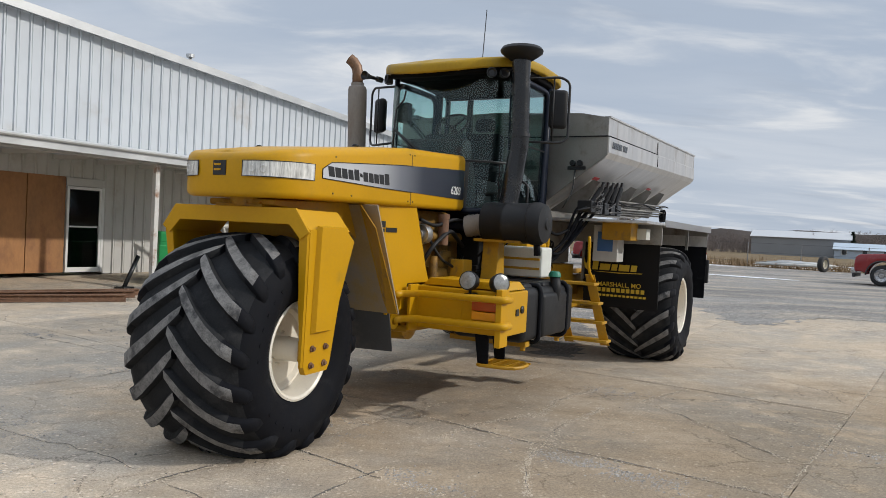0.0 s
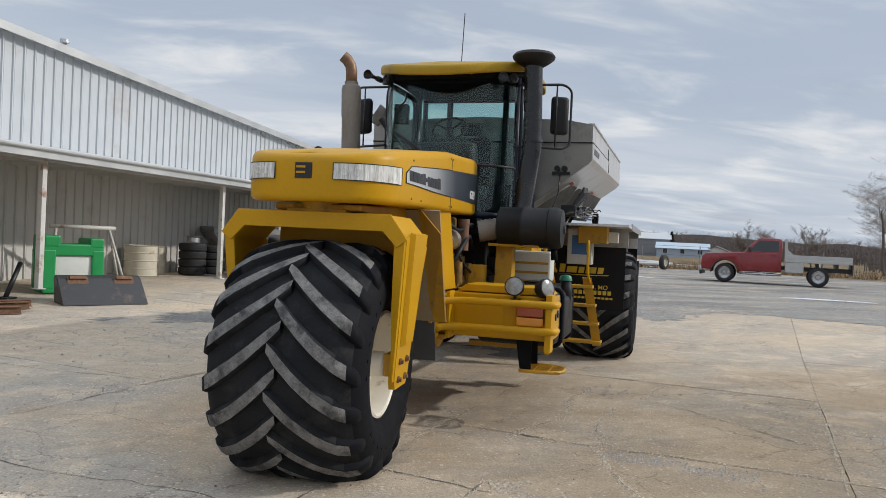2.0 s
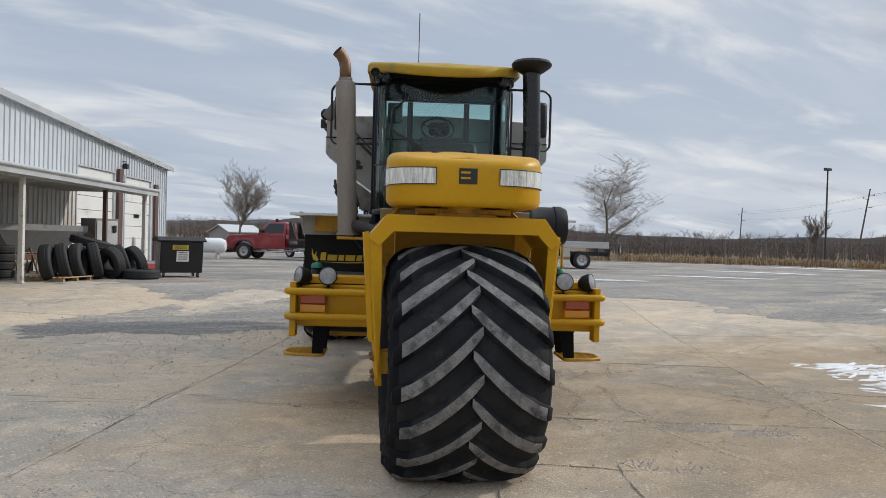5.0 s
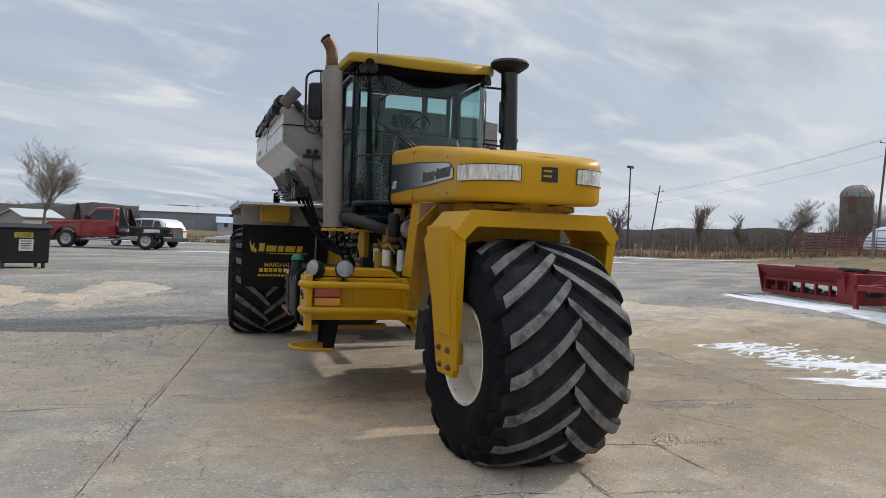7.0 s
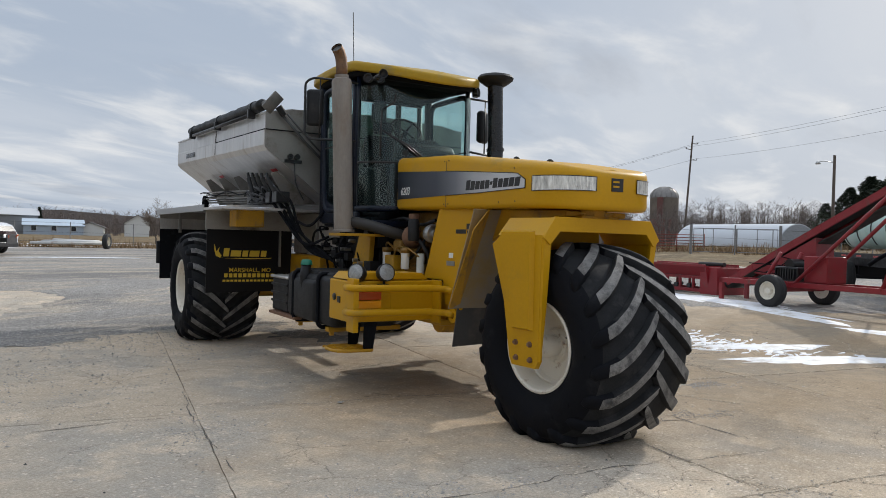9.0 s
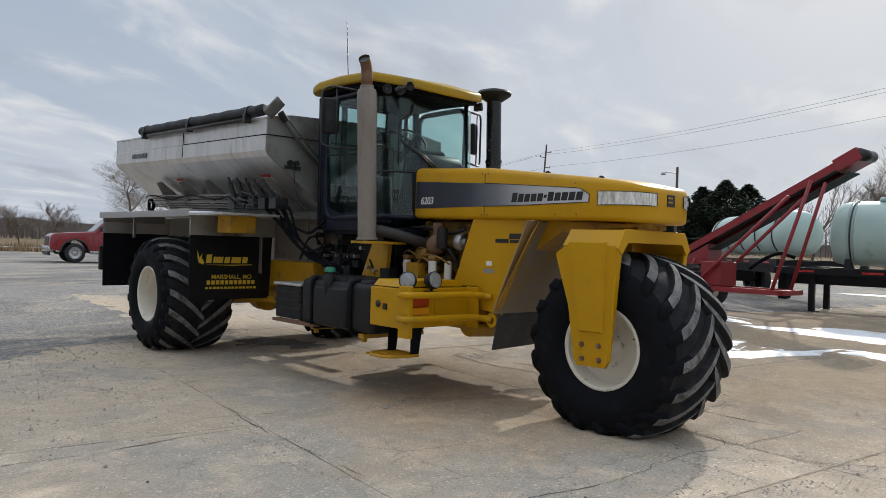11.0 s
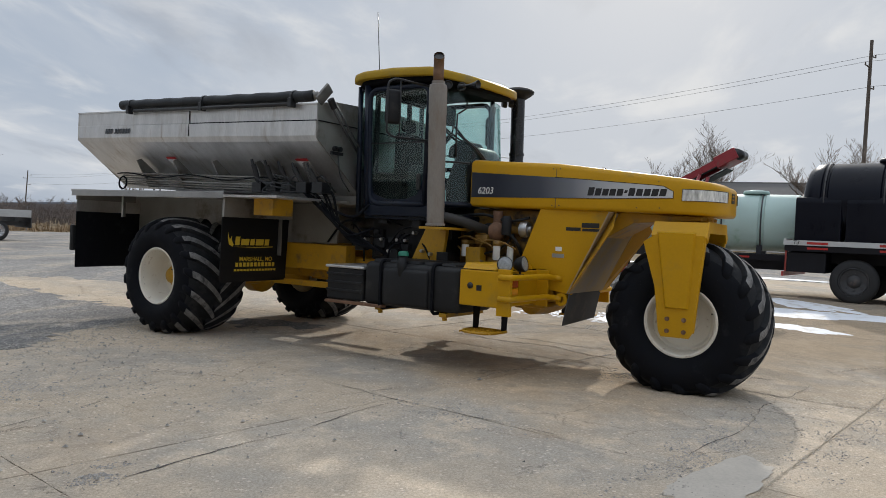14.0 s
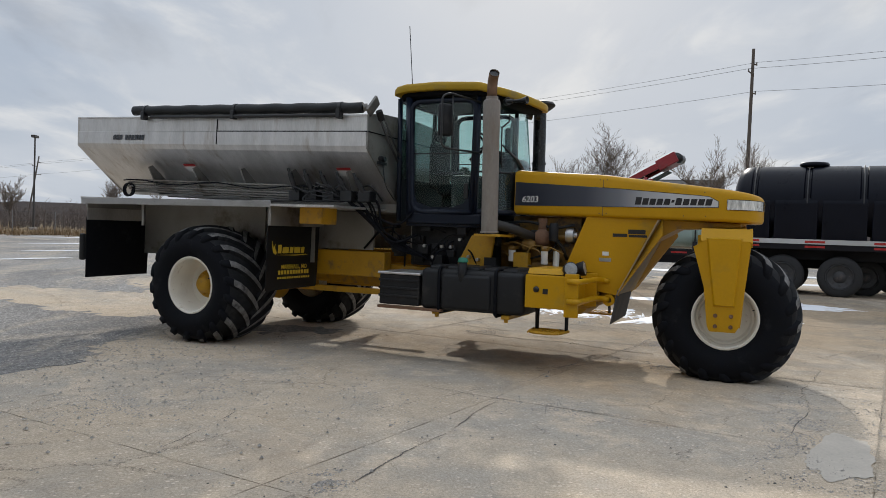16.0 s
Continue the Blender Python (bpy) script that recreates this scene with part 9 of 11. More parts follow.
    x0, x1 = -2.42, -wb - 1.25
    box(bm, x1, x0, -1.02, 1.02, 0.98, 1.10, 0.01)
    part("flatbed", bm, bed_mat, t)
    for s in (-1, 1):
        bm = B()
        if rail:
            box(bm, x1, x0, s * 1.02, s * 0.99, 1.10, 1.28, 0.01)
            part("side_board", bm, bed_mat, t)
            bm = B()
            prism(bm, [(x0, 1.10), (x0, 1.95), (x0 - 0.08, 1.95), (x0 - 0.10, 1.50), (x0 - 0.35, 1.28), (x0 - 0.35, 1.10)], s * 1.0, s * 0.92, "y")
            part("headache_post", bm, bed_mat, t)
            bm = B()
            box(bm, x0 - 0.75, x0 - 0.02, s * 1.0, s * 0.70, 0.55, 0.97, 0.015)
            part("tool_locker", bm, bed_mat, t)
        else:
            prism(bm, [(x0, 1.10), (x0, 1.98), (x0 - 0.10, 1.98), (x0 - 0.30, 1.40), (x0 - 0.42, 1.10)], s * 0.72, s * 0.64, "y")
            part("headache_post", bm, BLACK_PAINT, t)
    if not rail:
        bm = B()
        box(bm, x0 - 0.08, x0, -0.75, 0.75, 1.90, 1.98)
        for y in np.arange(-0.6, 0.61, 0.2):
            box(bm, x0 - 0.05, x0 - 0.02, y - 0.012, y + 0.012, 1.10, 1.92)
        part("headache_rack", bm, BLACK_PAINT, t)
    bm = B()
    box(bm, x1, -2.3, -0.42, 0.42, 0.62, 0.80)
    for x in (-wb + 0.7, -wb - 0.7, -3.0):
        box(bm, x - 0.05, x + 0.05, -0.9, 0.9, 0.80, 0.98)
    part("chassis", bm, DARK_STEEL, t)
    bm = B()
    box(bm, x1 - 0.05, x1, -0.95, 0.95, 0.55, 0.98, 0.01)
    part("tail_board", bm, DARK_STEEL, t)
    for s in (-1, 1):
        bm = B()
        box(bm, x1 - 0.07, x1 - 0.04, s * 0.85, s * 0.65, 0.82, 0.94, 0.005)
        part("tail_light", bm, RED_LENS, t)
        road_wheel(t, 0, s * 0.86, R, 0.26, CHROME, s)
        road_wheel(t, -wb, s * 0.86, R, 0.26, CHROME, s)
    for ax, ar in ((0, 0.06), (-wb, 0.09)):
        bm = B()
        cyl(bm, (ax, -0.8, R), (ax, 0.8, R), ar, n=10)
        part("axle", bm, DARK_STEEL, t)


def heading(ax, ay, az_deg, z=None):
    return Matrix.Translation((ax, ay, H(ax, ay) - 0.022 if z is None else z)) @ rot_m(0, 0, az_deg)


pickup(heading(20.5, 35.4, 144.0), "red single-cab pickup with a silver aluminium flatbed", SILVER_BED, 3.75, True, (1.13, 1.08, 1.17))
pickup(heading(8.84, 44.0, 139.0), "red single-cab pickup with a dark flatbed and black rack", DARK_BED, 3.75, False)


def suv(m, label, paint):
    t = thing("suv", label, "car", m, "parked cars")
    R = 0.36
    wb = 2.75
    def arch(cx, r, n=9):
        return [(cx + r * math.cos(math.pi * k / (n - 1)), R + r * math.sin(math.pi * k / (n - 1))) for k in range(n)]
    side = [(0.90, 0.40), (0.94, 0.75), (0.70, 0.98), (-0.55, 1.06), (-3.62, 1.10), (-3.70, 0.90), (-3.66, 0.42)] + [(-wb - 0.46, 0.36)] + arch(-wb, 0.44)[::-1] + [(-wb + 0.46, 0.34), (-0.46, 0.34)] + arch(0.0, 0.44)[::-1] + [(0.46, 0.36)]
    bm = B()
    shell(bm, side, 0.92, lambda z: 0.93 - 0.03 * max(0, z - 0.8))
    part("body", bm, paint, t, smooth=40)
    bm = B()
    shell(bm, [(-0.50, 1.04), (-1.30, 1.60), (-1.9, 1.68), (-3.1, 1.64), (-3.45, 1.50), (-3.66, 1.08)], 0.8, lambda z: 0.90 - 0.28 * max(0, z - 1.05))
    part("roof_shell", bm, paint, t, smooth=40)
    for s in (-1, 1):
        w = lambda z: s * (0.90 - 0.28 * (z - 1.05) + 0.004)
        for pts in ([(-0.85, 1.12), (-1.38, 1.54), (-1.85, 1.58), (-1.85, 1.12)], [(-1.90, 1.12), (-1.90, 1.58), (-2.75, 1.57), (-2.75, 1.12)], [(-2.80, 1.12), (-2.80, 1.56), (-3.15, 1.53), (-3.42, 1.22)]):
            bm = B()
            plate(bm, [(x, w(z), z) for x, z in pts], 0.004)
            part("side_window", bm, CAR_GLASS, t)
        bm = B()
        box(bm, -3.71, -3.52, s * 0.90, s * 0.45, 0.92, 1.04, 0.02)
        part("tail_light", bm, RED_LENS, t)
        road_wheel(t, 0, s * 0.80, R, 0.22, CHROME, s)
        road_wheel(t, -wb, s * 0.80, R, 0.22, CHROME, s)
    bm = B()
    plate(bm, [(-3.50, -0.66, 1.46), (-3.50, 0.66, 1.46), (-3.675, 0.78, 1.10), (-3.675, -0.78, 1.10)], 0.006)
    part("rear_window", bm, CAR_GLASS, t)
    bm = B()
    box(bm, -3.74, -3.62, -0.88, 0.88, 0.36, 0.60, 0.03)
    part("bumper", bm, BUMPER_GREY, t)


suv(heading(13.0, 47.2, 112.0), "white sport utility car parked beside a pickup", WHITE_CAR)

# ---------------------------------------------------------------- red conveyor and hopper
CONV_RED = surf("dark_red_machine_paint", (0.23, 0.014, 0.020), 0.42, vary=0.15, scale=3, bump=0.05, dirt=(0.13, 0.05, 0.04), dirt_amount=0.25, dirt_scale=4)
BELT = surf("black_conveyor_belt", (0.02, 0.02, 0.02), 0.7, vary=0.2, bump=0.15)


def conveyor():
    lo, hi = Vector((14.1, 7.5, 0.62)), Vector((10.75, 2.0, 4.05))
    d = (hi - lo).normalized()
    flat = Vector((d.x, d.y, 0)).normalized()
    side = Vector((-flat.y, flat.x, 0))
    up = side.cross(d) * -1
    if up.z < 0:
        up = -up
    L = (hi - lo).length
    m = Matrix((( d.x, side.x, up.x, lo.x), (d.y, side.y, up.y, lo.y), (d.z, side.z, up.z, lo.z), (0, 0, 0, 1)))
    t = thing("belt_conveyor", "dark red mobile belt conveyor raised on wheels", "conveyor", Matrix.Translation((11.95, 5.75, H(11.95, 5.75))))
    inv = t.matrix_world.inverted()

    def lp(name, bm, mat, label="", smooth=None):
        bmesh.ops.transform(bm, matrix=inv @ m, verts=bm.verts[:])
        bmesh.ops.recalc_face_normals(bm, faces=bm.faces[:])
        return pieces(name, bm, mat, t, label, smooth)
    for s in (-1, 1):
        bm = B()
        box(bm, 0.0, L - 0.3, s * 0.36, s * 0.31, -0.07, 0.10, 0.006)
        box(bm, 0.0, L - 0.3, s * 0.36, s * 0.26, 0.09, 0.105)
        lp("side_rail", bm, CONV_RED)
        bm = B()
        for k in range(14):
            x = 0.5 + k * (L - 1.2) / 14
            box(bm, x - 0.01, x + 0.01, s * 0.37, s * 0.36, -0.07, 0.10)
        lp("rail_rib", bm, CONV_RED)
    bm = B()
    box(bm, 0.05, L - 0.15, -0.30, 0.30, 0.02, 0.045)
    lp("belt", bm, BELT, "black conveyor belt")
    bm = B()
    box(bm, 0.4, L - 0.5, -0.28, 0.28, -0.26, -0.235)
    lp("return_belt", bm, BELT)
    bm = B()
    cyl(bm, (L - 0.12, -0.34, -0.02), (L - 0.12, 0.34, -0.02), 0.14, n=18)
    cyl(bm, (0.05, -0.34, -0.02), (0.05, 0.34, -0.02), 0.14, n=18)
    lp("drum", bm, BLACK_PAINT, smooth=40)
    bm = B()
    box(bm, L - 0.70, L - 0.10, -0.38, 0.38, -0.14, 0.17, 0.02)
    lp("discharge_hood", bm, CONV_RED)
    bm = B()
    prism(bm, [(0.9, -0.12), (2.9, -0.12), (2.7, -0.55), (1.4, -0.50)], -0.34, 0.34, "y", bev=0.01)
    lp("under_chute", bm, CONV_RED)
    # undercarriage in plan axes
    fm = Matrix(((flat.x, side.x, 0, 11.95), (flat.y, side.y, 0, 5.75), (0, 0, 1, H(11.95, 5.75)), (0, 0, 0, 1)))

    def up_(name, bm, mat, label="", smooth=None):
        bmesh.ops.transform(bm, matrix=inv @ fm, verts=bm.verts[:])
        return part(name, bm, mat, t, label, smooth)
    bm = B()
    box(bm, -0.05, 0.05, -0.95, 0.95, 0.34, 0.46, 0.006)
    for s in (-1, 1):
        box(bm, -1.9, 2.6, s * 0.50, s * 0.42, 0.45, 0.57, 0.006)
    box(bm, -1.9, -1.8, -0.5, 0.5, 0.45, 0.57)
    box(bm, 2.5, 2.6, -0.5, 0.5, 0.45, 0.57)
    for x in (-1.85,):
        for s in (-1, 1):
            box(bm, x - 0.05, x + 0.05, s * 0.50, s * 0.42, 0.0, 0.50)
    up_("chassis", bm, CONV_RED)
    for s in (-1, 1):
        for x0, z0, x1, z1 in ((0.2, 0.5, 2.6, 2.75), (2.3, 0.5, 3.1, 3.1), (-0.6, 0.5, -0.2, 1.25)):
            bm = B()
            tube(bm, [(x0, s * 0.46, z0), (x1, s * 0.36, z1)], 0.045, 8)
            up_("strut", bm, CONV_RED)
        bm = B()
        tyre_mesh(bm, 0.37, 0.27, 0.21, Matrix.Translation((0, s * 0.95, 0.37)) @ rot_m(90, 0, 0))
        up_("tyre", bm, TREAD, smooth=40)
        bm = B()
        lathe(bm, [(0.215, 0.11), (0.20, 0.12), (0.17, 0.05), (0.09, 0.03), (0.07, 0.10), (0.0, 0.11)], 22, Matrix.Translation((0, s * 0.95, 0.37)) @ rot_m(-90, 0, 0) @ Matrix.Diagonal((1, 1, s, 1)), closed=True)
        lathe(bm, [(0.215, -0.11), (0.17, -0.05), (0.0, -0.04)], 22, Matrix.Translation((0, s * 0.95, 0.37)) @ rot_m(-90, 0, 0) @ Matrix.Diagonal((1, 1, s, 1)), closed=True)
        up_("rim", bm, WHITE_RIM, smooth=40)
    bm = B()
    box(bm, 0.40, 0.98, -0.35, 0.35, 0.58, 1.18, 0.02)
    up_("oil_tank", bm, CONV_RED)
    bm = B()
    box(bm, -0.45, 0.20, -0.28, 0.28, 0.58, 0.92, 0.04)
    cyl(bm, (-0.1, -0.2, 0.98), (-0.1, 0.2, 0.98), 0.12, n=14)
    for k in range(8):
        box(bm, -0.40 + 0.07 * k, -0.37 + 0.07 * k, -0.32, -0.27, 0.62, 0.88)
    up_("motor", bm, BLACK_PAINT, "small black petrol engine")
    bm = B()
    r = random.Random(4)
    for k in range(10):
        tube(bm, [(r.uniform(-1.8, -0.6), 0.4, r.uniform(0.7, 1.1)), (r.uniform(-1.2, 0), 0.5, r.uniform(0.6, 1.2)), (r.uniform(-0.4, 0.4), 0.42, r.uniform(0.6, 1.0))], 0.014, 5, 0.15)
    up_("hose", bm, RUBBER)


conveyor()


def hopper():
    a, b = Vector((16.45, 10.75, 0)), Vector((14.5, 7.95, 0))
    ax = (b - a).normalized()
    mid = (a + b) / 2
    ang = math.degrees(math.atan2(ax.y, ax.x))
    L = (b - a).length / 2
    t = thing("feed_hopper", "dark red steel feed hopper trough with open ribs", "hopper", Matrix.Translation((mid.x, mid.y, H(mid.x, mid.y))) @ rot_m(0, 0, ang) @ Matrix.Diagonal((1, 1, 0.8, 1)))
    for s in (-1, 1):
        bm = B()
        plate(bm, [(-L, s * 0.62, 1.0), (L, s * 0.62, 1.0), (L, s * 0.42, 0.62), (-L, s * 0.42, 0.62)], 0.02)
        box(bm, -L, L, s * 0.64, s * 0.58, 0.97, 1.05)
        part("trough_side", bm, CONV_RED, t)
        bm = B()
        box(bm, -L, L, s * 0.46, s * 0.40, 0.06, 0.18, 0.005)
        box(bm, -L, L, s * 0.44, s * 0.40, 0.52, 0.62, 0.005)
        part("rail", bm, CONV_RED, t)
        for k in range(7):
            x = -L + 0.1 + (2 * L - 0.2) * k / 6
            bm = B()
            box(bm, x - 0.035, x + 0.035, s * 0.45, s * 0.40, 0.15, 0.60)
            part("rib", bm, CONV_RED, t)
            if k < 6:
                bm = B()
                cyl(bm, (x + 0.26, s * 0.36, 0.26), (x + 0.26, s * 0.30, 0.26), 0.08, n=14)
                part("roller", bm, DARK_STEEL, t)
    bm = B()
    box(bm, -L, L, -0.43, 0.43, 0.58, 0.63)
    part("belt_floor", bm, BELT, t)
    for x in (-L, L):
        bm = B()
        prism(bm, [(-0.62, 1.0), (0.62, 1.0), (0.45, 0.06), (-0.45, 0.06)], x - 0.02, x + 0.02, "x")
        part("end_plate", bm, CONV_RED, t)
    bm = B()
    box(bm, -L + 0.2, L - 1.2, -0.55, 0.40, 0.92, 0.99, 0.02)
    part("snow_cover", bm, SNOW, t, "snow lying in the trough")
    bm = B()
    box(bm, L - 0.3, L + 0.35, -0.5, 0.5, 0.0, 0.95, 0.01)
    part("drive_housing", bm, CONV_RED, t)
    bm = B()
    cyl(bm, (L + 0.1, 0.0, 1.05), (L - 0.9, 0.05, 1.05), 0.07, n=12)
    part("rolled_cover", bm, BELT, t)


hopper()

# ---------------------------------------------------------------- tank trailers
TANK_GREEN = surf("pale_green_poly_tank", (0.42, 0.56, 0.52), 0.38, vary=0.07, scale=1.5, bump=0.02, dirt=(0.18, 0.33, 0.20), dirt_amount=0.25, dirt_scale=1.2)
TANK_BLACK = surf("black_poly_tank", (0.004, 0.005, 0.010), 0.34, vary=0.15, scale=2, bump=0.03, spec=0.16)
TRAILER_BLACK = surf("black_trailer_frame", (0.009, 0.009, 0.012), 0.5, vary=0.2, bump=0.05, spec=0.2)
REFLEX_RED = surf("red_reflector", (0.40, 0.02, 0.02), 0.3, vary=0.05, bump=0)


def poly_tank(parent, x0, x1, r, zc, mat, bands, hood=True, label=""):
    """Lying tank with domed ends, moulded hoops, saddle and hatch."""
    bm = B()
    prof = [(0.0, x0), (r * 0.55, x0 + 0.02), (r * 0.85, x0 + 0.12), (r * 0.97, x0 + 0.28), (r, x0 + 0.45)]
    for k in range(bands):
        xb = x0 + 0.55 + (x1 - x0 - 1.1) * k / (bands - 1)
        prof += [(r, xb - 0.09), (r * 0.965, xb - 0.06), (r * 0.965, xb + 0.06), (r, xb + 0.09)]
    prof += [(r, x1 - 0.45), (r * 0.97, x1 - 0.28), (r * 0.85, x1 - 0.12), (r * 0.55, x1 - 0.02), (0.0, x1)]
    lathe(bm, prof, 40, Matrix.Translation((0, 0, zc)) @ rot_m(0, 90, 0), closed=True)
    for v in bm.verts:                                # flatter belly
        if v.co.z < zc - r * 0.75:
            v.co.z = zc - r * 0.75 + (v.co.z - zc + r * 0.75) * 0.4
    tk = part("tank", bm, mat, parent, label, smooth=45)
    for k in range(bands):
        xb = x0 + 0.55 + (x1 - x0 - 1.1) * k / (bands - 1)
        bm = B()
        pts = [(xb, r * 1.0 * math.cos(a), zc + r * 1.0 * math.sin(a)) for a in np.linspace(-0.75, math.pi + 0.75, 30)]
        tube(bm, pts, 0.02, 6)
        part("hoop", bm, DARK_STEEL, tk)
    bm = B()
    lathe(bm, [(0.34, 0.0), (0.36, 0.05), (0.33, 0.10), (0.10, 0.13), (0.0, 0.13)], 24, Matrix.Translation(((x0 + x1) / 2 - (x1 - x0) * 0.28, 0, zc + r - 0.01)))
    lathe(bm, [(0.10, 0.0), (0.10, 0.14), (0.0, 0.15)], 14, Matrix.Translation(((x0 + x1) / 2 - (x1 - x0) * 0.05, -0.1, zc + r - 0.02)))
    pieces("hatch", bm, mat, tk, smooth=40)
    return tk


def trailer_frame(t, x0, x1, z, hw, wheels, leg=None):
    for s in (-1, 1):
        bm = B()
        box(bm, x0, x1, s * hw, s * (hw - 0.10), z - 0.16, z, 0.008)
        part("side_rail", bm, TRAILER_BLACK, t)
        bm = B()
        box(bm, x0, x1, s * 0.50, s * 0.38, z - 0.42, z - 0.16, 0.008)
        part("main_beam", bm, TRAILER_BLACK, t)
        for k in range(int((x1 - x0) / 1.5)):
            bm = B()
            xr = x0 + 0.5 + 1.5 * k
            box(bm, xr, xr + 0.45, s * (hw + 0.004), s * (hw + 0.001), z - 0.11, z - 0.06)
            part("reflector", bm, REFLEX_RED, t)
    bm = B()
    for x in np.arange(x0 + 0.2, x1, 0.8):
        box(bm, x - 0.04, x + 0.04, -hw + 0.1, hw - 0.1, z - 0.15, z - 0.03)
    pieces("cross_member", bm, TRAILER_BLACK, t)
    for x in wheels:
        for s in (-1, 1):
            road_wheel(t, x, s * (hw - 0.22), 0.51, 0.30, DARK_STEEL, s)
        bm = B()
        cyl(bm, (x, -hw + 0.3, 0.51), (x, hw - 0.3, 0.51), 0.07, n=10)
        box(bm, x - 0.06, x + 0.06, -0.5, 0.5, 0.51, z - 0.42)
        part("axle", bm, TRAILER_BLACK, t)
    if leg is not None:
        for s in (-1, 1):
            bm = B()
            box(bm, leg - 0.07, leg + 0.07, s * 0.75, s * 0.61, 0.02, z - 0.15, 0.006)
            box(bm, leg - 0.16, leg + 0.16, s * 0.83, s * 0.53, 0.0, 0.03)
            part("landing_leg", bm, TRAILER_BLACK, t)


def white_tank_trailer():
    # x runs away from the conveyor
    t = thing("tank_trailer", "black trailer carrying a pale green poly tank with dark hoops", "trailer", heading(12.93, 2.87, -112.0), "tank trailers")
    trailer_frame(t, -0.6, 8.2, 1.12, 1.10, (6.6, 7.7), 0.2)
    poly_tank(t, 0.5, 6.7, 0.87, 1.94, TANK_GREEN, 6, label="pale green translucent poly tank")
    for k in range(6):
        bm = B()
        x = 1.05 + 5.1 * k / 5
        for s in (-1, 1):
            prism(bm, [(s * 0.55, 1.10), (s * 1.02, 1.10), (s * 0.90, 1.36), (s * 0.72, 1.24)], x - 0.07, x + 0.07, "x")
        pieces("saddle", bm, TRAILER_BLACK, t)
    bm = B()
    box(bm, -0.55, -0.35, -0.9, -0.5, 0.30, 1.0, 0.01)
    part("mud_guard", bm, RUBBER, t)
    bm = B()
    tube(bm, [(-0.5, 0.3, 1.35), (-0.9, 0.2, 1.5), (-1.4, 0.1, 1.2), (-1.6, 0, 1.0)], 0.05, 8, 0.2)
    part("fill_hose", bm, RUBBER, t)


white_tank_trailer()


def second_white_trailer():
    t = thing("tank_trailer", "farther red-edged trailer with a pale green poly tank", "trailer", heading(15.93, 2.75, 18.5), "tank trailers")
    trailer_frame(t, -0.6, 6.6, 1.28, 1.05, (5.0, 6.0), None)
    poly_tank(t, 0.0, 6.3, 0.74, 2.05, TANK_GREEN, 5, label="pale green poly tank")
    bm = B()
    box(bm, -0.5, 6.6, -1.075, -1.06, 1.15, 1.27)
    part("red_rail", bm, CONV_RED, t)


second_white_trailer()


def black_tank_trailer():
    t = thing("flatbed_trailer", "flatbed trailer with a long black poly tank and striped edge", "trailer", heading(11.22, 0.12, -122.3) @ Matrix.Diagonal((1.08, 1.08, 1.08, 1)), "tank trailers")
    trailer_frame(t, -0.2, 12.0, 1.32, 1.22, (1.3, 2.6), 4.6)
    bm = B()
    box(bm, -0.2, 12.0, -1.24, 1.24, 1.322, 1.40, 0.01)
    part("deck", bm, RUST, t, "rust-brown wooden deck")
    for s in (-1, 1):
        bm = B()
        box(bm, -0.22, 12.0, s * 1.25, s * 1.235, 1.30, 1.42)
        part("edge_strip", bm, GALV, t, "pale metal deck edge")
    for s in (-1, 1):
        for k in range(8):
            bm = B()
            box(bm, 0.3 + 1.5 * k, 0.75 + 1.5 * k, s * 1.256, s * 1.252, 1.33, 1.385)
            part("reflector", bm, REFLEX_RED, t)
    poly_tank(t, 0.0, 8.6, 0.98, 2.36, TANK_BLACK, 7, label="long glossy black poly tank")
    for s in (-1, 1):
        for k in range(8):
            bm = B()
            x = 0.45 + 1.1 * k
            prism(bm, [(s * 0.60, 1.40), (s * 0.985, 1.40), (s * 0.995, 2.34), (s * 0.96, 2.46), (s * 0.80, 2.46)], x - 0.50, x + 0.50, "x", bev=0.03)
            part("tank_rib", bm, TANK_BLACK, t)
        bm = B()
        box(bm, 0.9, 1.5, s * 0.90, s * 0.86, 2.62, 2.74, m=None)
        part("worn_label", bm, WHITE_DECAL, t, "torn pale label")
    bm = B()
    box(bm, -0.16, 0.70, -1.12, 1.12, 0.66, 1.14, 0.02)
    part("tool_locker", bm, TRAILER_BLACK, t)
    lettering("lettering", "T3", 0.13, Matrix.Translation((0.06, -1.262, 1.36)) @ rot_m(90, 0, 0), BLACK_DECAL, t, "black marking T3", shear=0.2)
    bm = B()
    box(bm, -0.25, -0.20, -1.2, 1.2, 0.55, 0.66)
    for y in (-0.9, 0.9):
        box(bm, -0.24, -0.20, y - 0.05, y + 0.05, 0.6, 1.3)
    pieces("under_run_bar", bm, surf("striped_bar_red", (0.40, 0.06, 0.05), 0.4, vary=0.1, bump=0), t)
    bm = B()
    box(bm, -0.24, -0.20, -1.1, -0.5, 1.33, 1.45)
    part("number_plate", bm, WHITE_DECAL, t)


black_tank_trailer()

# ---------------------------------------------------------------- trees
BARK = surf("grey_brown_bark", (0.11, 0.09, 0.075), 0.9, vary=0.25, scale=8, bump=0.3)
TWIG = surf("winter_twigs", (0.20, 0.16, 0.13), 0.9, vary=0.25, scale=3, bump=0.0)
NEEDLE = surf("dark_evergreen_needles", (0.018, 0.030, 0.014), 0.85, vary=0.4, scale=4, bump=0.0)


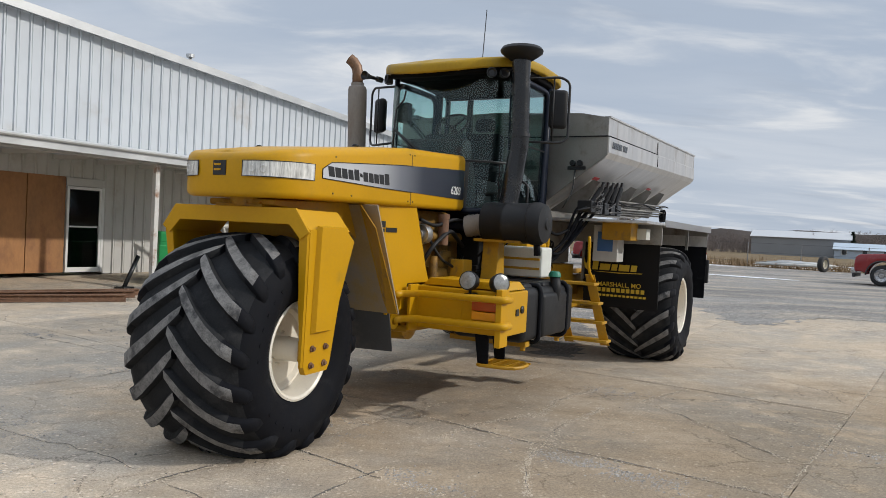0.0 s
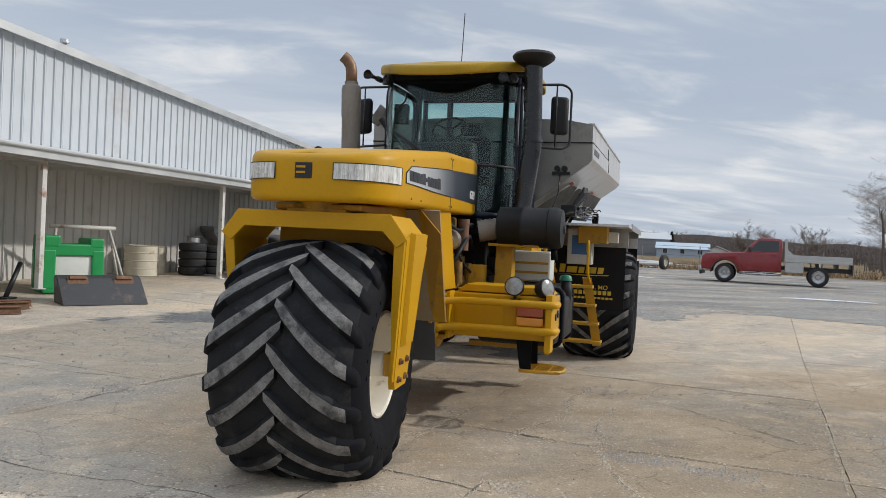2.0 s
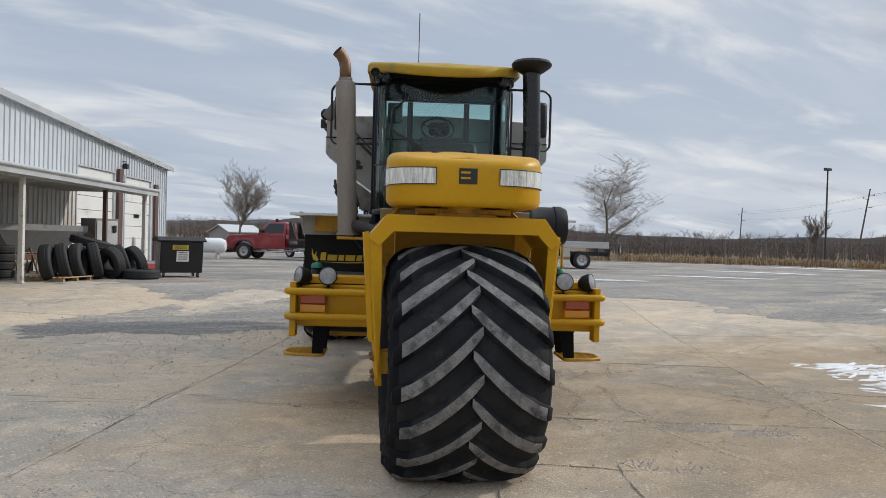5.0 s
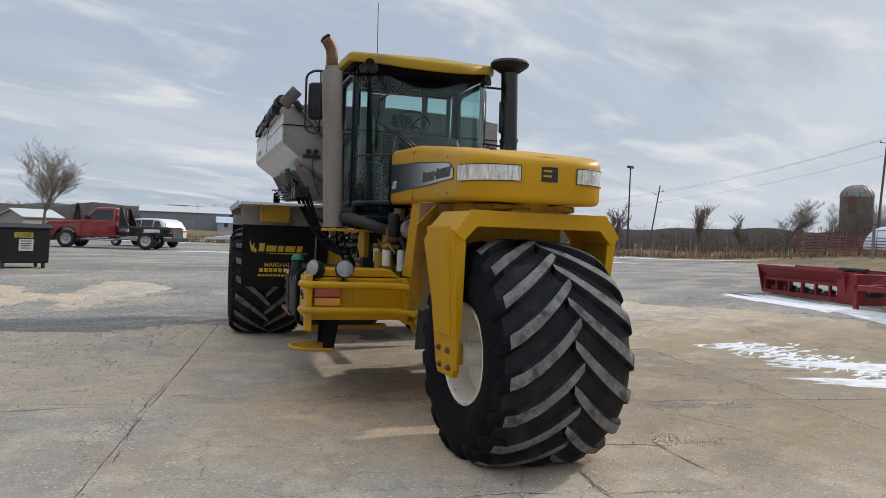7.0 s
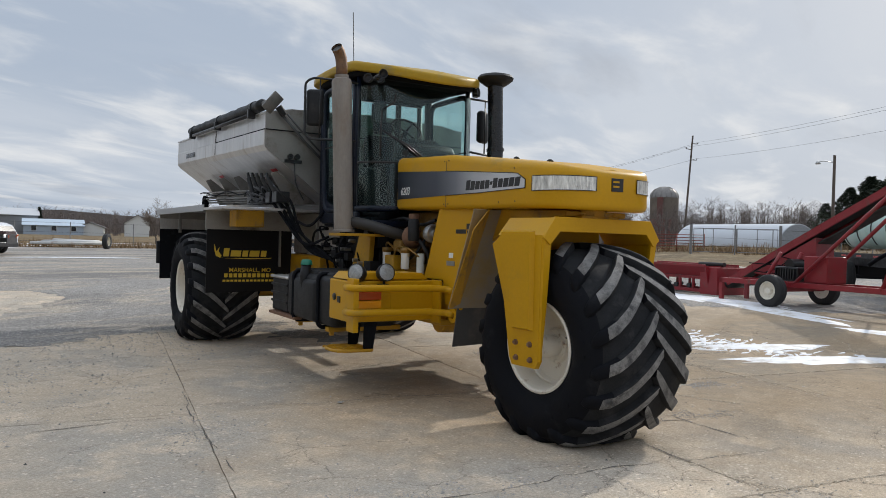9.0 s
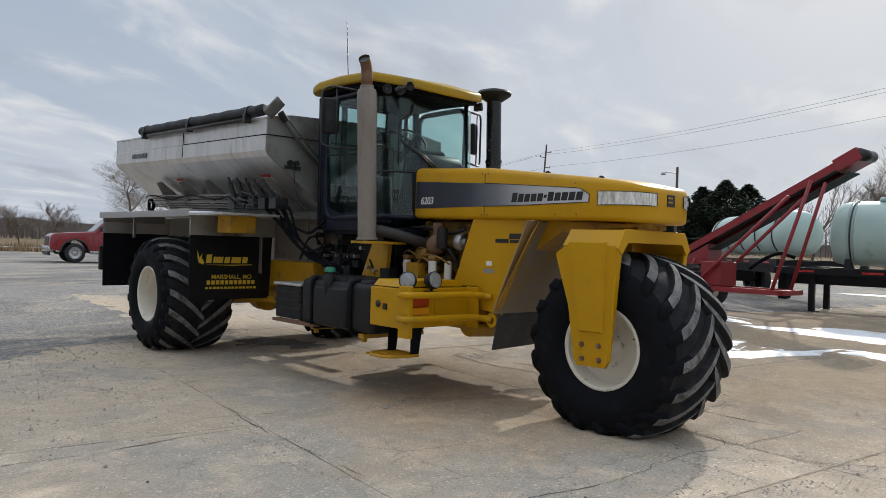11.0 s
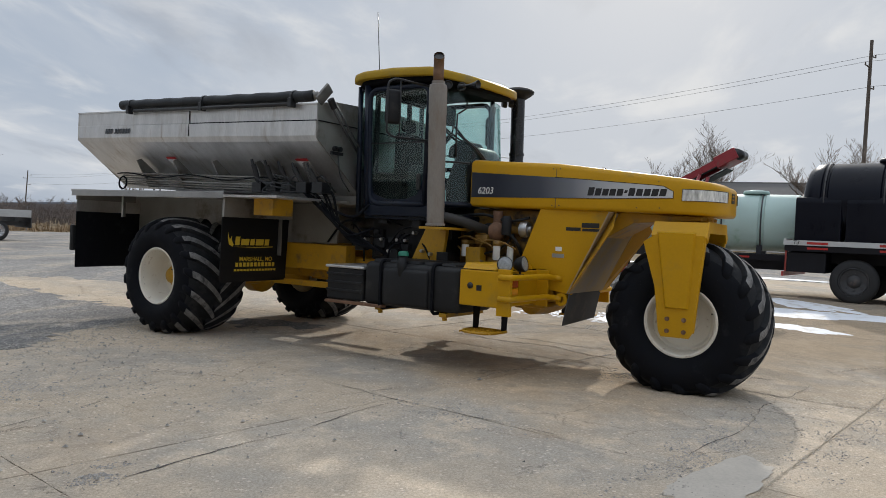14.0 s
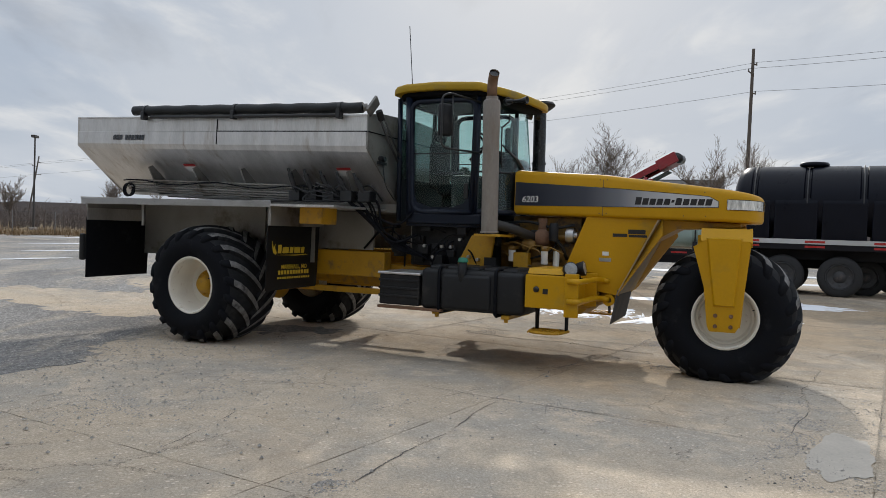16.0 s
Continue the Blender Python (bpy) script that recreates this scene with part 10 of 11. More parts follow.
def branch_segments(rnd, height, spread, levels, density, lean=0.0, split=0.35):
    """Tapered segments of a bare tree: (from, to, radius from, radius to, level)."""
    segs = []

    def grow(p, d, length, r, level):
        n = 4 if level < 2 else 3
        pts = [p]
        for k in range(n):
            d = (d + Vector((rnd.gauss(0, 0.13), rnd.gauss(0, 0.13), rnd.gauss(0.05, 0.06)))).normalized()
            q = pts[-1] + d * (length / n)
            r2 = r * (1 - 0.62 * (k + 1) / n)
            segs.append((pts[-1], q, r * (1 - 0.62 * k / n), r2, level))
            pts.append(q)
            if level < levels and (level > 0 or k >= 1):
                for _ in range(density[level]):
                    a = rnd.uniform(0, 2 * math.pi)
                    tilt = rnd.uniform(0.45, 1.0) * spread
                    side = Vector((math.cos(a), math.sin(a), 0))
                    nd = (d + side * tilt + Vector((0, 0, 0.15))).normalized()
                    t = rnd.random()
                    base = pts[-2].lerp(q, t)
                    grow(base, nd, length * rnd.uniform(0.42, 0.68), max(0.004, r2 * rnd.uniform(0.45, 0.7)), level + 1)

    grow(Vector((0, 0, -0.1)), Vector((lean, 0, 1)).normalized(), height * 0.62, height * 0.017, 0)
    return segs


def segs_mesh(name, segs, mat, thick=1.0, min_r=0.0):
    verts, faces = [], []
    for a, b, ra, rb, lv in segs:
        d = (b - a)
        if d.length < 1e-5:
            continue
        n = 6 if lv == 0 else (4 if lv == 1 else 3)
        d.normalize()
        s = d.orthogonal().normalized()
        o = d.cross(s)
        i0 = len(verts)
        for p, r in ((a, max(ra * thick, min_r)), (b, max(rb * thick, min_r))):
            for k in range(n):
                w = 2 * math.pi * k / n
                verts.append(p + (s * math.cos(w) + o * math.sin(w)) * r)
        for k in range(n):
            faces.append((i0 + k, i0 + (k + 1) % n, i0 + n + (k + 1) % n, i0 + n + k))
    me = bpy.data.meshes.new(name)
    me.from_pydata([tuple(v) for v in verts], [], faces)
    me.materials.append(mat)
    for f in me.polygons:
        f.use_smooth = True
    return me


def bare_tree(x, y, h, seed, spread=0.9, levels=4, density=(2, 2, 2, 2), label="bare winter tree with fine spreading twigs", min_r=0.012, wide=1.0):
    rnd = random.Random(seed)
    segs = branch_segments(rnd, h, spread, levels, density)
    top = max(s[1].z for s in segs)
    k = h / top
    kk = Vector((k * wide, k * wide, k))
    segs = [(a * kk, b * kk, ra, rb, lv) for a, b, ra, rb, lv in segs]
    t = thing("tree", label, "tree", Matrix.Translation((x, y, H(x, y) - 0.05)), "bare trees")
    for nm, sel, mt in (("trunk", [s for s in segs if s[4] <= 1], BARK), ("crown", [s for s in segs if s[4] > 1], TWIG)):
        ob = new(nm, segs_mesh(nm, sel, mt, 1.0, min_r))
        ob.parent = t


D = (2, 2, 2, 2)
FULL = (3, 2, 2, 1, 1)
bare_tree(54.6, 62.2, 11.6, 3, 1.75, 5, FULL, "large bare tree with a wide crown behind the fence", 0.007, 1.5)
bare_tree(17.0, 73.6, 8.6, 8, 1.2, 5, FULL, "bare tree with rusty twigs by the yard's end", 0.008)
bare_tree(62.0, -10.2, 12.0, 12, 0.95, 5, FULL, "tall bare tree behind the trailers", 0.008)
bare_tree(34.8, -12.2, 7.6, 15, 0.95, 5, FULL, "bare tree beside the power pole", 0.006)
bare_tree(85.2, 45.4, 7.0, 21, 0.6, 4, D, "slim bare tree beyond the fence", 0.012)
bare_tree(88.3, 36.2, 7.0, 23, 1.2, 5, FULL, "wide bare tree near the silo", 0.008, 1.35)
bare_tree(80.0, 38.0, 5.0, 22, 0.8, 4, D, "bare shrub beyond the fence", 0.012)
bare_tree(50.8, -1.5, 7.4, 24, 0.5, 3, D, "small broken bare tree", 0.012)
bare_tree(50.0, -16.0, 9.0, 25, 0.9, 4, (3, 2, 2, 2), "bare tree at the field edge", 0.010)
bare_tree(80.0, -12.0, 10.0, 26, 0.9, 4, (3, 2, 2, 2), "bare tree at the field edge", 0.012)
bare_tree(49.5, 76.7, 5.6, 27, 0.9, 4, (2, 2, 2, 2), "bare tree at the field edge", 0.007, 1.4)
bare_tree(52.4, 75.6, 4.8, 28, 0.9, 4, (2, 2, 2, 2), "bare tree at the field edge", 0.007, 1.4)
bare_tree(55.0, 72.9, 5.2, 29, 0.9, 4, (2, 2, 2, 2), "bare tree at the field edge", 0.007, 1.4)
bare_tree(90.0, 60.0, 7.0, 30, 0.8, 4, D, "bare tree at the field edge", 0.014)


def evergreen(x, y, h, seed, w=0.30, label="dark evergreen tree with drooping boughs"):
    """Trunk and many small boughs of needle tufts, ragged in outline."""
    rnd = random.Random(seed)
    t = thing("evergreen_tree", label, "tree", Matrix.Translation((x, y, H(x, y) - 0.05)), "evergreens")
    bm = B()
    cyl(bm, (0, 0, 0), (0, 0, h * 0.92), h * 0.022, 0.01, n=8)
    part("trunk", bm, BARK, t)
    verts, faces = [], []
    for k in range(int((4200 if w > 0.4 else 2400) * min(1.6, h / 7))):
        z = h * (0.10 + 0.90 * rnd.random() ** 1.15)
        a = rnd.uniform(0, 2 * math.pi)
        lump = 0.72 + 0.75 * noise.noise(Vector((z * 0.8, seed + 0.9 * math.cos(a), 0.9 * math.sin(a))))
        if w > 0.4:
            rr = h * w * max(0.03, 1 - (abs(z / h - 0.38) / 0.62) ** 1.7) * lump + 0.10
        else:
            rr = (h - z) * w * lump + 0.08
        d = rr * rnd.random() ** 0.45
        c = Vector((d * math.cos(a), d * math.sin(a), z - 0.12 * d))
        out = Vector((math.cos(a), math.sin(a), rnd.uniform(-0.5, 0.25))).normalized()
        L = rnd.uniform(0.18, 0.42) * h / 7
        s = out.cross(Vector((0, 0, 1))).normalized()
        for q in range(3):
            tip = c + (out + Vector((rnd.gauss(0, 0.35), rnd.gauss(0, 0.35), rnd.gauss(0, 0.3)))).normalized() * L
            i = len(verts)
            sd = (s + Vector((0, 0, rnd.uniform(-0.8, 0.8)))).normalized() * L * 0.22
            verts += [tuple(c - sd), tuple(c + sd), tuple(tip)]
            faces.append((i, i + 1, i + 2))
    me = bpy.data.meshes.new("crown")
    me.from_pydata(verts, [], faces)
    me.materials.append(NEEDLE)
    ob = new("crown", me)
    ob.parent = t


for x, y, h, sd in ((87.8, 10.5, 5.2, 6), (90.9, 8.2, 7.2, 1), (95.8, 6.3, 8.8, 2), (90.4, 3.5, 9.2, 3), (94.6, 0.7, 9.0, 4), (89.5, 6.8, 6.6, 11), (92.5, 5.0, 8.0, 12)):
    evergreen(x, y, h, sd, 0.52, "broad dark evergreen tree with ragged boughs")
evergreen(46.0, 146.0, 4.6, 5, 0.34, "small dark evergreen beside the far barn")
evergreen(98.5, 182.5, 6.6, 9, 0.34, "small dark evergreen beyond the yard")


def far_woods():
    """Belts of leafless trees and brush along the horizon, one mesh."""
    rnd = random.Random(31)
    verts, faces = [], []

    def stem(p, q, r):
        d = (q - p).normalized()
        s = d.cross(Vector((rnd.random() - 0.5, rnd.random() - 0.5, 0.2))).normalized() * r
        o = d.cross(s)
        i = len(verts)
        verts.extend([tuple(p + s), tuple(p - s * 0.5 + o * 0.87), tuple(p - s * 0.5 - o * 0.87), tuple(q)])
        faces.extend([(i, i + 1, i + 3), (i + 1, i + 2, i + 3), (i + 2, i, i + 3)])

    def clump(x, y, h, n):
        base = Vector((x, y, H(x, y) - 0.3))
        top = base + Vector((rnd.gauss(0, 0.3), rnd.gauss(0, 0.3), h))
        stem(base, top, 0.05 + 0.008 * h)
        for _ in range(n):
            t = rnd.uniform(0.08, 0.9)
            p = base.lerp(top, t)
            a = rnd.uniform(0, 6.283)
            L = h * rnd.uniform(0.16, 0.42) * (1.15 - 0.6 * t)
            q = p + Vector((math.cos(a) * 0.75, math.sin(a) * 0.75, rnd.uniform(0.35, 0.95))).normalized() * L
            stem(p, q, 0.028)
            for _ in range(3):
                u = p.lerp(q, rnd.uniform(0.3, 0.95))
                a2 = rnd.uniform(0, 6.283)
                stem(u, u + Vector((math.cos(a2) * 0.7, math.sin(a2) * 0.7, rnd.uniform(0.2, 0.9))).normalized() * L * 0.45, 0.02)

    def belt(az0, az1, d0, d1, h0, h1, count, n=14):
        for _ in range(count):
            az, d = radians(rnd.uniform(az0, az1)), rnd.uniform(d0, d1)
            clump(-5 + d * math.cos(az), 5 + d * math.sin(az), rnd.uniform(h0, h1), n)

    belt(16, 46, 104, 150, 1.6, 4.0, 1000, 15)
    belt(-2, 16, 118, 150, 4.5, 8.0, 480, 18)
    belt(46, 64, 205, 245, 4.0, 7.5, 620, 16)
    belt(64, 78, 205, 240, 3.5, 6.5, 420, 15)
    belt(-42, -4, 95, 130, 4.0, 7.5, 240, 13)
    belt(78, 100, 110, 140, 3.0, 5.0, 50, 12)
    me = bpy.data.meshes.new("far_woods")
    me.from_pydata(verts, [], faces)
    # brush tone is lightened to paint in the haze of distance
    me.materials.append(surf("far_brush", (0.145, 0.118, 0.105), 0.95, vary=0.3, scale=0.3, bump=0))
    tagged(new("far_woods", me), "belt of bare brown winter woods along the horizon", "woods", kind="stuff")


far_woods()


def ridge():
    """Low wooded ridges on the horizon."""
    # haze is painted into the colour: the farther ridge is paler and bluer
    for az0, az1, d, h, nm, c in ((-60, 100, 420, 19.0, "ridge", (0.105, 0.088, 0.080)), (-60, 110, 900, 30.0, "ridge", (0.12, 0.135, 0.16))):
        bm = B()
        prev = None
        for k in range(161):
            a = radians(az0 + (az1 - az0) * k / 160)
            x, y = d * math.cos(a), d * math.sin(a)
            z = h * (0.45 + 0.4 * noise.noise(Vector((k * 0.045, d, 0))) + 0.10 * noise.noise(Vector((k * 0.35, d, 3))))
            cur = (bm.verts.new((x, y, -3)), bm.verts.new((x * 1.02, y * 1.02, z)), bm.verts.new((x * 1.12, y * 1.12, -3)))
            if prev:
                bm.faces.new((prev[0], cur[0], cur[1], prev[1]))
                bm.faces.new((prev[1], cur[1], cur[2], prev[2]))
            prev = cur
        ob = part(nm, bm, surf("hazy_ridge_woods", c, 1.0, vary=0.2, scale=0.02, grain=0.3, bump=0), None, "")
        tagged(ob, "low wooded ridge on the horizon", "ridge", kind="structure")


ridge()

# ---------------------------------------------------------------- poles, wires, fence
POLE = surf("weathered_pole_wood", (0.11, 0.09, 0.075), 0.85, vary=0.2, bump=0.1)
WIRE = surf("dark_wire", (0.06, 0.06, 0.065), 0.6, vary=0.05, bump=0)
power = [(44.9, -16.2, 15.3, 0.6), (97.5, 28.5, 15.2, 3.2), (130.0, 77.0, 12.6, 9.0), (160.0, 124.0, 11.5, 3.0), (4.0, -40.0, 13.5, 0.0)]
heads = []
for x, y, h, lean in power:
    t = thing("power_pole", "weathered wooden power pole with short crossarms", "power pole", Matrix.Translation((x, y, H(x, y))) @ rot_m(lean, 0, 0), "power poles")
    bm = B()
    cyl(bm, (0, 0, -0.3), (0, 0, h), 0.16, 0.11, n=10)
    part("pole", bm, POLE, t)
    ends = []
    for k, (z, s) in enumerate(((h - 1.1, 1), (h - 1.9, -1), (h - 3.3, 1))):
        bm = B()
        d = Vector((0.72, -0.70, 0)) * s
        tube(bm, [(0, 0, z), (d.x * 0.9, d.y * 0.9, z + 0.05)], 0.05, 6)
        cyl(bm, (d.x * 0.85, d.y * 0.85, z + 0.05), (d.x * 0.85, d.y * 0.85, z + 0.25), 0.05, n=8)
        part("crossarm", bm, POLE, t)
        ends.append(t.matrix_world @ Vector((d.x * 0.85, d.y * 0.85, z + 0.25)))
    heads.append(ends)
order = [4, 0, 1, 2, 3]
for i, j in zip(order, order[1:]):
    for k in range(3):
        a, b = heads[i][k], heads[j][k]
        bm = B()
        L = (b - a).length
        tube(bm, [tuple(a.lerp(b, s / 16) - Vector((0, 0, 4 * (s / 16) * (1 - s / 16) * L * 0.012))) for s in range(17)], 0.014, 4)
        tagged(part("power_line", bm, WIRE), "thin dark sagging power line between poles", "wire", "power lines")

t = thing("yard_light", "tall thin steel yard light on a concrete base", "lamp post", Matrix.Translation((78.0, 51.5, -0.25)))
bm = B()
cyl(bm, (0, 0, 0.6), (0, 0, 11.0), 0.12, 0.08, n=10)
part("pole", bm, surf("dark_steel_pole", (0.05, 0.045, 0.042), 0.5, vary=0.1, bump=0.03), t)
bm = B()
box(bm, -0.35, 0.35, -0.35, 0.35, 0.0, 0.75, 0.02)
part("base", bm, surf("base_concrete", (0.35, 0.33, 0.30), 0.85, vary=0.15, bump=0.2), t)
bm = B()
box(bm, -0.5, 0.5, -0.22, 0.22, 10.95, 11.25, 0.03)
part("lamp_head", bm, DARK_STEEL, t)
t = thing("street_lamp", "wooden pole with a small bracket lamp", "lamp post", Matrix.Translation((64.0, 8.3, H(64, 8.3))))
bm = B()
cyl(bm, (0, 0, 0), (0, 0, 8.2), 0.15, 0.11, n=10)
part("pole", bm, POLE, t)
bm = B()
tube(bm, [(0, 0, 7.6), (-0.5, 0.8, 7.7), (-0.7, 1.2, 7.6)], 0.04, 6)
lathe(bm, [(0.0, 0.0), (0.22, 0.02), (0.16, 0.25), (0.0, 0.3)], 14, Matrix.Translation((-0.7, 1.2, 7.4)))
part("lamp_head", bm, GALV, t)

GALV_POST = surf("dull_fence_steel", (0.22, 0.22, 0.22), 0.6, metal=0.3, vary=0.15, bump=0.03)
fence_line = [(17.0, 63.5), (28.0, 59.5), (40.0, 52.5), (50.0, 43.5), (57.0, 36.5), (61.0, 28.0), (60.0, 18.0), (55.0, 9.0), (48.0, 3.0)]
fence = thing("chain_fence", "sagging wire fence on thin steel posts", "fence", kind="")
for (ax, ay), (bx, by) in zip(fence_line, fence_line[1:]):
    n = 3
    for k in range(n):
        x, y = ax + (bx - ax) * k / n, ay + (by - ay) * k / n
        bm = B()
        cyl(bm, (x, y, H(x, y) - 0.2), (x, y, H(x, y) + 1.9), 0.035, n=6)
        part("post", bm, GALV_POST, fence)
    for zz in (0.4, 1.1, 1.85):
        bm = B()
        tube(bm, [(ax + (bx - ax) * s / 6, ay + (by - ay) * s / 6, H(ax + (bx - ax) * s / 6, ay + (by - ay) * s / 6) + zz) for s in range(7)], 0.012, 4)
        part("wire", bm, WIRE, fence)
# gate by the round-roofed shed
gate = thing("steel_gate", "grey tubular steel gate with stout posts", "gate", Matrix.Translation((53.0, 14.2, H(53, 14.2))) @ rot_m(0, 0, -75))
for x in (-3.2, 0.0, 3.2):
    bm = B()
    cyl(bm, (x, 0, 0), (x, 0, 2.3), 0.11 if x else 0.06, n=10)
    part("gate_post", bm, GALV_POST, gate)
for x0, x1 in ((-3.0, -0.15), (0.15, 3.0)):
    bm = B()
    tube(bm, [(x0, 0, 0.2), (x0, 0, 2.0), (x1, 0, 2.0), (x1, 0, 0.2), (x0, 0, 0.2)], 0.035, 6)
    tube(bm, [((x0 + x1) / 2, 0, 0.2), ((x0 + x1) / 2, 0, 2.0)], 0.03, 6)
    part("gate_leaf", bm, GALV_POST, gate)
rg = thing("cattle_gate", "red tubular cattle gate panels in a row", "gate", Matrix.Translation((60.0, 21.5, H(60, 21.5))) @ rot_m(0, 0, -75))
for k in range(6):
    bm = B()
    tube(bm, [(-3.5, 0, 0.25 + 0.25 * k), (3.5, 0, 0.25 + 0.25 * k)], 0.035, 6)
    part("rail", bm, surf("rusty_red_rail", (0.22, 0.05, 0.035), 0.6, vary=0.2, bump=0) if k == 0 else bpy.data.materials["rusty_red_rail"], rg)
for x in (-3.5, -1.2, 1.2, 3.5):
    bm = B()
    tube(bm, [(x, 0, 0.0), (x, 0, 1.6)], 0.05, 6)
    part("upright", bm, bpy.data.materials["rusty_red_rail"], rg)

# ---------------------------------------------------------------- far buildings
QUONSET = surf("white_blue_arched_metal", (0.50, 0.53, 0.57), 0.4, vary=0.05, scale=0.6, bump=0.05)
t = thing("arched_shed", "white arched metal shed with dark end", "shed", Matrix.Translation((81.0, 18.2, H(81, 18.2))) @ rot_m(0, 0, -121) @ Matrix.Diagonal((1, 1, 0.84, 1)))
bm = B()
n = 20
prof = [(3.1 * math.cos(math.pi * k / n), 3.0 * math.sin(math.pi * k / n)) for k in range(n + 1)]
prism(bm, prof, -7.0, 7.0, "x")
part("shell", bm, QUONSET, t, smooth=35)
bm = B()
prism(bm, [(p[0] * 0.97, p[1] * 0.97) for p in prof], 7.0, 7.05, "x")
part("end_wall", bm, surf("weathered_end_wall", (0.26, 0.28, 0.30), 0.7, vary=0.2, bump=0.05), t)
t = thing("silo", "old red-brown silo with a ribbed steel dome", "silo", Matrix.Translation((134.9, 41.0, H(134.9, 41.0))) @ Matrix.Diagonal((1.3, 1.3, 1.12, 1)))
bm = B()
cyl(bm, (0, 0, 0), (0, 0, 4.6), 2.0, n=32)
part("lower_wall", bm, surf("red_silo_tile", (0.22, 0.07, 0.045), 0.8, vary=0.35, scale=1.0, bump=0.1, dirt=(0.25, 0.20, 0.17), dirt_amount=0.35, dirt_scale=0.6), t, smooth=40)
bm = B()
cyl(bm, (0, 0, 4.6), (0, 0, 8.2), 2.0, n=32)
for k in range(8):
    cyl(bm, (0, 0, 4.8 + 0.42 * k), (0, 0, 4.84 + 0.42 * k), 2.03, n=32)
part("upper_wall", bm, surf("brown_silo_staves", (0.17, 0.14, 0.11), 0.8, vary=0.3, scale=1.0, bump=0.1), t, smooth=40)
bm = B()
lathe(bm, [(2.05, 8.2), (1.9, 8.9), (1.4, 9.6), (0.6, 10.05), (0.0, 10.15)], 32)
for k in range(16):
    a = 2 * math.pi * k / 16
    tube(bm, [(2.07 * math.cos(a), 2.07 * math.sin(a), 8.2), (1.92 * math.cos(a), 1.92 * math.sin(a), 8.92), (1.42 * math.cos(a), 1.42 * math.sin(a), 9.62), (0.6 * math.cos(a), 0.6 * math.sin(a), 10.08)], 0.035, 4)
part("dome", bm, surf("weathered_dome_steel", (0.20, 0.19, 0.18), 0.5, metal=0.4, vary=0.3, scale=1.5, bump=0.05), t, smooth=40)
bm = B()
box(bm, -2.3, -1.9, -0.4, 0.4, 4.0, 8.2)
part("chute", bm, surf("silo_chute", (0.15, 0.06, 0.05), 0.7, vary=0.2, bump=0.05), t)


def gabled(name, x, y, az, L, W, eave, ridge_h, wall, roof, label, openings=0, porch=False):
    t = thing(name, label, name.replace("_", " "), Matrix.Translation((x, y, H(x, y))) @ rot_m(0, 0, az))
    bm = B()
    prism(bm, [(-W / 2, -0.3), (W / 2, -0.3), (W / 2, eave), (0, ridge_h), (-W / 2, eave)], -L / 2, L / 2, "x")
    part("wall", bm, wall, t)
    for s in (-1, 1):
        bm = B()
        e = 0.35
        sl = (ridge_h - eave) / (W / 2)
        plate(bm, [(-L / 2 - e, s * (W / 2 + e), eave - sl * e + 0.05), (L / 2 + e, s * (W / 2 + e), eave - sl * e + 0.05), (L / 2 + e, 0, ridge_h + 0.05), (-L / 2 - e, 0, ridge_h + 0.05)], 0.12)
        part("roof", bm, roof, t)
        for k in range(openings):
            xx = -L / 2 + L * (k + 0.5) / openings
            wn = new("window")
            wn.parent = t
            bm = B()
            box(bm, xx - 0.5, xx + 0.5, s * (W / 2 + 0.02), s * (W / 2 + 0.05), eave * 0.42, eave * 0.42 + 1.2)
            part("pane", bm, CAR_GLASS, wn)
            bm = B()
            tube(bm, [(xx - 0.52, s * (W / 2 + 0.05), eave * 0.42), (xx + 0.52, s * (W / 2 + 0.05), eave * 0.42), (xx + 0.52, s * (W / 2 + 0.05), eave * 0.42 + 1.2), (xx - 0.52, s * (W / 2 + 0.05), eave * 0.42 + 1.2), (xx - 0.52, s * (W / 2 + 0.05), eave * 0.42)], 0.05, 4)
            part("frame", bm, WHITE_DECAL, wn)
    return t


PALE_BLUE = surf("pale_blue_metal", (0.36, 0.42, 0.49), 0.5, vary=0.06, scale=0.3, bump=0)
BLUE_ROOF = surf("blue_grey_roof", (0.42, 0.50, 0.58), 0.5, vary=0.08, scale=0.3, bump=0)
SIDING = surf("white_house_siding", (0.60, 0.60, 0.58), 0.6, vary=0.06, scale=0.5, bump=0.02)
SHINGLE = surf("grey_shingles", (0.12, 0.115, 0.11), 0.85, vary=0.2, scale=2, bump=0.1)
gabled("barn", 97.5, 175.0, -30, 12.5, 7, 2.1, 3.5, PALE_BLUE, BLUE_ROOF, "pale blue metal barn far off", 3)
gabled("garage", 104.5, 171.0, 52, 6, 6, 1.9, 3.1, SIDING, SHINGLE, "white garage near the far house", 1)
gabled("house", 112.5, 164.5, 55, 7, 5.5, 3.4, 5.2, SIDING, SHINGLE, "white two-storey farmhouse far off", 3)
gabled("shed", 89.0, 189.0, -28, 22, 10, 4.4, 6.0, surf("grey_blue_shed_wall", (0.22, 0.225, 0.23), 0.6, vary=0.1, scale=0.2, bump=0), ROOF_METAL, "long low shed with pale roof far off", 0)
gabled("shed", 29.5, 118.0, 20, 6, 5, 1.6, 2.6, surf("tan_shed_wall", (0.33, 0.31, 0.29), 0.6, vary=0.1, scale=0.3, bump=0), ROOF_METAL, "small tan metal shed beyond the yard", 0)
gabled("house", 57.0, -13.5, 70, 11, 9, 3.4, 5.6, SIDING, SHINGLE, "white bungalow with grey gabled roof", 3)

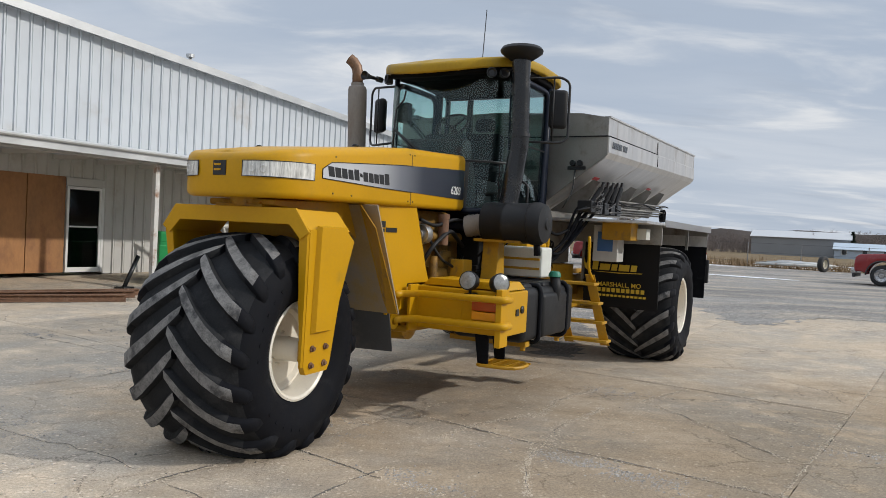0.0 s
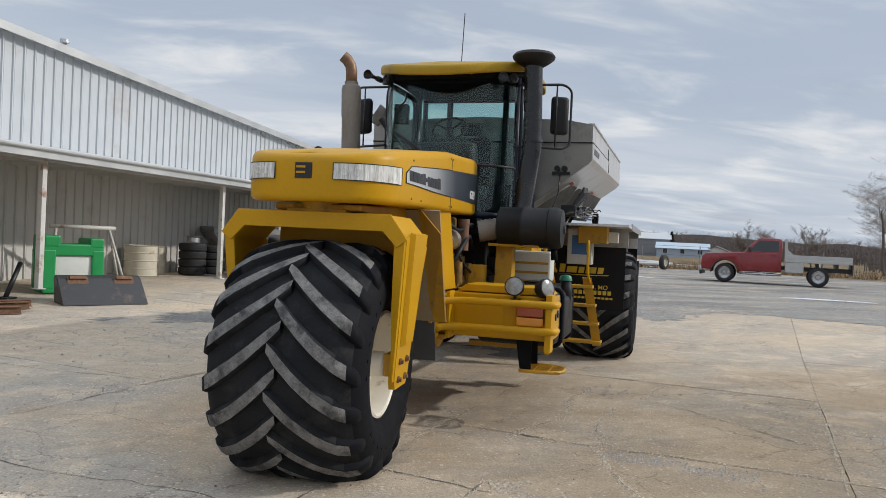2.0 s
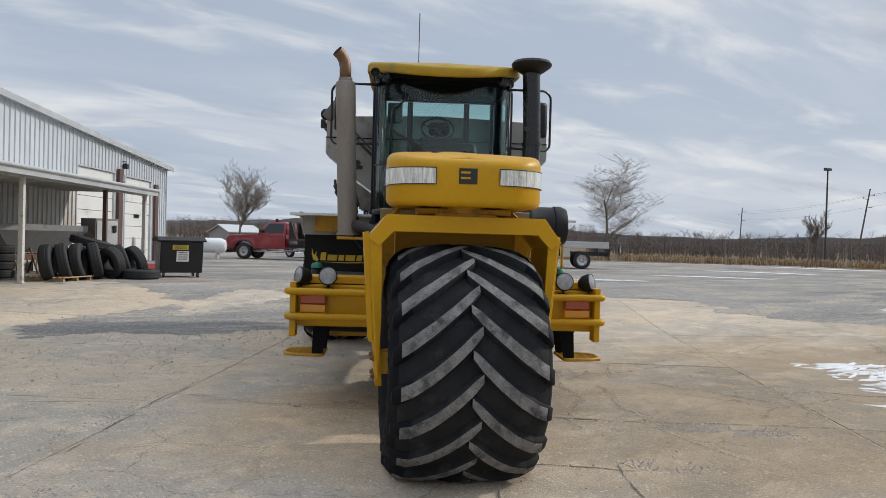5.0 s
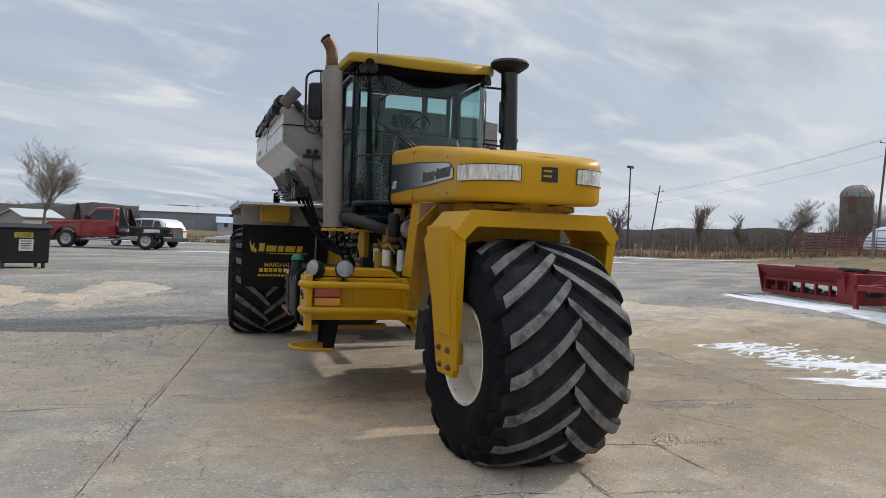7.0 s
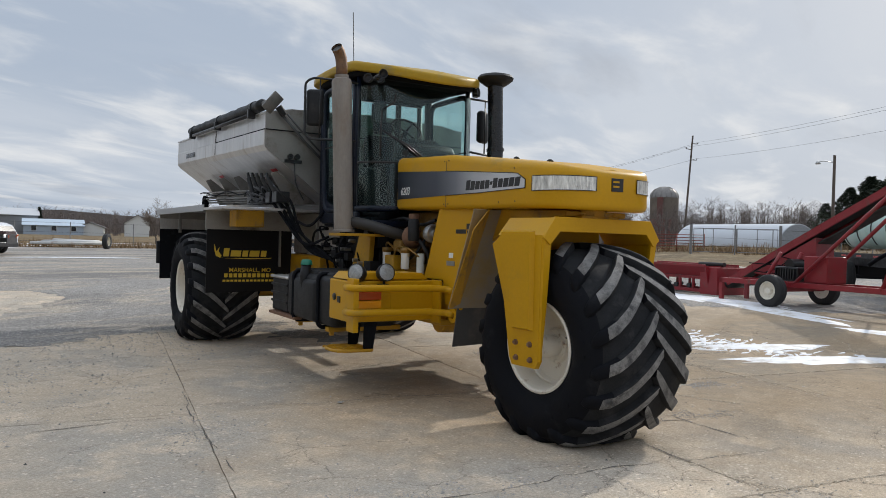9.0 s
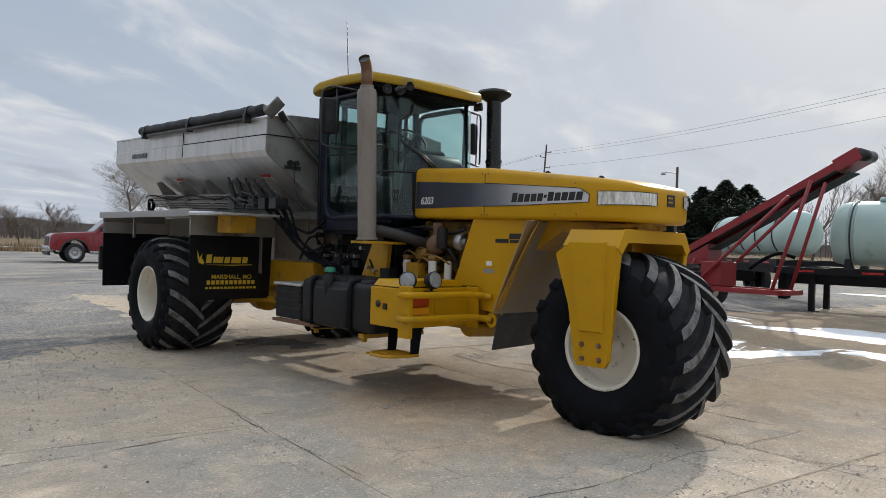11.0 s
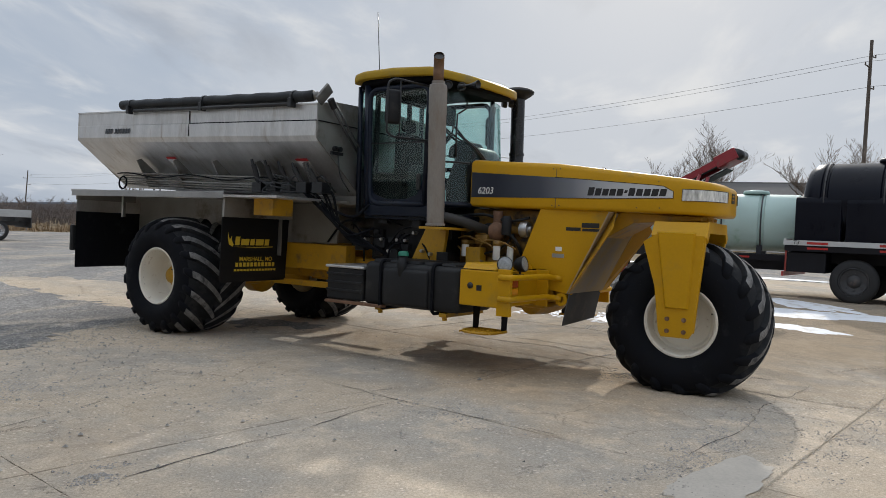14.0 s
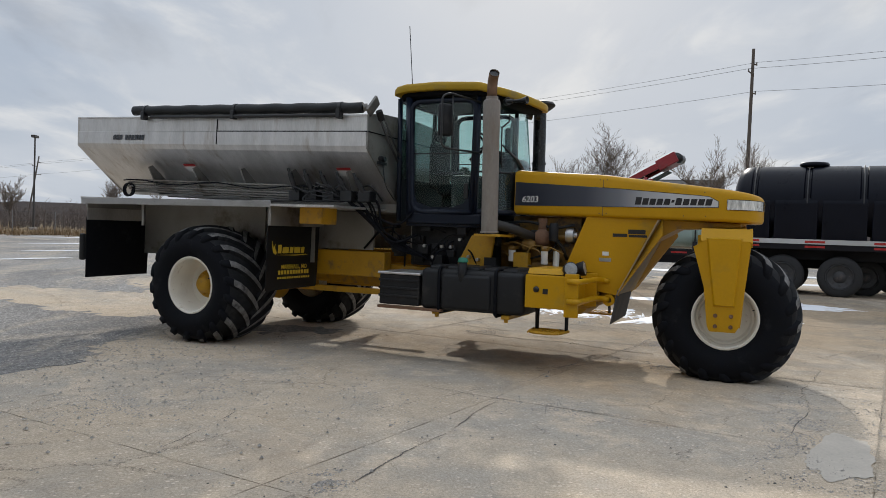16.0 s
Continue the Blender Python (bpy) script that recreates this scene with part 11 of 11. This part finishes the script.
# old implements and wheels left in the weeds behind the fence
for x, y, r in ((26.0, 52.0, 0.55), (31.0, 47.5, 0.55), (52.0, 68.0, 0.7), (60.0, 66.0, 0.8)):
    loose_tyre(Matrix.Translation((x, y, H(x, y) + r)) @ rot_m(90, 0, 35), r, 0.35, CREAM_STEEL, "implement wheel standing in the weeds", "implement wheels")
t = thing("scrap_pile", "pale pipes and scrap lying in the weeds", "scrap", Matrix.Translation((26.5, 57.0, H(26.5, 57))) @ rot_m(0, 0, -38))
for k in range(9):
    bm = B()
    y = -1.2 + 0.3 * k
    tube(bm, [(-2.6 + 0.7 * (k % 3), y, 0.3 + 0.12 * (k % 3)), (2.4 - 0.5 * (k % 4), y + 0.2, 0.35 + 0.1 * (k % 2))], 0.10, 8)
    part("pipe", bm, GALV if k % 2 else POST_WHITE, t)
t = thing("propane_tank", "white propane tank on short legs", "tank", Matrix.Translation((5.9, 42.4, H(5.9, 42.4))) @ rot_m(0, 0, -28))
bm = B()
lathe(bm, [(0.0, -1.1), (0.28, -1.02), (0.40, -0.8), (0.40, 0.8), (0.28, 1.02), (0.0, 1.1)], 24, Matrix.Translation((0, 0, 0.72)) @ rot_m(0, 90, 0), closed=True)
part("vessel", bm, WHITE_CAR, t, smooth=40)
bm = B()
for x in (-0.6, 0.6):
    box(bm, x - 0.06, x + 0.06, -0.28, 0.28, 0.0, 0.40)
pieces("leg", bm, GALV, t)


def dry_weeds():
    """Tufts of tall dead grass along the fence and yard edge."""
    rnd = random.Random(13)
    verts, faces = [], []
    pts = []
    for (ax, ay), (bx, by) in zip(fence_line, fence_line[1:]):
        for _ in range(150):
            s = rnd.random()
            pts.append((ax + (bx - ax) * s + rnd.gauss(0, 1.3), ay + (by - ay) * s + rnd.gauss(0, 1.3)))
    for _ in range(500):
        a, d = radians(rnd.uniform(-30, 75)), rnd.uniform(60, 100)
        pts.append((-5 + d * math.cos(a), 5 + d * math.sin(a)))
    for x, y in pts:
        h = rnd.uniform(0.25, 0.8)
        for _ in range(7):
            a = rnd.uniform(0, 6.28)
            dx, dy = math.cos(a), math.sin(a)
            i = len(verts)
            z = H(x, y) - 0.06
            ox, oy = x + rnd.gauss(0, 0.25), y + rnd.gauss(0, 0.25)
            verts += [(ox - dy * 0.03, oy + dx * 0.03, z), (ox + dy * 0.03, oy - dx * 0.03, z), (ox + dx * 0.25, oy + dy * 0.25, z + h)]
            faces.append((i, i + 1, i + 2))
    me = bpy.data.meshes.new("dry_weeds")
    me.from_pydata(verts, [], faces)
    me.materials.append(surf("straw_weeds", (0.24, 0.16, 0.085), 0.9, vary=0.3, scale=1, bump=0))
    tagged(new("dry_weeds", me), "tufts of dead straw-coloured weeds", "weeds", kind="stuff")


dry_weeds()
